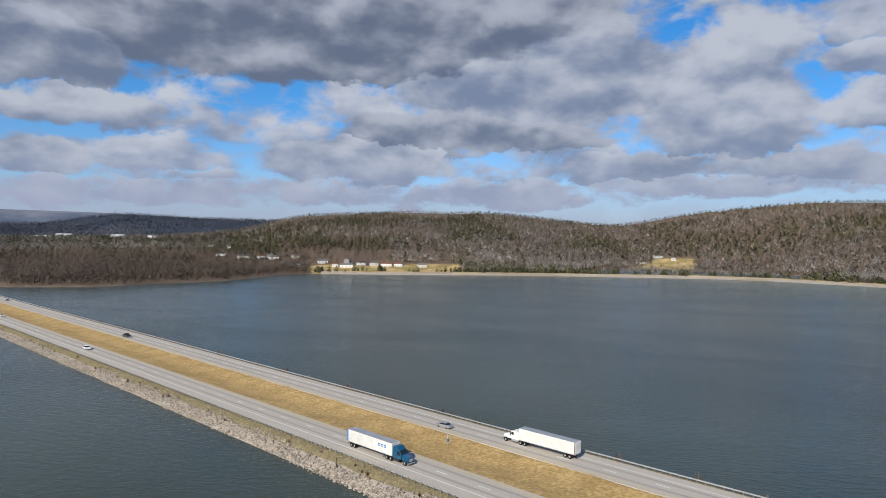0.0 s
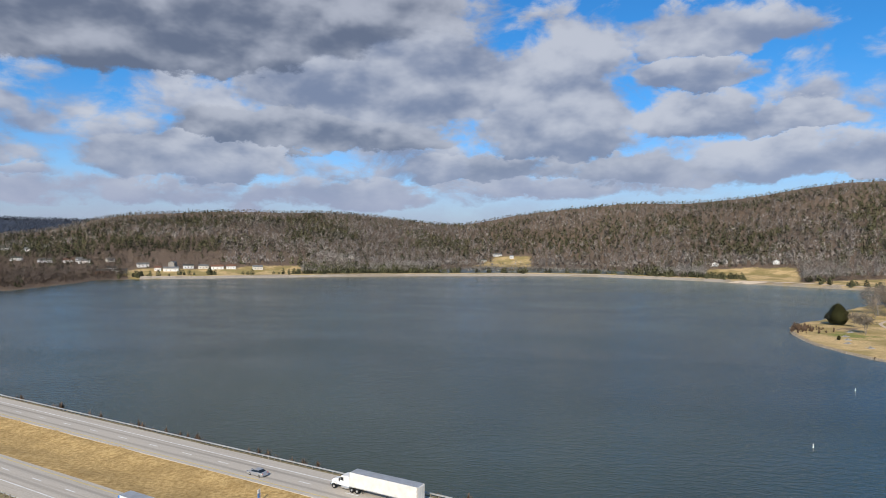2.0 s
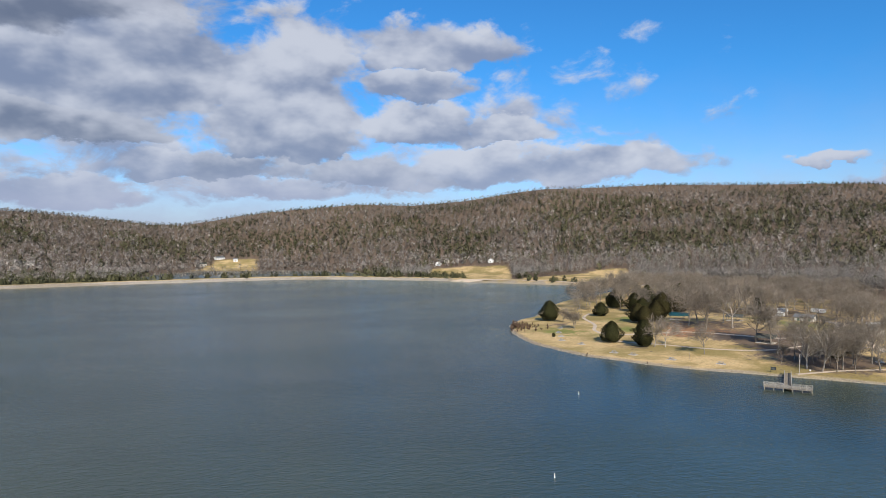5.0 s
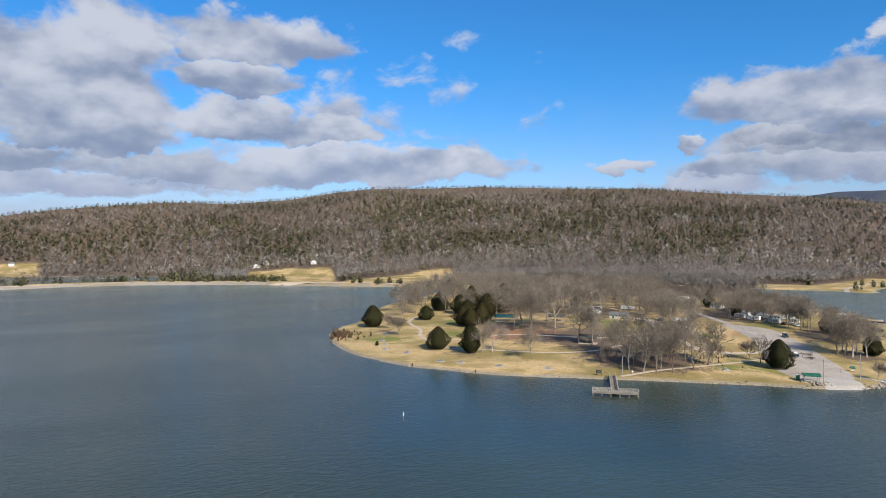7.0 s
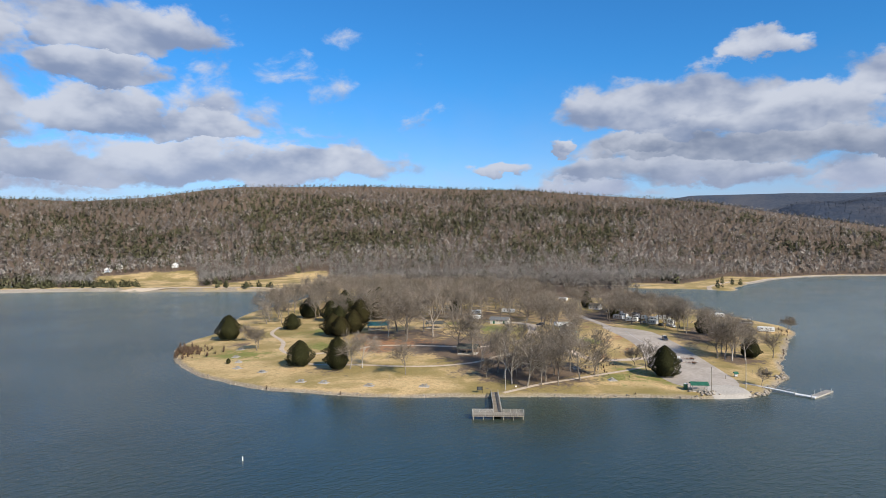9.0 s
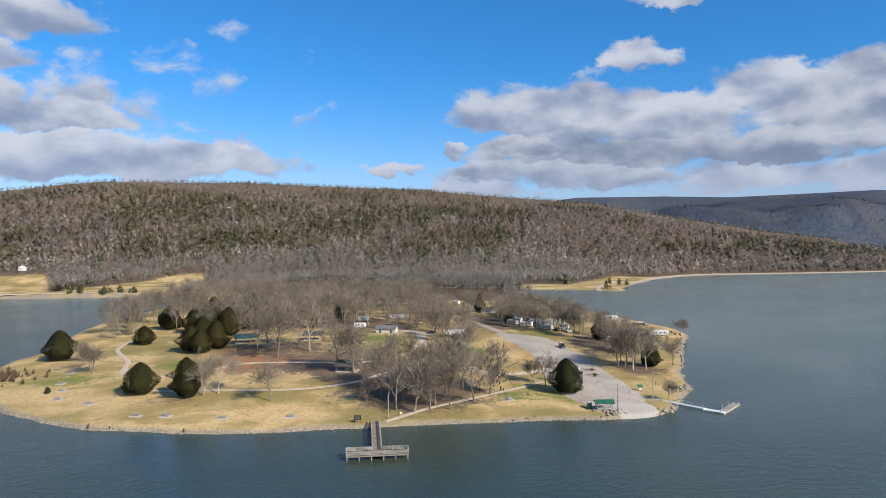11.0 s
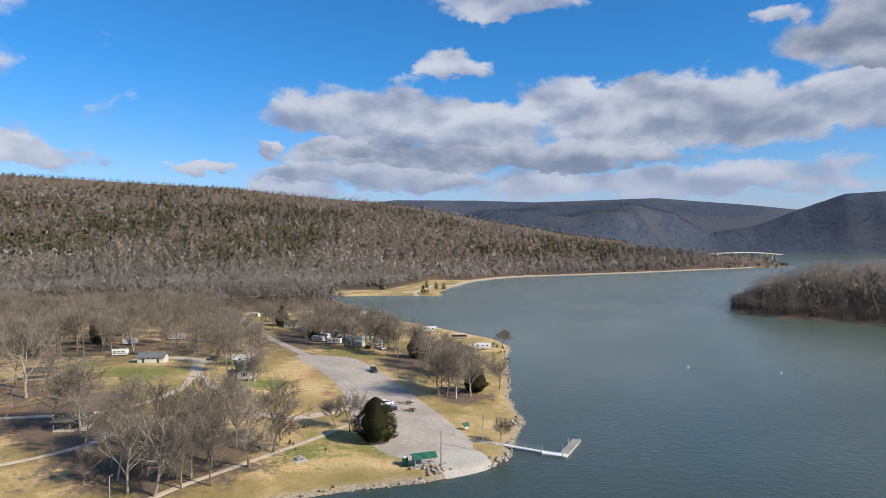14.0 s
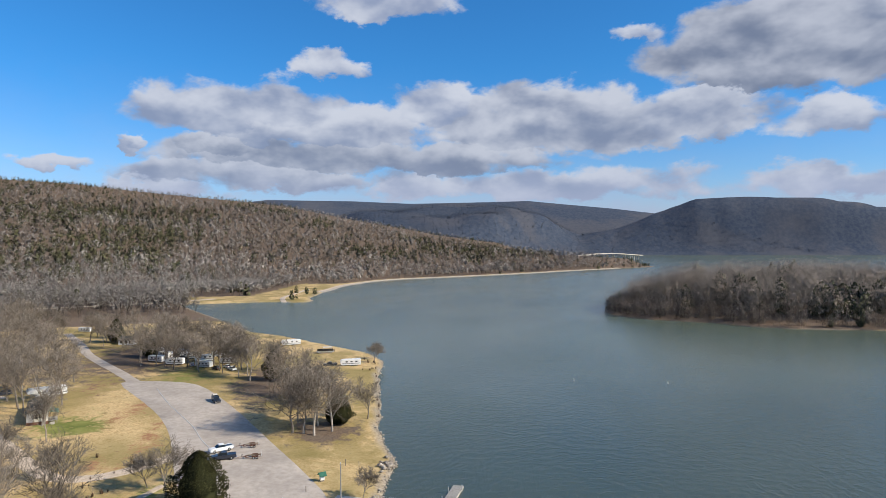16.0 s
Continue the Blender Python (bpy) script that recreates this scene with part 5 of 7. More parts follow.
def build_woods():
    rng = np.random.default_rng(21)
    x, y = scatter(600, 2300, -42, 116, lambda r: 7.4 + 1.8 * float(smooth(940, 1100, r)) + max(r - 1000, 0) * 0.003, rng)
    h, main, isle, pond = land_fields(x, y)
    az, r = polar(x, y)
    crest = np.interp(az, RIDGE[:, 0], RIDGE[:, 1])
    open_land = clearing(x, y, main, pond) + (rng.random(len(x)) - 0.5) * 0.2
    keep = (main > np.where(az < -8, 0.4, 3.0)) & (pond < -4) & (open_land < 0.5) & (r < crest + 70 + 330 * smooth(-6, -12, az)) & (h > 0.6)
    keep &= ~((r < 770) & (az < 67) & (az > 44)) & ~((r < 650) & (az > 44))
    # a thinner village belt
    keep &= ~((az > -16) & (az < -1) & (r < 1150) & (r > 1000) & (rng.random(len(x)) < 0.45))
    x, y, h, main, az, r = (v[keep] for v in (x, y, h, main, az, r))
    # stands of evergreen on the slopes
    stand = fbm(x, y, 130, 40, 4)
    foot = np.interp(az, RIDGE[:, 0], RIDGE[:, 3])
    slope = smooth(0.05, 0.3, (r - foot) / 700)
    chance = np.clip((stand - 0.44) * 6.0, 0, 1) * (0.03 + 0.62 * slope) + 0.10 * slope
    chance = np.where((az > 26) & (az < 35) & (r < 1060) & (r > 850), 0.6 * (stand > 0.40), chance)
    chance = np.where((az < 13) & (az > -7) & (r > 900) & (r < 1010), 0.5 * (stand > 0.42), chance)
    green = rng.random(len(x)) < chance
    tall = np.where(r < 1000, rng.uniform(11, 17, len(x)), 9 + 8.5 * rng.random(len(x)) ** 1.3)
    kinds = rng.choice([0.12, 0.45, 0.62, 0.95], len(x), p=[0.28, 0.3, 0.27, 0.15])
    tint = np.clip(kinds + rng.normal(0, 0.10, len(x)) + 0.7 * (fbm(x, y, 60, 51, 3) - 0.5) + 0.38 * smooth(1180, 1000, r) - 0.75 * smooth(-8, -14, az) * smooth(1300, 1100, r), 0, 1)
    tall = tall * (1 - 0.4 * smooth(-170, -20, r - np.interp(az, RIDGE[:, 0], RIDGE[:, 1])))
    tint = np.clip(tint - 0.35 * smooth(830, 760, r), 0, 1)
    near = r < 1020
    thicket = ~green & (az < -8.5) & (r < 1300)
    ob = bare_woods("bare_woods", x[thicket], y[thicket], h[thicket], tall[thicket], tint[thicket] + 0.4, "dense brown leafless thicket on the far shore", 8, 56, 15, 0.5, 0.06)
    ob.data.materials[0] = WOODS_BROWN
    green |= thicket
    for sel, s1, s2, what in ((near & ~green, 14, 64, "leafless grey-brown woods along the far shore"), (~near & ~green, 5, 32, "leafless grey woods covering the hillside")):
        bare_woods("bare_woods", x[sel], y[sel], h[sel], tall[sel], tint[sel], what, s1, s2, 5, 0.50 if s2 == 64 else 1.0)
    green &= ~thicket
    for sel, s1, what in ((near & green, 34, "dark evergreens along the far shore"), (~near & green, 26, "dark evergreens scattered over the hillside")):
        green_woods("evergreen_woods", x[sel], y[sel], h[sel], tall[sel] * 0.82, tint[sel], what, s1, 6, 0.40)
    # the wooded island
    x, y = rng.uniform(540, 900, 9000), rng.uniform(-520, -105, 9000)
    h, main, isle, pond = land_fields(x, y)
    depth_in = np.hypot(x - 450, y + 20)
    keep = (isle > 0.8) & (rng.random(len(x)) < np.where(depth_in < 330, 0.5, 0.14) + 0.35 * (isle < 10) * (depth_in < 400))
    x, y, h, isle = x[keep], y[keep], h[keep], isle[keep]
    green = rng.random(len(x)) < np.where((isle > 30) & (isle < 70) & (x < 760) & (y < -190), 0.085, 0.012)
    tall = rng.uniform(0.75, 1.12, len(x)) * (10 + 17 * smooth(2, 30, isle))
    tint = np.clip(rng.normal(0.55, 0.13, len(x)), 0, 1)
    ob = bare_woods("bare_woods", x[~green], y[~green], h[~green], tall[~green], np.clip(tint[~green] * 1.25 + 0.15, 0, 1), "tall leafless brown-grey woods on the island", 26, 150, 8, 0.21, 0.15)
    ob.data.materials[0] = WOODS_ISLE
    edge = isle < 16
    ob = bare_woods("bare_woods", x[edge] + 1.5, y[edge] + 1.5, h[edge], rng.uniform(5, 12, edge.sum()), rng.random(edge.sum()) * 0.5, "brown leafless thicket at the island shore", 8, 50, 18, 0.45, 0.03)
    ob.data.materials[0] = WOODS_BROWN
    green_woods("evergreen_woods", x[green], y[green], h[green], np.where(isle[green] < 8, 8, tall[green] * 0.95), tint[green], "dark pines and cedars among the island woods", 170, 9, 0.30)
    # the far ranges
    x, y = scatter(2000, 3560, -40, 150, lambda r: 15.0, rng)
    h, main, isle, pond = land_fields(x, y)
    az, r = polar(x, y)
    # Western hill: dark evergreen clumps stand in for a cloud's shade
    dark = (main > 20) & (az < -9) & (r < 2700)
    ob = green_woods("evergreen_woods", x[dark], y[dark], h[dark], rng.uniform(10, 16, dark.sum()), rng.uniform(0, 0.7, dark.sum()), "wooded hill beyond the warehouses, coloured dark for cloud shade", 11, 12, 0.95)
    ob.data.materials[0] = WOODS_HAZED
    keep = (main > 20) & (az > 83) & (r > 2250) & (r < 3330) & (h > 10)
    x, y, h = x[keep], y[keep], h[keep]
    tint = np.clip(rng.normal(0.35, 0.2, len(x)), 0, 1)
    # Blue-grey here is painted haze over bare woods
    ob = bare_woods("bare_woods", x, y, h, rng.uniform(10, 16, len(x)), tint, "leafless woods on the distant ranges, tinted blue-grey for haze", 1, 7, 10, 1.5)
    ob.data.materials[0] = WOODS_HAZED


build_woods()


def shrubs(name, places, label, seed, size=(0.8, 2.2)):
    rng = np.random.default_rng(seed)
    p = np.asarray(places, float)
    n, m = len(p), 46
    h = rng.uniform(*size, n)
    a, u = rng.random((n, m)) * 6.283, rng.random((n, m))
    tip = np.stack([0.55 * np.cos(a) * u, 0.55 * np.sin(a) * u, 1 - 0.45 * u], -1) * h[:, None, None] * (0.7 + 0.4 * rng.random((n, m, 1)))
    side = np.stack([-np.sin(a), np.cos(a), 0 * a], -1) * 0.035 * h[:, None, None]
    tri = np.stack([tip * 0.12 - side, tip * 0.12 + side, tip], 2) + p[:, None, None, :]
    v = tri.reshape(-1, 3)
    return tagged(big_mesh(name, v, np.arange(len(v)).reshape(-1, 3), SHRUB), label, "shrubs", kind="stuff")


def scrub():
    rng = np.random.default_rng(61)
    a = radians(-44.84)
    to_world = lambda q: np.column_stack([q[:, 0] * math.cos(a) - q[:, 1] * math.sin(a), q[:, 0] * math.sin(a) + q[:, 1] * math.cos(a), q[:, 2]])
    q = np.column_stack([-40 - 480 * rng.random(150), rng.uniform(139.2, 142.5, 150), np.full(150, 0.7)])
    shrubs("causeway_scrub", to_world(q), "leafless scrub on the causeway side", 3, (0.8, 3.4))
    q = np.column_stack([-60 - 400 * rng.random(110), rng.uniform(90.5, 94.5, 110), np.full(110, 1.5)])
    shrubs("verge_scrub", to_world(q), "low dry brush among the rubble", 4, (0.6, 1.8))
    line = curve_through(PENINSULA[4:26], closed=False, steps=20)
    p = line[rng.integers(0, len(line), 60)] + rng.normal(0, 0.8, (60, 2))
    tip = np.array((315, 350)) + rng.normal(0, 1, (190, 2)) * (6, 7)
    east = np.array((505, 86)) + rng.normal(0, 1, (30, 2)) * (14, 3)
    low = np.array((352, 158)) + rng.normal(0, 1, (26, 2)) * (8, 3)
    tip = np.column_stack([tip, land_fields(tip[:, 0], tip[:, 1])[0]])
    shrubs("point_scrub", tip[tip[:, 2] > 0.1], "dense reddish-brown leafless scrub on the point", 6, (1.0, 3.6))
    p = np.concatenate([p[(p[:, 1] > 122) | (p[:, 0] > 380)], east, low])
    z = land_fields(p[:, 0], p[:, 1])[0]
    p, z = p[z > 0.1], z[z > 0.1]
    shrubs("shore_scrub", np.column_stack([p, z]), "reddish-brown leafless scrub at the water's edge", 5, (0.5, 2.0))


scrub()


# ---- vehicles: x ahead, base on the ground ----
def wheel(parent, x, y, r, w, twin=False):
    hub = thing("wheel", "", "", 0, 0, 0)
    hub.parent = parent
    hub.matrix_local = pose(x, y, r)
    bm = bmesh.new()
    for off in ((-w * 0.55, w * 0.55) if twin else (0,)):
        bmesh.ops.create_cone(bm, cap_ends=True, segments=18, radius1=r, radius2=r, depth=w, matrix=pose(0, off, 0, 90))
    bmesh.ops.bevel(bm, geom=[e for e in bm.edges if len(e.link_faces) == 2 and any(len(f.verts) > 4 for f in e.link_faces)], offset=w * 0.15, segments=1, affect="EDGES")
    tyre = part("tyre", bm, RUBBER, hub)
    side = 1 if y > 0 else -1
    part("rim", tubes(((0, side * w * (0.35 if not twin else 0.9), 0), (0, side * w * (0.53 if not twin else 1.08), 0), r * 0.6, r * 0.42), sides=14), ALU, hub, "bright metal rim")
    return hub


def car_thing(kind, paint, label, x, y, z, turn, category="car"):
    ob = thing(kind, label, category, x, y, z, turn)
    if kind == "sedan":
        L, W, H, wb, r = 4.7, 1.8, 1.45, 2.75, 0.33
        body = [(-2.3, 0.35), (-2.35, 0.75), (-2.2, 0.98), (-1.45, 1.02), (1.0, 0.95), (2.1, 0.78), (2.33, 0.6), (2.3, 0.3), (1.75, 0.22), (-1.8, 0.22)]
        cabin = [(-1.75, 1.0), (-1.0, 1.40), (-0.3, 1.47), (0.4, 1.42), (1.3, 0.95)]
        roof = [(-1.05, 1.385), (-0.9, 1.455), (-0.3, 1.49), (0.35, 1.455), (0.5, 1.375)]
    elif kind == "suv":
        L, W, H, wb, r = 4.7, 1.9, 1.75, 2.75, 0.37
        body = [(-2.3, 0.4), (-2.35, 0.9), (-2.25, 1.12), (1.0, 1.08), (2.15, 0.95), (2.33, 0.75), (2.3, 0.36), (1.75, 0.28), (-1.8, 0.28)]
        cabin = [(-2.2, 1.1), (-1.95, 1.66), (-0.6, 1.74), (0.4, 1.68), (1.2, 1.07)]
        roof = [(-2.0, 1.62), (-1.9, 1.73), (-0.6, 1.79), (0.35, 1.72), (0.55, 1.62)]
    else:
        L, W, H, wb, r = 5.9, 2.0, 1.9, 3.7, 0.41
        body = [(-2.95, 0.5), (-2.98, 1.05), (-2.9, 1.22), (-0.9, 1.22), (0.95, 1.20), (2.5, 1.10), (2.9, 0.95), (2.95, 0.45), (2.3, 0.36), (-2.2, 0.36)]
        cabin = [(-0.95, 1.2), (-0.75, 1.80), (0.0, 1.88), (0.5, 1.84), (1.35, 1.18)]
        roof = [(-0.8, 1.76), (-0.7, 1.86), (0.0, 1.92), (0.45, 1.88), (0.6, 1.78)]
    bm = prism(body, W, inset=(0.7, 1.3, 0.07))
    bmesh.ops.bevel(bm, geom=bm.edges[:], offset=0.05, segments=1, affect="EDGES")
    shell = part("body", bm, paint, ob)
    part("window", prism(cabin, W - 0.2, inset=(1.0, H, 0.16)), GLASS, ob, "dark tinted glass")
    part("roof", prism(roof, W - 0.42), paint, ob)
    if kind == "pickup":
        part("bed_liner", boxes((-2.85, -1.0, -0.82, 0.82, 1.19, 1.235)), BLACK, ob, "dark open cargo bed")
        part("tailgate", boxes((-3.0, -2.92, -0.9, 0.9, 0.7, 1.28), bevel=0.02), paint, ob)
        for s in (-1, 1):
            part("bed_rail", boxes((-2.95, -0.95, s * 0.93 - 0.06, s * 0.93 + 0.06, 1.2, 1.3), bevel=0.02), paint, ob)
    for a in (-1, 1):
        for s in (-1, 1):
            wheel(ob, a * wb / 2, s * (W / 2 - 0.12), r, 0.24)
        x0 = L / 2 * a
        part("bumper", boxes((x0 - 0.12, x0 + 0.06, -W / 2 + 0.08, W / 2 - 0.08, 0.36, 0.58), bevel=0.03), CHROME if kind == "pickup" else paint, ob)
    for s in (-1, 1):
        part("headlight", boxes((L / 2 - 0.12, L / 2 + 0.0, s * 0.68 - 0.18, s * 0.68 + 0.18, 0.66, 0.82), bevel=0.02), CHROME, ob, "clear headlight")
        part("tail_light", boxes((-L / 2 - 0.03, -L / 2 + 0.08, s * 0.78 - 0.09, s * 0.78 + 0.09, 0.75, 1.0), bevel=0.02), RED, ob, "red tail light")
        part("mirror", boxes((0.85, 1.0, s * (W / 2 + 0.08) - 0.09, s * (W / 2 + 0.08) + 0.09, 1.0, 1.14), bevel=0.02), paint, ob)
    return ob


def semi_trailer(m, box_mat, label, blue_edge):
    """x ahead; the king pin at x = 0."""
    ob = thing("semi_trailer", label, "trailer", 0, 0, 0)
    ob.matrix_world = m
    bm = boxes((-15.0, 1.1, -1.28, 1.28, 1.18, 4.08), bevel=0.04)
    body = part("body", bm, box_mat, ob)
    for k in range(13):
        part("panel_seam", boxes((-14.5 + k * 1.22 - 0.02, -14.5 + k * 1.22 + 0.02, -1.292, 1.292, 1.4, 3.95)), box_mat, body)
    part("roof", boxes((-14.96, 1.06, -1.24, 1.24, 4.082, 4.10)), ALU, ob, "pale aluminium roof sheet")
    for s in (-1, 1):
        part("bottom_rail", boxes((-15.0, 1.1, s * 1.29 - 0.02, s * 1.29 + 0.02, 1.16, 1.32)), ALU, ob)
        part("rear_door", boxes((-15.05, -15.005, s * 0.63 - 0.6, s * 0.63 + 0.6, 1.3, 4.0), bevel=0.02), box_mat, ob)
        part("landing_leg", boxes((-2.0, -1.85, s * 0.9 - 0.08, s * 0.9 + 0.08, 0.25, 1.2)), BLACK, ob)
        part("tail_light", boxes((-15.07, -15.0, s * 1.05 - 0.12, s * 1.05 + 0.12, 1.0, 1.14)), RED, ob, "red tail light")
    part("bumper_guard", boxes((-15.0, -14.9, -1.1, 1.1, 0.5, 0.62), (-15.0, -14.92, -0.8, -0.7, 0.6, 1.2), (-15.0, -14.92, 0.7, 0.8, 0.6, 1.2)), BLACK, ob)
    part("frame_rail", boxes((-14.9, 0.9, -0.5, -0.38, 0.95, 1.18), (-14.9, 0.9, 0.38, 0.5, 0.95, 1.18)), BLACK, ob)
    for x in (-12.3, -13.55):
        for s in (-1, 1):
            wheel(ob, x, s * 0.95, 0.52, 0.26, True)
    if blue_edge:
        part("corner_trim", boxes((-15.02, -14.55, -1.297, 1.297, 1.2, 4.06)), SIGN_BLUE, ob, "light blue rear corner band")
        for s in (-1, 1):
            for k in range(3):
                x = -1.2 - 1.05 * k
                y = s * 1.30
                part("emblem_bar", boxes((x - 0.40, x + 0.40, y - 0.01, y + 0.01, 2.62, 2.86), (x - 0.40, x + 0.40, y - 0.01, y + 0.01, 3.02, 3.26)), SIGN_BLUE, ob, "plain blue emblem bars")
    else:
        for x in (-14.9, -13.9, -2.0, 0.9):
            part("corner_post", boxes((x - 0.07, x + 0.07, -1.30, 1.30, 1.2, 4.06)), RUST if x in (-14.9,) else box_mat, ob)
    return ob


def tractor(m, paint, label, long_hood):
    """x ahead; the fifth wheel at x = 0, the front axle at x = 5.2."""
    ob = thing("truck_tractor", label, "truck", 0, 0, 0)
    ob.matrix_world = m
    part("chassis", boxes((-1.6, 6.1, -0.5, -0.36, 0.62, 0.95), (-1.6, 6.1, 0.36, 0.5, 0.62, 0.95), (-1.6, -1.5, -0.5, 0.5, 0.62, 0.95)), BLACK, ob)
    sleeper = [(1.2, 1.0), (1.2, 3.35 if long_hood else 2.9), (1.7, 3.75 if long_hood else 3.05), (2.6, 3.7 if long_hood else 3.05), (3.4, 3.0), (4.05, 2.15), (4.1, 1.0)]
    bm = prism(sleeper, 2.35, inset=(2.2, 3.8, 0.18))
    bmesh.ops.bevel(bm, geom=bm.edges[:], offset=0.07, segments=2, affect="EDGES")
    part("cab", bm, paint, ob)
    bm = prism([(4.0, 0.95), (4.0, 2.12), (5.2, 1.95), (5.95, 1.72), (6.15, 1.3), (6.15, 0.75), (4.9, 0.75)], 1.75, inset=(1.5, 2.2, 0.16))
    bmesh.ops.bevel(bm, geom=bm.edges[:], offset=0.08, segments=2, affect="EDGES")
    part("hood", bm, paint, ob)
    part("windshield", prism([(3.48, 2.92), (3.44, 2.84), (4.03, 2.16), (4.10, 2.2)], 1.9), GLASS, ob, "dark windscreen")
    for s in (-1, 1):
        part("side_window", boxes((2.75, 3.5, s * 1.16 - 0.025, s * 1.16 + 0.025, 2.05, 2.7), bevel=0.02), GLASS, ob)
        part("fender", prism([(4.5, 1.0), (4.62, 1.3), (5.0, 1.46), (5.45, 1.42), (5.8, 1.15), (5.85, 0.8), (5.75, 0.8), (5.6, 1.1), (5.3, 1.2), (4.9, 1.15)], 0.5), paint, ob).matrix_local = pose(0, s * 0.98, 0)
        part("fuel_tank", tubes(((1.3, s * 0.85, 0.72), (3.4, s * 0.85, 0.72), 0.32), sides=14), ALU if not long_hood else BLACK, ob)
        part("mirror", boxes((3.55, 3.7, s * 1.42 - 0.1, s * 1.42 + 0.1, 1.95, 2.6), (3.6, 3.66, s * 1.25 - 0.1, s * 1.25 + 0.1, 2.5, 2.55), bevel=0.02), BLACK, ob)
        part("headlight", boxes((5.95, 6.1, s * 0.78 - 0.15, s * 0.78 + 0.15, 1.02, 1.22), bevel=0.03), CHROME, ob)
        part("exhaust_stack", tubes(((1.05, s * 0.95, 0.9), (1.05, s * 0.95, 3.2), 0.09)), CHROME, ob) if not long_hood else None
        wheel(ob, 5.2, s * 1.02, 0.51, 0.28)
        for x in (-0.65, 0.65):
            wheel(ob, x, s * 0.92, 0.51, 0.26, True)
    part("grille", boxes((6.12, 6.2, -0.5, 0.5, 0.85, 1.6), bevel=0.03), CHROME, ob)
    part("bumper", boxes((6.0, 6.35, -1.15, 1.15, 0.42, 0.78), bevel=0.07), CHROME, ob)
    part("fifth_wheel", boxes((-0.5, 0.5, -0.42, 0.42, 0.98, 1.12), bevel=0.05), BLACK, ob)
    part("deck_plate", boxes((-1.4, 1.1, -0.36, 0.36, 0.86, 0.94)), ALU, ob)
    return ob


def on_road(s, n, facing):
    return HIGHWAY @ pose(-s, n, 2.63, 0, 0, 0 if facing > 0 else 180)


# local x of the front axle is -s; the tractor's origin lies 5.2 m behind it
tractor(on_road(105 + 5.2, 101.7, 1), BLUE_PAINT, "blue long-nose truck tractor with sleeper cab on the highway", True)
semi_trailer(on_road(105 + 5.2, 101.7, 1), TRAILER_WHITE, "white box semi-trailer with light blue rear edge", True)
tractor(on_road(100 - 5.2, 132.2, -1), WHITE, "white day-cab truck tractor on the highway", False)
semi_trailer(on_road(100 - 5.2, 132.2, -1), TRAILER_WHITE, "plain white box semi-trailer with rusty corners", False)
for kind, paint, label, s, n, facing in (("sedan", SILVER, "silver sedan driving on the highway", 119, 128.6, -1), ("suv", WHITE, "white sport utility car on the highway", 311, 102, 1),
                                         ("pickup", BLACK, "black pickup truck on the highway", 336, 128.4, -1), ("sedan", WHITE, "white car far along the highway", 468, 105, 1),
                                         ("sedan", SILVER, "silver car far along the causeway highway", 575, 132.3, -1)):
    m = on_road(s, n, facing)
    ob = car_thing(kind, paint, label, 0, 0, 0, 0, "truck" if kind == "pickup" else "car")
    ob.matrix_world = m

# parked on the ramp lot
car_thing("pickup", WHITE, "white crew-cab pickup parked with a boat trailer", 385.6, 134.2, ground(385.6, 134.2) + 0.13, 118, "truck")
car_thing("pickup", NAVY, "dark blue pickup parked with a boat trailer", 379.4, 132.6, ground(379.4, 132.6) + 0.13, 98, "truck")


def boat_trailer(x, y, turn, label):
    ob = thing("boat_trailer", label, "trailer", x, y, ground(x, y) + 0.12, turn, "boat trailers")
    for s in (-1, 1):
        part("frame_rail", boxes((-2.6, 1.4, s * 0.75 - 0.05, s * 0.75 + 0.05, 0.5, 0.62)), RUST, ob)
        part("bunk", boxes((-2.5, 1.0, s * 0.4 - 0.07, s * 0.4 + 0.07, 0.74, 0.82)), OLD_WOOD, ob)
        part("guide_post", tubes(((-2.4, s * 0.95, 0.5), (-2.4, s * 0.95, 1.3), 0.035)), WHITE, ob)
        part("fender", prism([(-1.75, 0.6), (-1.6, 0.82), (-0.2, 0.82), (-0.05, 0.6), (-0.1, 0.58), (-1.7, 0.58)], 0.26), RUST, ob).matrix_local = pose(0, s * 0.98, 0)
        for wx in (-1.3, -0.5):
            wheel(ob, wx, s * 0.98, 0.32, 0.2)
    part("tongue", boxes((1.3, 3.3, -0.06, 0.06, 0.5, 0.62), (1.2, 1.45, -0.75, 0.75, 0.5, 0.6)), RUST, ob)
    part("winch_post", boxes((2.2, 2.32, -0.06, 0.06, 0.6, 1.25), (2.1, 2.3, -0.12, 0.12, 1.0, 1.15)), BLACK, ob)
    for cx in (-2.3, -1.0, 0.6):
        part("cross_member", boxes((cx - 0.05, cx + 0.05, -0.75, 0.75, 0.52, 0.6)), RUST, ob)
    return ob


boat_trailer(388.6, 127.6, 100, "rusty red twin-axle boat trailer, empty")
boat_trailer(379.6, 126.0, 97, "rusty red twin-axle boat trailer, empty")


def utility_truck():
    ob = car_thing("pickup", BLACK, "dark utility pickup carrying a pale crate", 439, 143.8, ground(439, 143.8) + 0.13, 200, "truck")
    part("crate", boxes((-2.5, -1.1, -0.75, 0.75, 1.24, 2.2), bevel=0.04), CREAM, ob, "pale square crate in the bed")
    part("rack", boxes((-1.0, -0.92, -0.9, 0.9, 1.25, 2.0), (-2.95, -2.88, -0.9, 0.9, 1.25, 1.9)), BLACK, ob)


utility_truck()


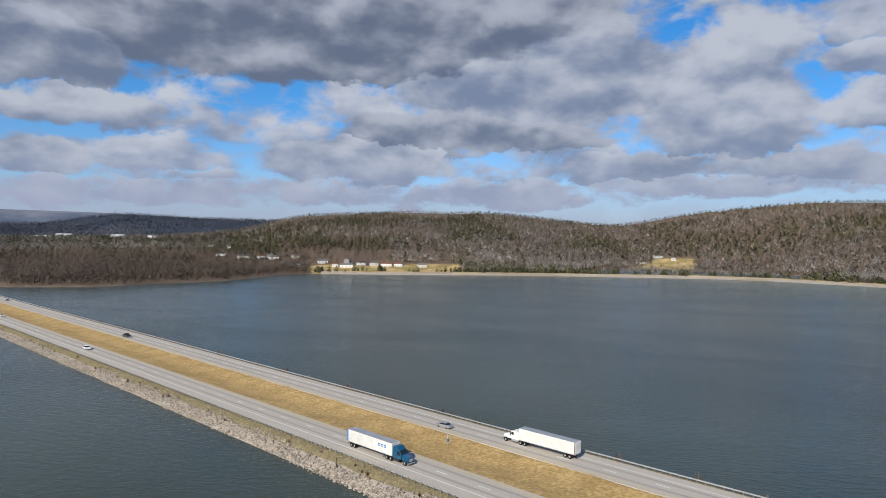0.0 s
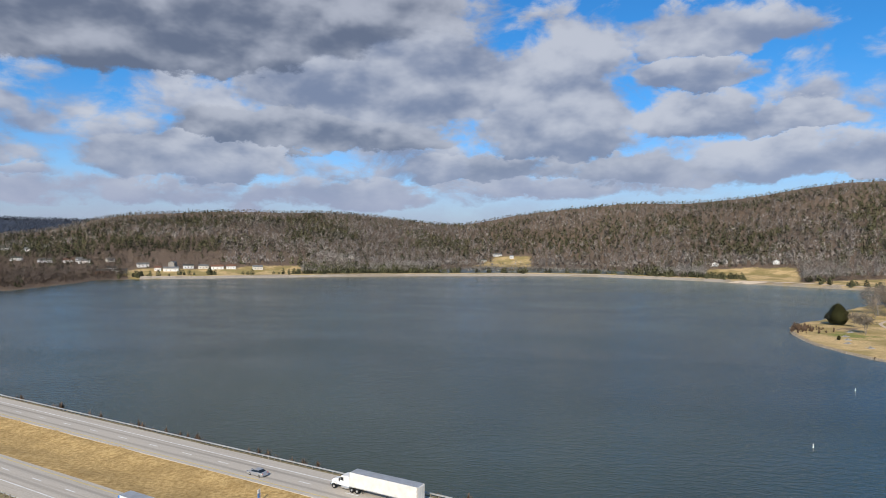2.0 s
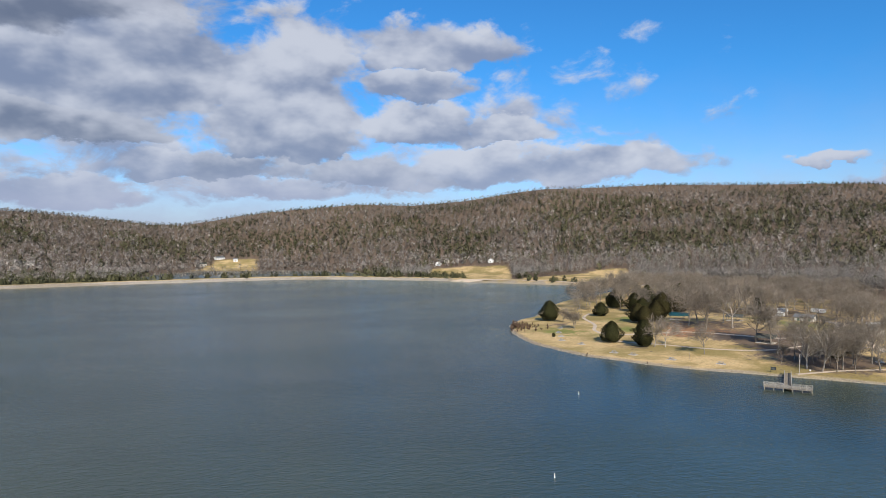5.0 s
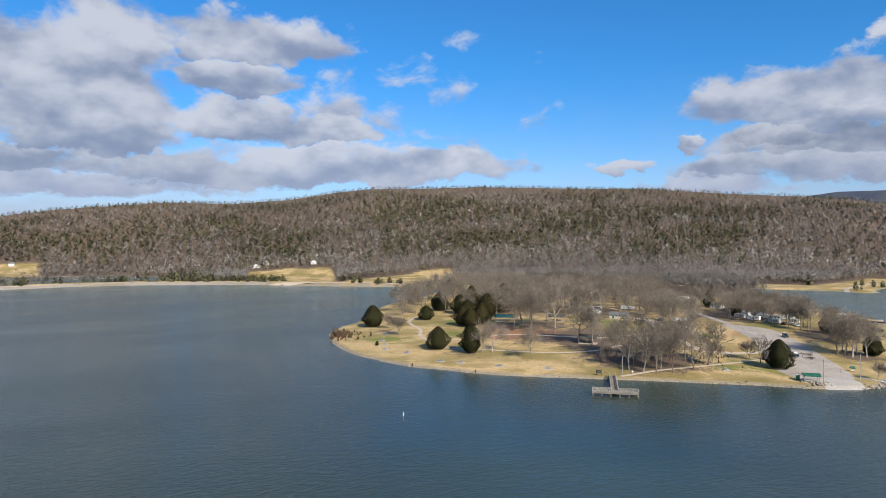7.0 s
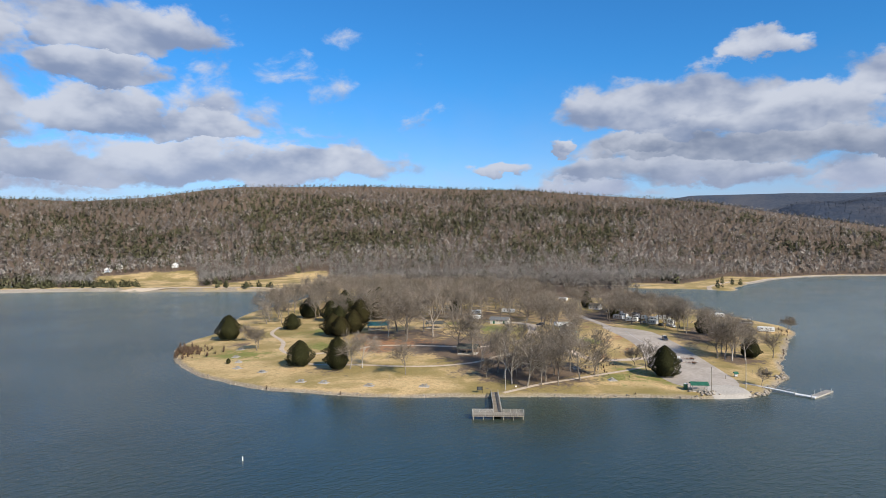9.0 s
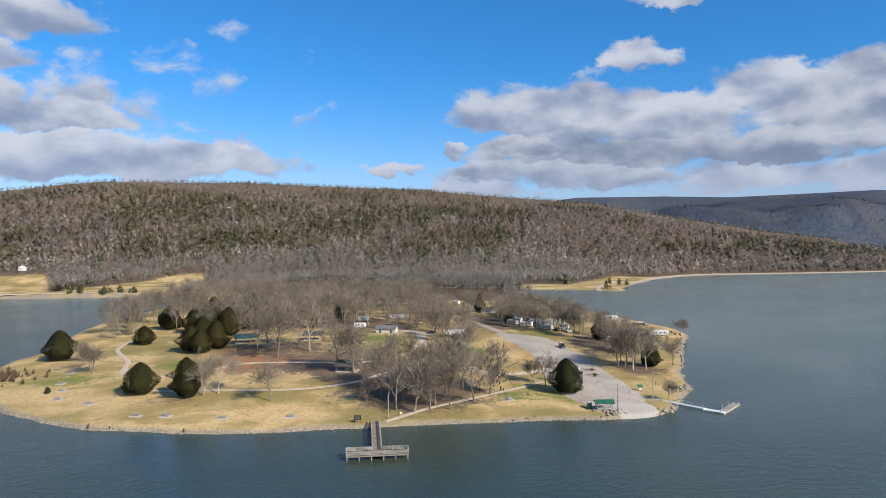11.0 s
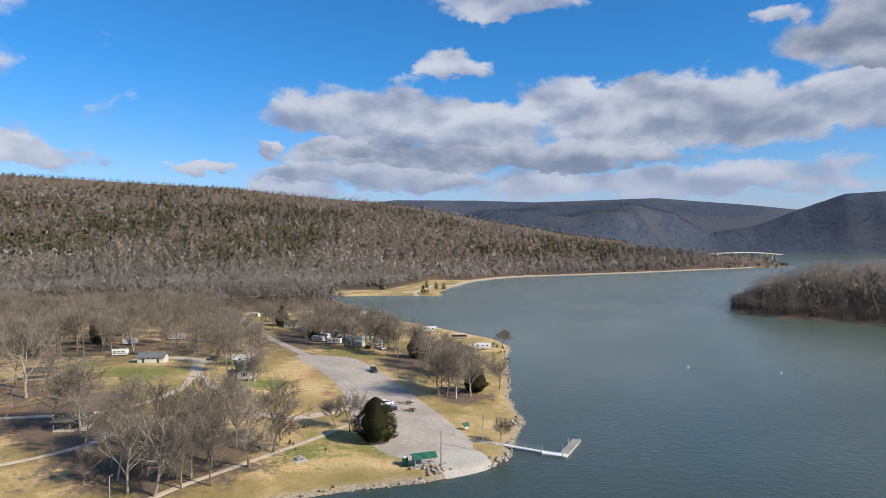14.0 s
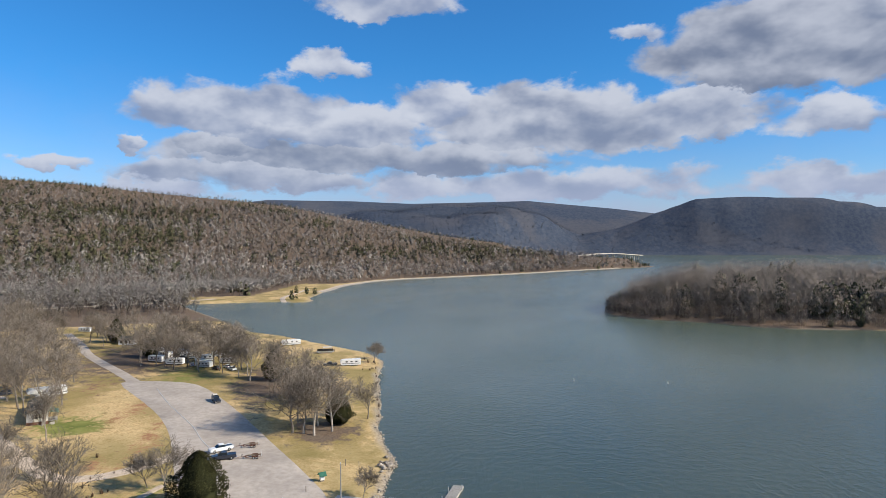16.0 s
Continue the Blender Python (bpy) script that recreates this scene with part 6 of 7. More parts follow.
# ---- the fishing pier: x runs out over the water ----
def fishing_pier():
    ob = thing("fishing_pier", "weathered timber fishing pier with a railed T-shaped head", "pier", 300.6, 183.4, 0, 203.6)
    z = 1.30
    plank = boxes((-0.07, 0.07, -1.2, 1.2, -0.05, 0.0))
    me = bpy.data.meshes.new("plank")
    plank.to_mesh(me)
    plank.free()
    me.materials.append(OLD_WOOD)
    for k in range(170):
        o = new("plank", me)
        o.parent = ob
        o.matrix_local = pose(-0.5 + k * 0.158, random.uniform(-0.02, 0.02), z, 0, 0, random.uniform(-0.3, 0.3))
    long = boxes((-0.07, 0.07, -1.85, 1.85, -0.05, 0.0))
    me = bpy.data.meshes.new("plank")
    long.to_mesh(me)
    long.free()
    me.materials.append(OLD_WOOD)
    for k in range(98):
        o = new("plank", me)
        o.parent = ob
        o.matrix_local = pose(28.25, -7.7 + k * 0.158, z, 0, 0, 90)
    for s in (-1, 1):
        part("joist", boxes((-0.5, 26.5, s * 1.0 - 0.06, s * 1.0 + 0.06, z - 0.32, z - 0.06)), OLD_WOOD, ob)
        part("walkway_rail", boxes((0.2, 26.3, s * 1.18 - 0.07, s * 1.18 + 0.07, z + 1.02, z + 1.08), *[(0.2, 26.3, s * 1.18 - 0.02, s * 1.18 + 0.02, z + h, z + h + 0.14) for h in (0.25, 0.52, 0.8)]), GREY_WOOD, ob)
        for k in range(13):
            part("rail_post", boxes((0.3 + k * 2.15 - 0.05, 0.3 + k * 2.15 + 0.05, s * 1.25 - 0.05, s * 1.25 + 0.05, z - 0.3, z + 1.04)), GREY_WOOD, ob)
        for k in range(5):
            part("pile", tubes(((2.0 + k * 5.2, s * 1.0, -3.5), (2.0 + k * 5.2, s * 1.0, z - 0.1), 0.14)), POLE_WOOD, ob)
    for x0 in (26.5, 28.25, 30.0):
        part("joist", boxes((x0 - 0.06, x0 + 0.06, -7.7, 7.7, z - 0.32, z - 0.06)), OLD_WOOD, ob)
    rail_z = (0.2, 0.48, 0.76)
    part("front_rail", boxes((30.08, 30.2, -7.8, 7.8, z + 1.02, z + 1.08), *[(30.06, 30.1, -7.8, 7.8, z + h, z + h + 0.14) for h in rail_z]), GREY_WOOD, ob)
    for s in (-1, 1):
        part("side_rail", boxes((26.4, 30.1, s * 7.78 - 0.06, s * 7.78 + 0.06, z + 1.02, z + 1.08), *[(26.4, 30.1, s * 7.78 - 0.02, s * 7.78 + 0.02, z + h, z + h + 0.14) for h in rail_z]), GREY_WOOD, ob)
        part("back_rail", boxes((26.34, 26.46, min(s * 1.2, s * 7.8), max(s * 1.2, s * 7.8), z + 1.02, z + 1.08), *[(26.36, 26.4, min(s * 1.2, s * 7.8), max(s * 1.2, s * 7.8), z + h, z + h + 0.14) for h in rail_z]), GREY_WOOD, ob)
    for k in range(9):
        y = -7.7 + k * 1.925
        for x in (26.4, 30.1):
            if x > 27 or abs(y) > 1.3:
                part("rail_post", boxes((x - 0.05, x + 0.05, y - 0.05, y + 0.05, z - 0.3, z + 1.04)), GREY_WOOD, ob)
    for k in range(6):
        for x in (26.8, 30.0):
            part("pile", tubes(((x, -7.5 + k * 3.0, -3.5), (x, -7.5 + k * 3.0, z - 0.1), 0.15)), POLE_WOOD, ob)


fishing_pier()


# ---- the floating dock by the ramp ----
def floating_dock():
    ob = thing("floating_dock", "pale aluminium floating dock with a gangway and L-shaped arm", "dock", 350.0, 98.6, 0, -115)
    g = thing("gangway", "", "", 0, 0, 0)
    g.parent = ob
    g.matrix_local = pose(0, 0, 0)
    part("deck", prism([(-0.6, 1.0), (10.6, 0.62), (10.6, 0.50), (-0.6, 0.86)], 1.5), WHITE, g, "pale metal walkway")
    for s in (-1, 1):
        bm = bmesh.new()
        for z in (0.5, 1.0):
            tube(bm, (0, s * 0.72, 1.0 + z), (10.3, s * 0.72, 0.62 + z), 0.03, sides=6)
        for k in range(7):
            x = k * 1.7
            tube(bm, (x, s * 0.72, 1.0 - 0.037 * x), (x, s * 0.72, 2.0 - 0.037 * x), 0.03, sides=6)
            if k < 6:
                tube(bm, (x, s * 0.72, 1.0 - 0.037 * x), (x + 1.7, s * 0.72, 1.95 - 0.037 * x), 0.02, sides=6)
        part("handrail", bm, ALU, g)
    for x0, x1 in ((10.4, 13.7), (13.75, 17.0)):
        f = part("float", boxes((x0, x1, -1.2, 1.2, -0.25, 0.38), bevel=0.04), CONCRETE, ob)
        part("deck", boxes((x0 + 0.02, x1 - 0.02, -1.18, 1.18, 0.382, 0.45)), WHITE, f, "pale deck boards")
    for k in range(4):
        y0 = 1.25 + k * 3.35
        f = part("float", boxes((14.6, 17.0, y0, y0 + 3.3, -0.25, 0.38), bevel=0.04), CONCRETE, ob)
        part("deck", boxes((14.62, 16.98, y0 + 0.02, y0 + 3.28, 0.382, 0.45)), GREY_WOOD, f, "grey deck boards")
    for x, y in ((10.6, -1.3), (16.0, -1.3), (14.45, 5.0), (14.45, 10.5), (17.1, 12.5)):
        part("guide_pile", tubes(((x, y, -3.0), (x, y, 1.5), 0.11)), ALU, ob, "upright steel guide pile")
    part("abutment", boxes((-2.2, -0.3, -1.1, 1.1, 0.0, 1.0), bevel=0.05), CONCRETE, ob)
    part("walk", boxes((-8.5, -2.2, -0.9, 0.9, 0.55, 1.12)), CONCRETE, ob)


floating_dock()


# ---- small buildings and shore fittings ----
def gable_roof(ob, lx, ly, z, rise, over, material, name="roof"):
    """Ridge along x."""
    x, y = lx / 2 + over, ly / 2 + over
    k = rise / (ly / 2)
    bm = bmesh.new()
    top, t = z + rise, 0.12
    rows = [(-y, z - over * k), (0, top), (y, z - over * k)]
    v = [[bm.verts.new((sx, a, b + d)) for sx in (-x, x)] for d in (0, t) for a, b in rows]
    for i in (0, 1):
        bm.faces.new((v[i][0], v[i + 1][0], v[i + 1][1], v[i][1]))
        bm.faces.new((v[3 + i][0], v[3 + i][1], v[4 + i][1], v[4 + i][0]))
        for e in (0, 1):
            bm.faces.new((v[i][e], v[i + 1][e], v[4 + i][e], v[3 + i][e]))
    for i in (0, 2):
        bm.faces.new((v[i][0], v[i][1], v[3 + i][1], v[3 + i][0]))
    bmesh.ops.recalc_face_normals(bm, faces=bm.faces)
    return part(name, bm, material, ob)


def walls(ob, lx, ly, z0, z1, material, rise=0.0):
    bm = prism([(-ly / 2, z0), (ly / 2, z0), (ly / 2, z1), (0, z1 + rise), (-ly / 2, z1)] if rise else [(-ly / 2, z0), (ly / 2, z0), (ly / 2, z1), (-ly / 2, z1)], lx)
    bmesh.ops.rotate(bm, verts=bm.verts, matrix=Matrix.Rotation(radians(90), 3, "Z"))
    return part("wall", bm, material, ob)


def window_part(ob, x, y, z, w, h, side):
    """side: 'x' on an end wall, 'y' on a long wall."""
    d = 0.05
    spec = (x - d, x + d, y - w / 2, y + w / 2, z, z + h) if side == "x" else (x - w / 2, x + w / 2, y - d, y + d, z, z + h)
    win = part("window", boxes(tuple(v + (-0.07 if k % 2 == 0 else 0.07) * (1 if not ((side == "x" and k < 2) or (side == "y" and 2 <= k < 4)) else 0.3) for k, v in enumerate(spec)), bevel=0.01), WHITE, ob, "white framed window")
    grow = (0.03 if side == "x" else 0, 0.03 if side == "y" else 0)
    part("pane", boxes((spec[0] - grow[0], spec[1] + grow[0], spec[2] - grow[1], spec[3] + grow[1], spec[4], spec[5])), GLASS, win)
    return win


def open_shelter(label, x, y, turn, lx, ly, h, roof, rise, posts, railing=False, category="shelter"):
    ob = thing("picnic_shelter" if not railing else "launch_shelter", label, category, x, y, ground(x, y), turn)
    part("slab", boxes((-lx / 2, lx / 2, -ly / 2, ly / 2, -0.4, 0.12), bevel=0.03), CONCRETE, ob)
    for i in range(posts):
        for s in (-1, 1):
            px = -lx / 2 + 0.2 + i * (lx - 0.4) / (posts - 1)
            part("post", boxes((px - 0.09, px + 0.09, s * (ly / 2 - 0.2) - 0.09, s * (ly / 2 - 0.2) + 0.09, 0.1, h + 0.05)), GREY_WOOD if railing else POLE_WOOD, ob)
    for s in (-1, 1):
        part("beam", boxes((-lx / 2, lx / 2, s * (ly / 2 - 0.2) - 0.08, s * (ly / 2 - 0.2) + 0.08, h - 0.2, h + 0.06)), POLE_WOOD, ob)
    part("gable", boxes((-lx / 2 + 0.02, -lx / 2 + 0.08, -ly / 2 + 0.3, ly / 2 - 0.3, h, h + rise * 0.55), (lx / 2 - 0.08, lx / 2 - 0.02, -ly / 2 + 0.3, ly / 2 - 0.3, h, h + rise * 0.55)), POLE_WOOD, ob)
    gable_roof(ob, lx, ly, h, rise, 0.45, roof)
    if railing:
        for z in (0.35, 0.62, 0.9):
            part("rail", boxes((-lx / 2 + 0.2, lx / 2 - 0.2, -ly / 2 + 0.15, -ly / 2 + 0.22, z, z + 0.16)), GREY_WOOD, ob)
        part("bench", boxes((-lx / 2 + 0.4, lx / 2 - 0.4, -0.2, 0.25, 0.45, 0.52), (-lx / 2 + 0.6, -lx / 2 + 0.7, -0.15, 0.2, 0.1, 0.46), (lx / 2 - 0.7, lx / 2 - 0.6, -0.15, 0.2, 0.1, 0.46)), GREY_WOOD, ob)
    else:
        for i in (-1, 0, 1):
            part("table", boxes((i * lx / 4 - 0.9, i * lx / 4 + 0.9, -0.4, 0.4, 0.72, 0.78), (i * lx / 4 - 0.1, i * lx / 4 + 0.1, -0.7, 0.7, 0.1, 0.72), (i * lx / 4 - 0.9, i * lx / 4 + 0.9, -0.85, -0.6, 0.42, 0.47), (i * lx / 4 - 0.9, i * lx / 4 + 0.9, 0.6, 0.85, 0.42, 0.47)), OLD_WOOD, ob)
    return ob


open_shelter("timber launch shelter with green metal roof and railing", 333.4, 119.6, -70, 5.2, 2.8, 2.5, GREEN_ROOF, 0.7, 2, True)
open_shelter("open picnic pavilion with dark green roof on posts", 356, 217.5, -80, 8.5, 6, 2.7, DARK_ROOF, 1.5, 3)
open_shelter("open picnic pavilion with teal metal roof", 404, 294, -60, 11, 7, 2.6, TEAL_ROOF, 1.6, 4)
open_shelter("open picnic pavilion with dark shingle roof", 412, 262, -75, 9, 6, 2.6, DARK_ROOF, 1.3, 3)


def utility_pole(x, y, h, arms, label, material=POLE_WOOD):
    ob = thing("utility_pole", label, "pole", x, y)
    part("pole", tubes(((0, 0, -0.5), (0, 0, h), 0.16, 0.10), sides=10), material, ob)
    if arms:
        part("crossarm", boxes((-0.9, 0.9, -0.05, 0.05, h - 0.9, h - 0.78)), POLE_WOOD, ob)
        for k in (-0.8, 0.8):
            part("insulator", tubes(((k, 0, h - 0.8), (k, 0, h - 0.6), 0.05, 0.03)), GREY_ROOF, ob)
    part("bracket", tubes(((0, 0, h - 0.4), (0.9, 0, h - 0.15), 0.035), sides=6), ZINC, ob)
    part("lamp_head", boxes((0.8, 1.25, -0.12, 0.12, h - 0.24, h - 0.10), bevel=0.03), ZINC, ob)


utility_pole(330.0, 115.3, 9.4, True, "dark wooden utility pole beside the launch shelter")
utility_pole(343.6, 104.8, 10.4, False, "pale weathered wooden light pole by the ramp", GREY_WOOD)
utility_pole(306.5, 181.5, 7.3, False, "pale weathered light pole near the pier", GREY_WOOD)


def simple_post(x, y, h, label):
    ob = thing("wooden_post", label, "post", x, y)
    part("post", tubes(((0, 0, -0.3), (0, 0, h), 0.09, 0.08)), POLE_WOOD, ob)
    part("cap", tubes(((0, 0, h), (0, 0, h + 0.08), 0.11, 0.06)), POLE_WOOD, ob)


for x, y, h in ((296, 223, 3.6), (374, 140, 1.2), (356, 112, 1.4), (372, 103, 1.6)):
    simple_post(x, y, h, "plain weathered wooden post in the grass")


def notice_board():
    ob = thing("notice_board", "dark framed notice board on two posts", "sign", 299.4, 188.4, None, -65)
    for s in (-1, 1):
        part("post", boxes((s * 0.95 - 0.06, s * 0.95 + 0.06, -0.06, 0.06, -0.3, 2.3)), BLACK, ob)
    part("panel", boxes((-0.9, 0.9, -0.04, 0.04, 0.9, 2.2), bevel=0.01), BLACK, ob)
    part("sheet", boxes((-0.7, 0.7, -0.05, 0.05, 1.1, 2.0)), DARK_ROOF, ob, "faded unreadable notice sheet")
    small = thing("small_sign", "small white sign on a post", "sign", 309.5, 178.6, None, -65)
    part("post", boxes((-0.04, 0.04, -0.04, 0.04, -0.2, 1.2)), GREY_WOOD, small)
    part("panel", boxes((-0.3, 0.3, -0.06, -0.042, 0.7, 1.25)), WHITE, small)


notice_board()


def info_box():
    ob = thing("fee_box", "white fee box under a small green roof", "kiosk", 362.4, 108.6, None, -70)
    part("cabinet", boxes((-0.5, 0.5, -0.35, 0.35, 0.3, 1.5), bevel=0.03), WHITE, ob)
    part("stand", boxes((-0.4, 0.4, -0.25, 0.25, -0.2, 0.3)), OLD_WOOD, ob)
    part("slot", boxes((-0.2, 0.2, -0.37, -0.345, 1.0, 1.1)), BLACK, ob)
    gable_roof(ob, 1.2, 1.2, 1.5, 0.5, 0.25, GREEN_ROOF)


info_box()


def toilet_cabin():
    ob = thing("portable_toilet", "dark green portable toilet with a white roof", "toilet", 333.4, 124.0, None, -70)
    part("cabin", boxes((-0.58, 0.58, -0.58, 0.58, 0.05, 2.0), bevel=0.04), BIN_GREEN, ob)
    part("door", boxes((-0.42, 0.42, -0.61, -0.575, 0.15, 1.9), bevel=0.015), BIN_GREEN, ob)
    part("roof", boxes((-0.62, 0.62, -0.62, 0.62, 2.0, 2.12), (-0.4, 0.4, -0.4, 0.4, 2.12, 2.22), bevel=0.04), WHITE, ob)
    part("vent_pipe", tubes(((0.4, 0.4, 2.0), (0.4, 0.4, 2.5), 0.05)), BLACK, ob)
    part("skid", boxes((-0.6, -0.45, -0.6, 0.6, -0.1, 0.05), (0.45, 0.6, -0.6, 0.6, -0.1, 0.05)), GREY_WOOD, ob)


toilet_cabin()


def picnic_table(x, y, turn):
    ob = thing("picnic_table", "weathered pale picnic table on a concrete pad", "table", x, y, None, turn, "picnic tables")
    part("pad", boxes((-1.9, 1.9, -1.6, 1.6, -0.3, 0.07), bevel=0.02), CONCRETE, ob)
    for k in range(4):
        part("tabletop_plank", boxes((-1.1, 1.1, -0.40 + k * 0.205, -0.215 + k * 0.205, 0.80, 0.85)), GREY_WOOD, ob)
    for s in (-1, 1):
        part("bench", boxes((-1.1, 1.1, s * 0.78 - 0.14, s * 0.78 + 0.14, 0.50, 0.55)), GREY_WOOD, ob)
        part("frame", boxes((s * 0.8 - 0.04, s * 0.8 + 0.04, -0.35, 0.35, 0.72, 0.80), (s * 0.8 - 0.04, s * 0.8 + 0.04, -0.85, 0.85, 0.42, 0.50), (s * 0.8 - 0.04, s * 0.8 + 0.04, -0.45, -0.37, 0.06, 0.75), (s * 0.8 - 0.04, s * 0.8 + 0.04, 0.37, 0.45, 0.06, 0.75)), ZINC, ob)
    return ob


TABLE = picnic_table(315, 315, 20)
for x, y, turn in ((296, 296, 70), (306, 305, 40), (294, 281, 75), (287, 256, 100), (289, 247, 95), (292, 229, 100), (299, 210, 110), (331, 327, 10), (349, 167, 30), (336, 150, 30), (360, 200, 60)):
    copy_thing(TABLE, pose(x, y, ground(x, y), 0, 0, turn))


def washhouse():
    ob = thing("washhouse", "white block washhouse with grey shingle gable roof", "building", 446, 236.5, ground(446, 236.5) - 0.1, -86)
    walls(ob, 10.5, 5.5, -0.3, 2.7, CREAM, 1.3)
    gable_roof(ob, 10.5, 5.5, 2.72, 1.35, 0.6, GREY_ROOF)
    for x in (-3, 3):
        part("door", boxes((x - 0.5, x + 0.5, -2.82, -2.72, 0.0, 2.05), bevel=0.02), BIN_GREEN, ob)
    for x in (-1, 1):
        window_part(ob, x, -2.75, 1.8, 0.9, 0.5, "y")


washhouse()


def mobile_home():
    ob = thing("mobile_home", "cream mobile home with brown skirting and green porch roof", "house", 420, 190.5, ground(411, 187) - 0.1, 20)
    walls(ob, 18, 5.2, 1.0, 3.4, CREAM, 1.1)
    part("skirting", boxes((-9.02, 9.02, -2.62, 2.62, -1.0, 1.0)), BRICK, ob, "brown skirting")
    gable_roof(ob, 18, 5.2, 3.42, 1.15, 0.35, DARK_ROOF)
    w = window_part(ob, -9.0, 0.2, 1.9, 0.9, 1.2, "x")
    for s in (-1, 1):
        part("shutter", boxes((-9.06, -9.0, 0.2 + s * 0.75 - 0.15, 0.2 + s * 0.75 + 0.15, 1.85, 3.15)), BLACK, ob)
    for x in (-6, -2, 3, 7):
        window_part(ob, x, -2.6, 1.9, 1.0, 1.1, "y")
    porch = part("porch", boxes((-8.6, -4.0, -4.9, -2.65, 0.75, 0.95), *[(x - 0.07, x + 0.07, -4.85, -4.7, -0.6, 3.1) for x in (-8.5, -6.3, -4.1)]), GREY_WOOD, ob, "timber porch")
    part("porch_rail", boxes((-8.6, -4.0, -4.85, -4.78, 1.5, 1.85), (-8.6, -8.52, -4.85, -2.7, 1.5, 1.85)), GREY_WOOD, porch)
    bm = prism([(-5.2, 2.98), (-2.5, 3.6), (-2.5, 3.72), (-5.2, 3.1)], 5.4)
    bmesh.ops.rotate(bm, verts=bm.verts, matrix=Matrix.Rotation(radians(90), 3, "Z"))
    bmesh.ops.scale(bm, verts=bm.verts, vec=(-1, 1, 1))
    bmesh.ops.recalc_face_normals(bm, faces=bm.faces)
    part("porch_roof", bm, GREEN_ROOF, ob, "green metal porch roof").matrix_local = pose(-6.3, 0, 0)
    part("step", boxes((-9.6, -8.7, -4.2, -3.2, -0.5, 0.5)), CONCRETE, ob)


mobile_home()


def camper(x, y, turn, L, label, fifth=False, stripe=True, group="campers"):
    ob = thing("camper_trailer", label, "camper", x, y, None, turn, group)
    out = [(-L / 2, 0.55), (-L / 2, 2.9), (-L / 2 + 0.2, 3.05), (L / 2 - 0.6, 3.05), (L / 2 - 0.05, 2.5), (L / 2, 1.3), (L / 2 - 0.5, 0.55)]
    if fifth:
        out = [(-L / 2, 0.6), (-L / 2, 3.2), (-L / 2 + 0.2, 3.4), (L / 2 - 0.5, 3.5), (L / 2, 3.0), (L / 2 - 0.1, 1.75), (L / 2 - 2.2, 1.7), (L / 2 - 2.5, 0.6)]
    bm = prism(out, 2.45)
    bmesh.ops.bevel(bm, geom=bm.edges[:], offset=0.07, segments=1, affect="EDGES")
    part("body", bm, WHITE, ob)
    for s in (-1, 1):
        for k in range(3):
            wx = -L / 2 + L * (0.22 + 0.24 * k)
            part("window", boxes((wx - 0.45, wx + 0.45, s * 1.235 - 0.02, s * 1.235 + 0.02, 1.75, 2.35), bevel=0.01), GLASS, ob)
        if stripe:
            part("stripe", boxes((-L / 2 + 0.1, L / 2 - 0.8, s * 1.23 - 0.012, s * 1.23 + 0.012, 1.15, 1.4)), GREY_ROOF, ob, "grey side stripe")
        for wx in (-0.9, -0.05):
            wheel(ob, wx - 0.4, s * 1.08, 0.36, 0.22)
    part("door", boxes((L * 0.28, L * 0.28 + 0.7, -1.27, -1.22, 0.75, 2.6), bevel=0.02), CREAM, ob)
    part("roof_unit", boxes((-0.5, 0.5, -0.4, 0.4, 3.03 + 0.3 * fifth, 3.3 + 0.35 * fifth), bevel=0.06), CREAM, ob)
    part("hitch", boxes((L / 2 - 0.6, L / 2 + 1.0, -0.06, 0.06, 0.48, 0.6), (L / 2 + 0.85, L / 2 + 0.97, -0.05, 0.05, -0.05, 0.6)), BLACK, ob)
    return ob


camper(448, 199, 120, 11.5, "long white fifth-wheel camper behind the mobile home", True)
for x, y, turn, L, label in ((470, 262.5, -80, 7.0, "white camper trailer parked under bare trees"), (517, 281, -60, 7.0, "white camper trailer at a wooded pitch"), (535, 264, -85, 9.5, "long white camper trailer at a wooded pitch"),
                             (528, 184, 60, 8, "white camper trailer in the campground"), (519, 174, 75, 8, "white camper trailer in the campground"), (527, 163, 100, 8.5, "white camper trailer in the campground"),
                             (509, 160, 60, 7.5, "white camper trailer in the campground"), (540, 183, 50, 7.5, "white camper trailer in the campground"), (547, 176, 40, 8, "white camper trailer in the campground"),
                             (553, 190, 65, 8, "white camper trailer in the campground"), (535, 171, 80, 8.5, "white camper trailer in the campground"), (538, 157, 110, 9, "white camper trailer in the campground"),
                             (517, 151, 70, 7, "white camper trailer in the campground"), (563, 196, 55, 7.5, "white camper trailer in the campground"),
                             (567, 126, 100, 10, "white camper trailer on the grassy east shore"), (502.5, 97, 92, 9, "pale camper trailer near the east shore"), (646, 254, 70, 8, "white camper trailer by the entrance lane")):
    camper(x, y, turn, L, label)
for kind, paint, x, y, turn, label in (("suv", BLACK, 503, 154, 40, "dark car parked in the campground"), ("pickup", WHITE, 500, 147, 30, "white pickup parked in the campground"), ("sedan", SILVER, 514, 166, 20, "silver car parked in the campground"),
                                       ("pickup", NAVY, 534, 174, 70, "dark pickup parked in the campground"), ("suv", NAVY, 452, 214, 100, "dark car parked by the gravel lane"), ("pickup", BLACK, 503, 106, 90, "dark pickup hitched near the east shore"), ("sedan", WHITE, 507, 150, 30, "white car parked in the campground")):
    car_thing(kind, paint, label, x, y, None, turn, "truck" if kind == "pickup" else "car")


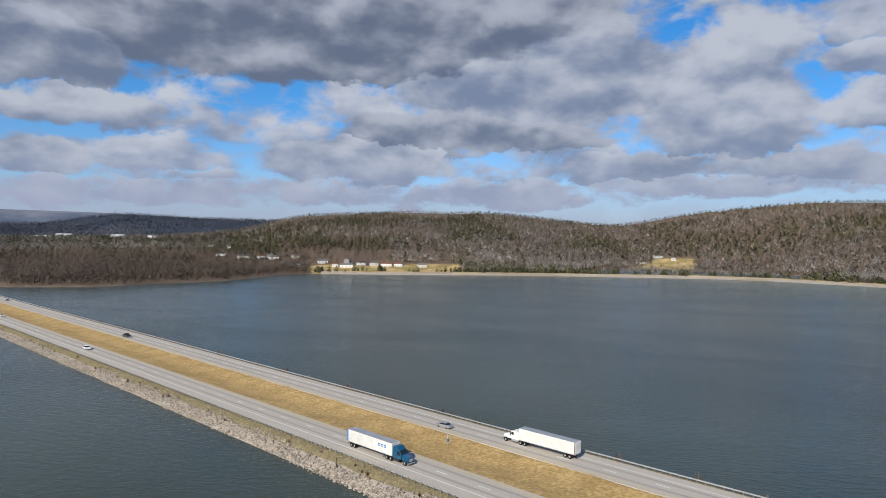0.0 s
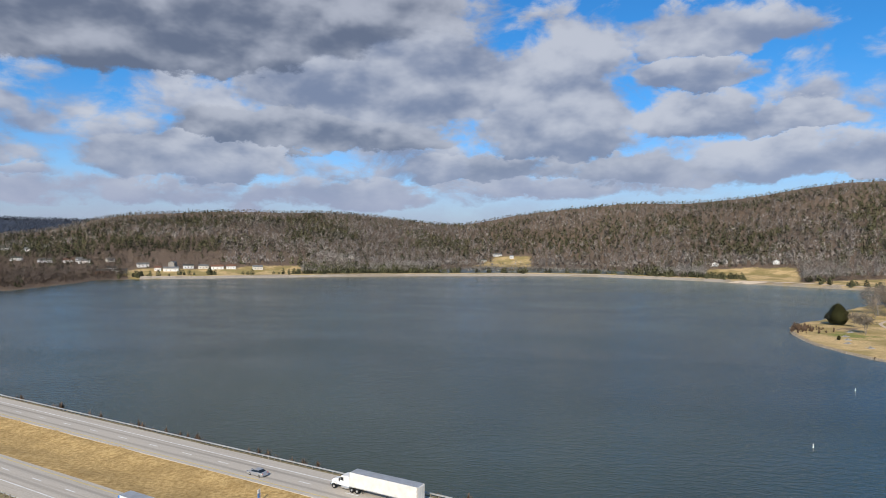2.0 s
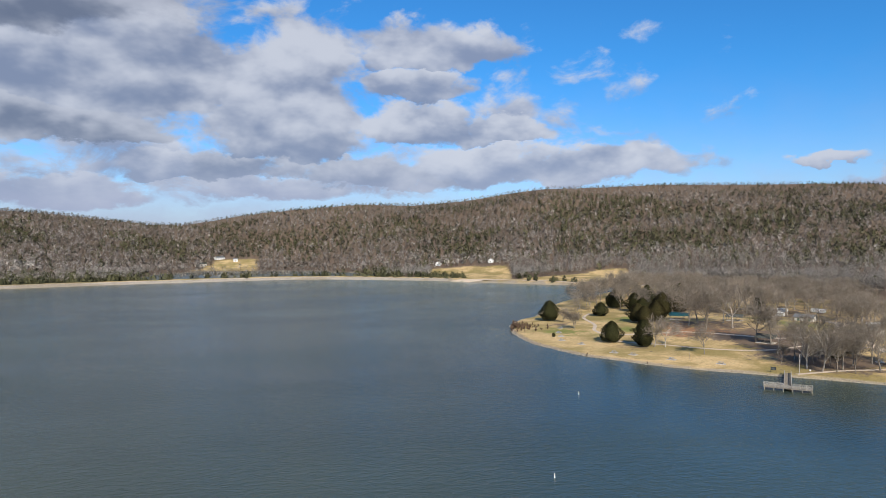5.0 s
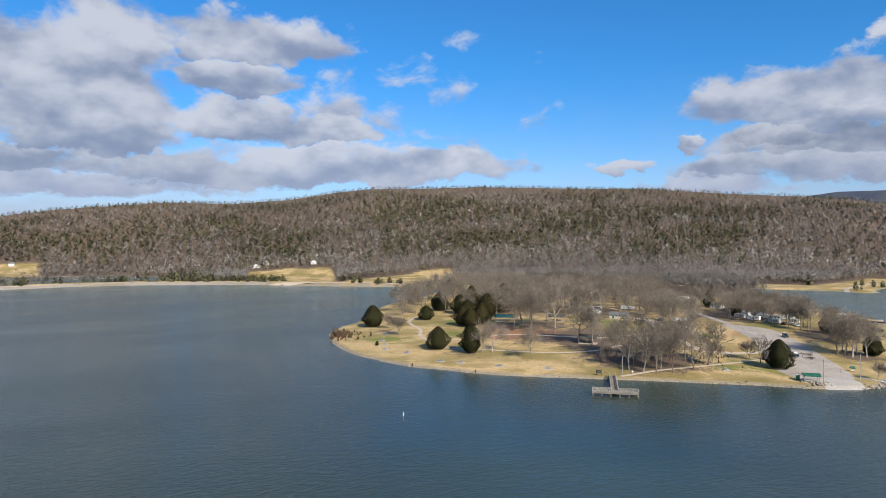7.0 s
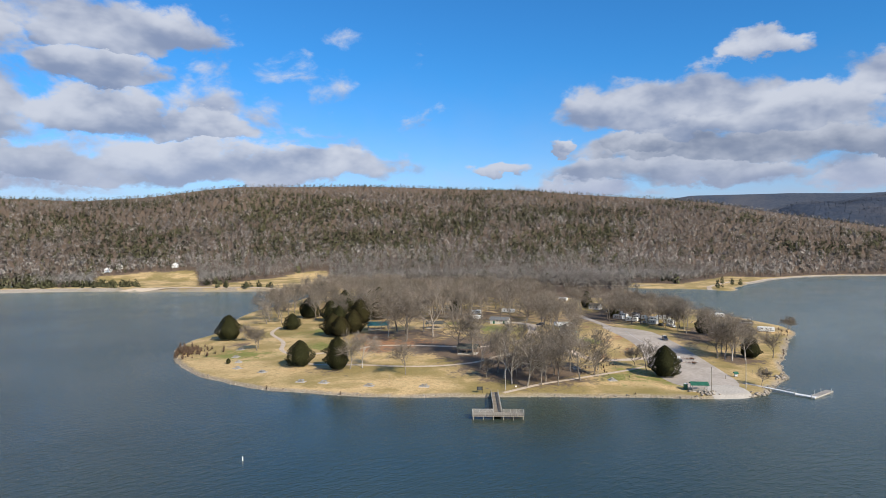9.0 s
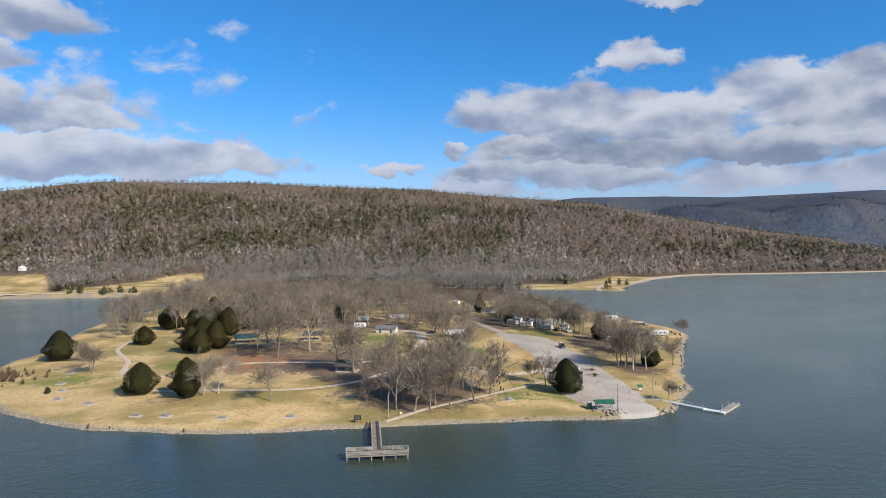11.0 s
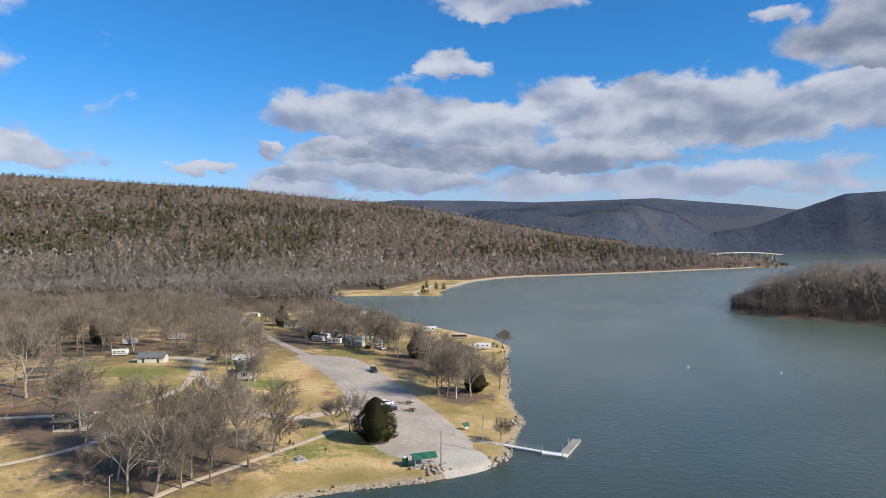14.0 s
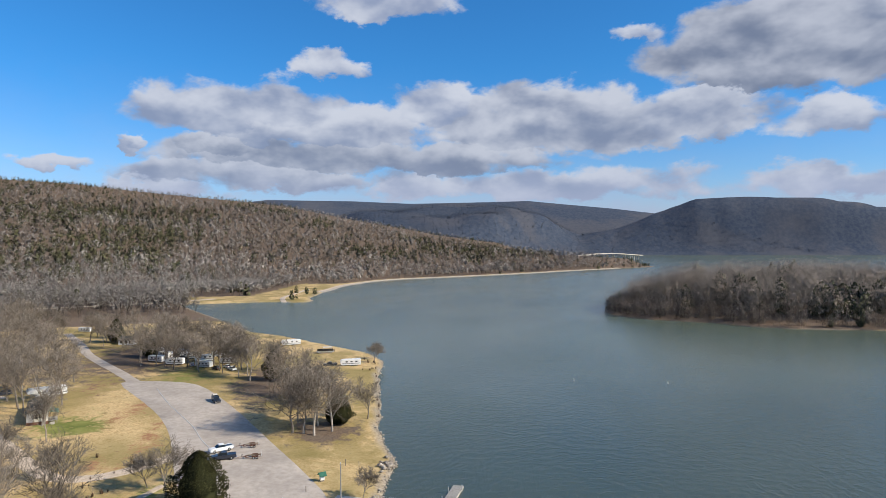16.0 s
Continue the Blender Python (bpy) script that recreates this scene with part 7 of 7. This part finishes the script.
def pontoon_boat(x, y, turn):
    ob = thing("pontoon_boat", "dark and white pontoon boat standing on the grass", "boat", x, y, None, turn)
    for s in (-1, 1):
        part("pontoon", tubes(((-4, s * 0.9, 0.75), (3.6, s * 0.9, 0.75), 0.33), ((3.6, s * 0.9, 0.75), (4.3, s * 0.9, 0.9), 0.33, 0.06), sides=12), ALU, ob)
        part("fence", boxes((-3.8, 3.9, s * 1.2 - 0.03, s * 1.2 + 0.03, 1.25, 2.0)), BLACK, ob)
        part("bunk", boxes((-3.0, 2.5, s * 0.9 - 0.15, s * 0.9 + 0.15, -0.1, 0.45)), OLD_WOOD, ob)
    part("deck", boxes((-4, 4.1, -1.25, 1.25, 1.1, 1.24)), ALU, ob)
    part("canopy", boxes((-3.2, 1.2, -1.2, 1.2, 2.95, 3.05), bevel=0.03), WHITE, ob, "white canopy top")
    part("canopy_frame", tubes(((-3.0, -1.15, 1.9), (-3.0, -1.15, 3.0), 0.03), ((1.0, -1.15, 1.9), (1.0, -1.15, 3.0), 0.03), ((-3.0, 1.15, 1.9), (-3.0, 1.15, 3.0), 0.03), ((1.0, 1.15, 1.9), (1.0, 1.15, 3.0), 0.03)), ALU, ob)
    part("outboard", boxes((-4.5, -4.05, -0.25, 0.25, 0.7, 1.9), bevel=0.08), BLACK, ob)


pontoon_boat(538, 108, 92)


def cottage(x, y, turn, lx, ly, h, wall, roof, label, base=None, chimney=False, group="", porch=True):
    ob = thing("house", label, "house", x, y, ground(x, y) - 0.2 if base is None else base, turn, group)
    walls(ob, lx, ly, -0.6, h, wall, ly * 0.24)
    gable_roof(ob, lx, ly, h + 0.02, ly * 0.25, 0.5, roof)
    for s in (-1, 1):
        for k in range(3):
            wx = -lx / 2 + lx * (0.2 + 0.3 * k)
            if k == 1 and s < 0:
                part("door", boxes((wx - 0.5, wx + 0.5, s * ly / 2 - 0.05, s * ly / 2 + 0.05, 0.1, 2.15)), BRICK, ob)
            else:
                window_part(ob, wx, s * ly / 2, 1.0, 1.2, 1.2, "y")
        window_part(ob, s * lx / 2, 0, 1.0, 1.2, 1.2, "x")
    if chimney:
        part("chimney", boxes((lx * 0.2 - 0.4, lx * 0.2 + 0.4, -0.4, 0.4, h, h + ly * 0.25 + 1.0)), BRICK, ob)
    return ob


cottage(591, 213.5, 80, 8, 7, 2.8, WHITE, DARK_ROOF, "white shed with a dark roof in the campground", group="campground sheds")
cottage(487, 124.5, 95, 2.6, 2.4, 2.2, WHITE, GREY_ROOF, "small white hut beside a dark cedar", group="campground sheds")


# ---- marker in the median, buoys, flag ----
def route_marker():
    ob = thing("route_marker", "narrow blue and white marker sign on a post", "sign", 6.8, 161.4, 1.85, -135)
    part("post", boxes((-0.04, 0.04, -0.03, 0.03, -0.3, 2.8)), ZINC, ob)
    part("panel", boxes((-0.38, 0.38, -0.06, -0.035, 1.0, 2.0), bevel=0.01), SIGN_BLUE, ob, "blue panel with pale bars")
    part("top_panel", boxes((-0.38, 0.38, -0.06, -0.035, 2.05, 2.8), bevel=0.01), WHITE, ob)
    for z in (1.2, 1.5, 1.75):
        part("bar", boxes((-0.25, 0.25, -0.068, -0.06, z, z + 0.1)), WHITE, ob)


route_marker()


def buoy(x, y):
    ob = thing("buoy", "white upright marker buoy floating on the lake", "buoy", x, y, 0, 0, "marker buoys")
    part("column", tubes(((0, 0, -0.3), (0, 0, 0.95), 0.12, 0.11), ((0, 0, 0.95), (0, 0, 1.02), 0.11, 0.06), sides=12), WHITE, ob)
    part("collar", tubes(((0, 0, -0.1), (0, 0, 0.12), 0.22, 0.19), sides=14), WHITE, ob)
    part("band", tubes(((0, 0, 0.65), (0, 0, 0.73), 0.125), sides=12), YELLOW_LINE, ob, "orange band")
    return ob


BUOY = buoy(145.5, 167)
for x, y in ((212.5, 215.5), (460, 9.5), (447.5, -24.5)):
    copy_thing(BUOY, pose(x, y, 0, 0, 0, 40))


def flag_pole():
    ob = thing("flag_pole", "white flag pole with a small red and white flag", "flag pole", 452, 208, None, 60)
    part("pole", tubes(((0, 0, -0.3), (0, 0, 12), 0.06, 0.035)), WHITE, ob)
    bm = bmesh.new()
    bmesh.ops.create_grid(bm, x_segments=8, y_segments=3, size=0.5)
    for v in bm.verts:
        v.co = Vector((0.95 + v.co.x * 1.8, 0.12 * math.sin(v.co.x * 9), 11.2 + v.co.y * 1.1 - 0.15 * (v.co.x + 0.5)))
    flag = part("flag", bm, WHITE, ob)
    flag.modifiers.new("cloth", "SOLIDIFY").thickness = 0.01
    part("stripe", boxes((0.1, 1.75, 0.13, 0.15, 11.0, 11.12), (0.1, 1.75, 0.13, 0.15, 11.3, 11.42)), RED, ob, "red stripes")
    part("finial", tubes(((0, 0, 12), (0, 0, 12.15), 0.08, 0.03)), ALU, ob)


flag_pole()


# ---- the far shore: houses, sheds, the bridge ----
HOUSE_ROWS = [(-317, 1147, 5, 16, WHITE, GREY_ROOF, "long white mobile home on the far slope"), (-286, 1147, 20, 11, WHITE, BRICK, "white house with a red-brown roof on the slope"), (-271, 1151, 0, 7, WHITE, GREY_ROOF, "small white house on the far slope"),
              (-258, 1127, 10, 14, WHITE, GREY_ROOF, "long white house on the far slope"), (-223, 1128, 30, 9, CREAM, GREY_ROOF, "cream house with a grey roof on the slope"), (-205, 1050, 10, 11, WHITE, DARK_ROOF, "white house with a dark roof on the far shore"),
              (-211, 1029, 0, 15, BRICK, DARK_ROOF, "long brown house beside dark cedars"), (-188, 1031, 5, 12, GREY_WOOD, DARK_ROOF, "grey shed near the far shore road"), (-169, 1083, 15, 14, WHITE, GREY_ROOF, "white house with a grey roof on the far shore"),
              (-144, 1056, 0, 7, WHITE, BRICK, "small white shed with a brown roof"), (-126, 1054, 3, 17, WHITE, GREY_ROOF, "long low white mobile home on the far shore"), (-127, 1079, 80, 11, GREY_WOOD, GREY_ROOF, "tall grey farm building on the far shore"),
              (-105, 1079, 10, 12, WHITE, DARK_ROOF, "white house with a dark roof on the far shore")]
HOUSE_ROWS += [(-83, 1077, 0, 12, CREAM, GREY_ROOF, "cream house with a grey roof on the far shore"), (-63, 1072, 5, 15, WHITE, BRICK, "long white house with a brown roof"), (-43, 1073, 0, 11, WHITE, BRICK, "white house with a brown roof on the far shore"),
               (-4, 1070, 10, 12, CREAM, GREY_ROOF, "cream house behind bare trees"), (-368, 1184, 5, 13, WHITE, DARK_ROOF, "white house on the wooded rise"), (-394, 1314, 10, 12, WHITE, GREY_ROOF, "white house on the wooded rise"),
               (-436, 1347, 0, 13, WHITE, GREY_ROOF, "white house on the wooded rise"), (148, 1187, 0, 18, CREAM, DARK_ROOF, "long cream house among bare trees"), (497, 1369, 20, 16, WHITE, GREY_ROOF, "white house above a green field"),
               (518, 1338, -20, 7, WHITE, GREY_ROOF, "white shed above a green field"), (444, 1318, 10, 15, GREY_WOOD, DARK_ROOF, "brown barn beside a green field")]
HOUSE_ROWS += [(717, 936, 45, 13, WHITE, BRICK, "white farmhouse at the field's edge"), (738, 940, 50, 10, CREAM, GREY_ROOF, "cream house under bare trees"), (773, 866, 45, 16, WHITE, GREY_ROOF, "long white house under bare trees")]
for x, y, turn, L, wall, roof, label in HOUSE_ROWS:
    cottage(x, y, turn, L * 1.2, 9, 4.2 if "tall" not in label else 8, wall, roof, label, chimney=L < 14, group="houses on the far shore")


def hall(x, y, turn, lx, ly, h, label, wall=WHITE):
    ob = thing("warehouse", label, "building", x, y, ground(x, y) - 0.3, turn, "far warehouses")
    walls(ob, lx, ly, -2, h, wall, ly * 0.1)
    gable_roof(ob, lx, ly, h + 0.05, ly * 0.1, 0.4, WHITE if wall is WHITE else GREY_ROOF)
    for k in range(4):
        part("loading_door", boxes((-lx / 2 + lx * (0.15 + 0.23 * k), -lx / 2 + lx * (0.15 + 0.23 * k) + 4, -ly / 2 - 0.08, -ly / 2 + 0.02, 0, 4)), GREY_ROOF, ob)


for x, y, turn, lx, ly, h in ((-640, 1545, 10, 20, 16, 7), (-1052, 1815, 5, 46, 24, 4), (-1010, 1850, 20, 40, 24, 5), (-960, 1790, 0, 44, 20, 4), (-900, 1770, 10, 30, 20, 4), (-845, 1745, 0, 26, 16, 4), (-735, 1580, 5, 30, 20, 5)):
    hall(x, y, turn, lx, ly, h, "long white warehouse beyond the woods")


def far_bridge():
    a, c = np.array((1560.0, -330.0)), np.array((2230.0, -930.0))
    d = c - a
    L = float(np.hypot(*d))
    ob = thing("bridge", "long pale concrete girder bridge over the lake", "bridge", a[0], a[1], 0, math.degrees(math.atan2(d[1], d[0])))
    height = lambda t: 11 + 13 * math.sin(math.pi * min(max(t, 0), 1)) ** 1.2 + 3 * t
    V, F, n = [], [], 40
    for k in range(n + 1):
        x, z = L * k / n, height(k / n)
        for y, dz in ((-6, -1.6), (-6.4, 1.1), (-6, 1.1), (-5.9, 0), (5.9, 0), (6, 1.1), (6.4, 1.1), (6, -1.6)):
            V.append((x, y, z + dz))
    for k in range(n):
        for j in range(8):
            F.append((k * 8 + j, (k + 1) * 8 + j, (k + 1) * 8 + (j + 1) % 8, k * 8 + (j + 1) % 8))
    mesh_object("deck", V, F, CONCRETE, ob)
    for k in range(14, 18):
        x, z = L * k / 18, height(k / 18)
        part("pier", boxes((x - 1.2, x + 1.2, -4.5, -2.2, -6, z - 2.2), (x - 1.2, x + 1.2, 2.2, 4.5, -6, z - 2.2), (x - 1.5, x + 1.5, -5.8, 5.8, z - 2.6, z - 1.55)), CONCRETE, ob)


far_bridge()

# village beyond the bridge
for k in range(14):
    x, y = 2350 + 190 * math.sin(k * 2.4), -700 + 260 * math.cos(k * 1.7)
    if ground(x, y) > 1:
        cottage(x, y, k * 37 % 180, 16, 10, 5, WHITE if k % 3 else CREAM, GREY_ROOF, "pale house in the village beyond the bridge", group="village houses")

# single trees and bushes in the far fields
rng_field = np.random.default_rng(19)
fx, fy = [], []
for x, y, n, spread in ((655, 610, 12, 18), (700, 705, 6, 14), (640, 640, 5, 6), (860, 135, 3, 8), (930, 125, 4, 20), (480, 925, 9, 20), (560, 830, 8, 18), (350, 960, 10, 40), (600, 760, 10, 14), (690, 420, 10, 14), (715, 395, 8, 10), (-150, 960, 8, 20),
                        (150, 1000, 26, 30), (215, 1005, 22, 22), (90, 985, 14, 24), (300, 1085, 30, 34), (400, 1075, 26, 30), (490, 1010, 26, 26), (555, 925, 24, 20), (610, 820, 18, 14), (40, 1000, 10, 20)):
    fx += list(x + rng_field.normal(0, spread, n))
    fy += list(y + rng_field.normal(0, spread * 0.6, n))
bank_line = curve_through([(-160, 948), *NORTH_SHORE[9:13], (520, 838), (562, 785), (590, 735)], closed=False, steps=12)
for k in range(0, len(bank_line) - 1, 2):
    d = bank_line[k + 1] - bank_line[k]
    back = np.array((-d[1], d[0])) / np.hypot(*d)
    if rng_field.random() < 0.72:
        n = int(rng_field.integers(2, 7))
        q = bank_line[k] + back * 25 + rng_field.normal(0, 1, (n, 2)) * (9, 4)
        fx += list(q[:, 0])
        fy += list(q[:, 1])
fx, fy = np.array(fx), np.array(fy)
fz, fmain, _, fpond = land_fields(fx, fy)
ok = (fz > 0.6) & (fmain > 3)
green_woods("field_cedars", fx[ok], fy[ok], fz[ok], rng_field.uniform(4, 10, ok.sum()), rng_field.random(ok.sum()), "small dark cedars along the far shore road", 60, 4, 0.42)
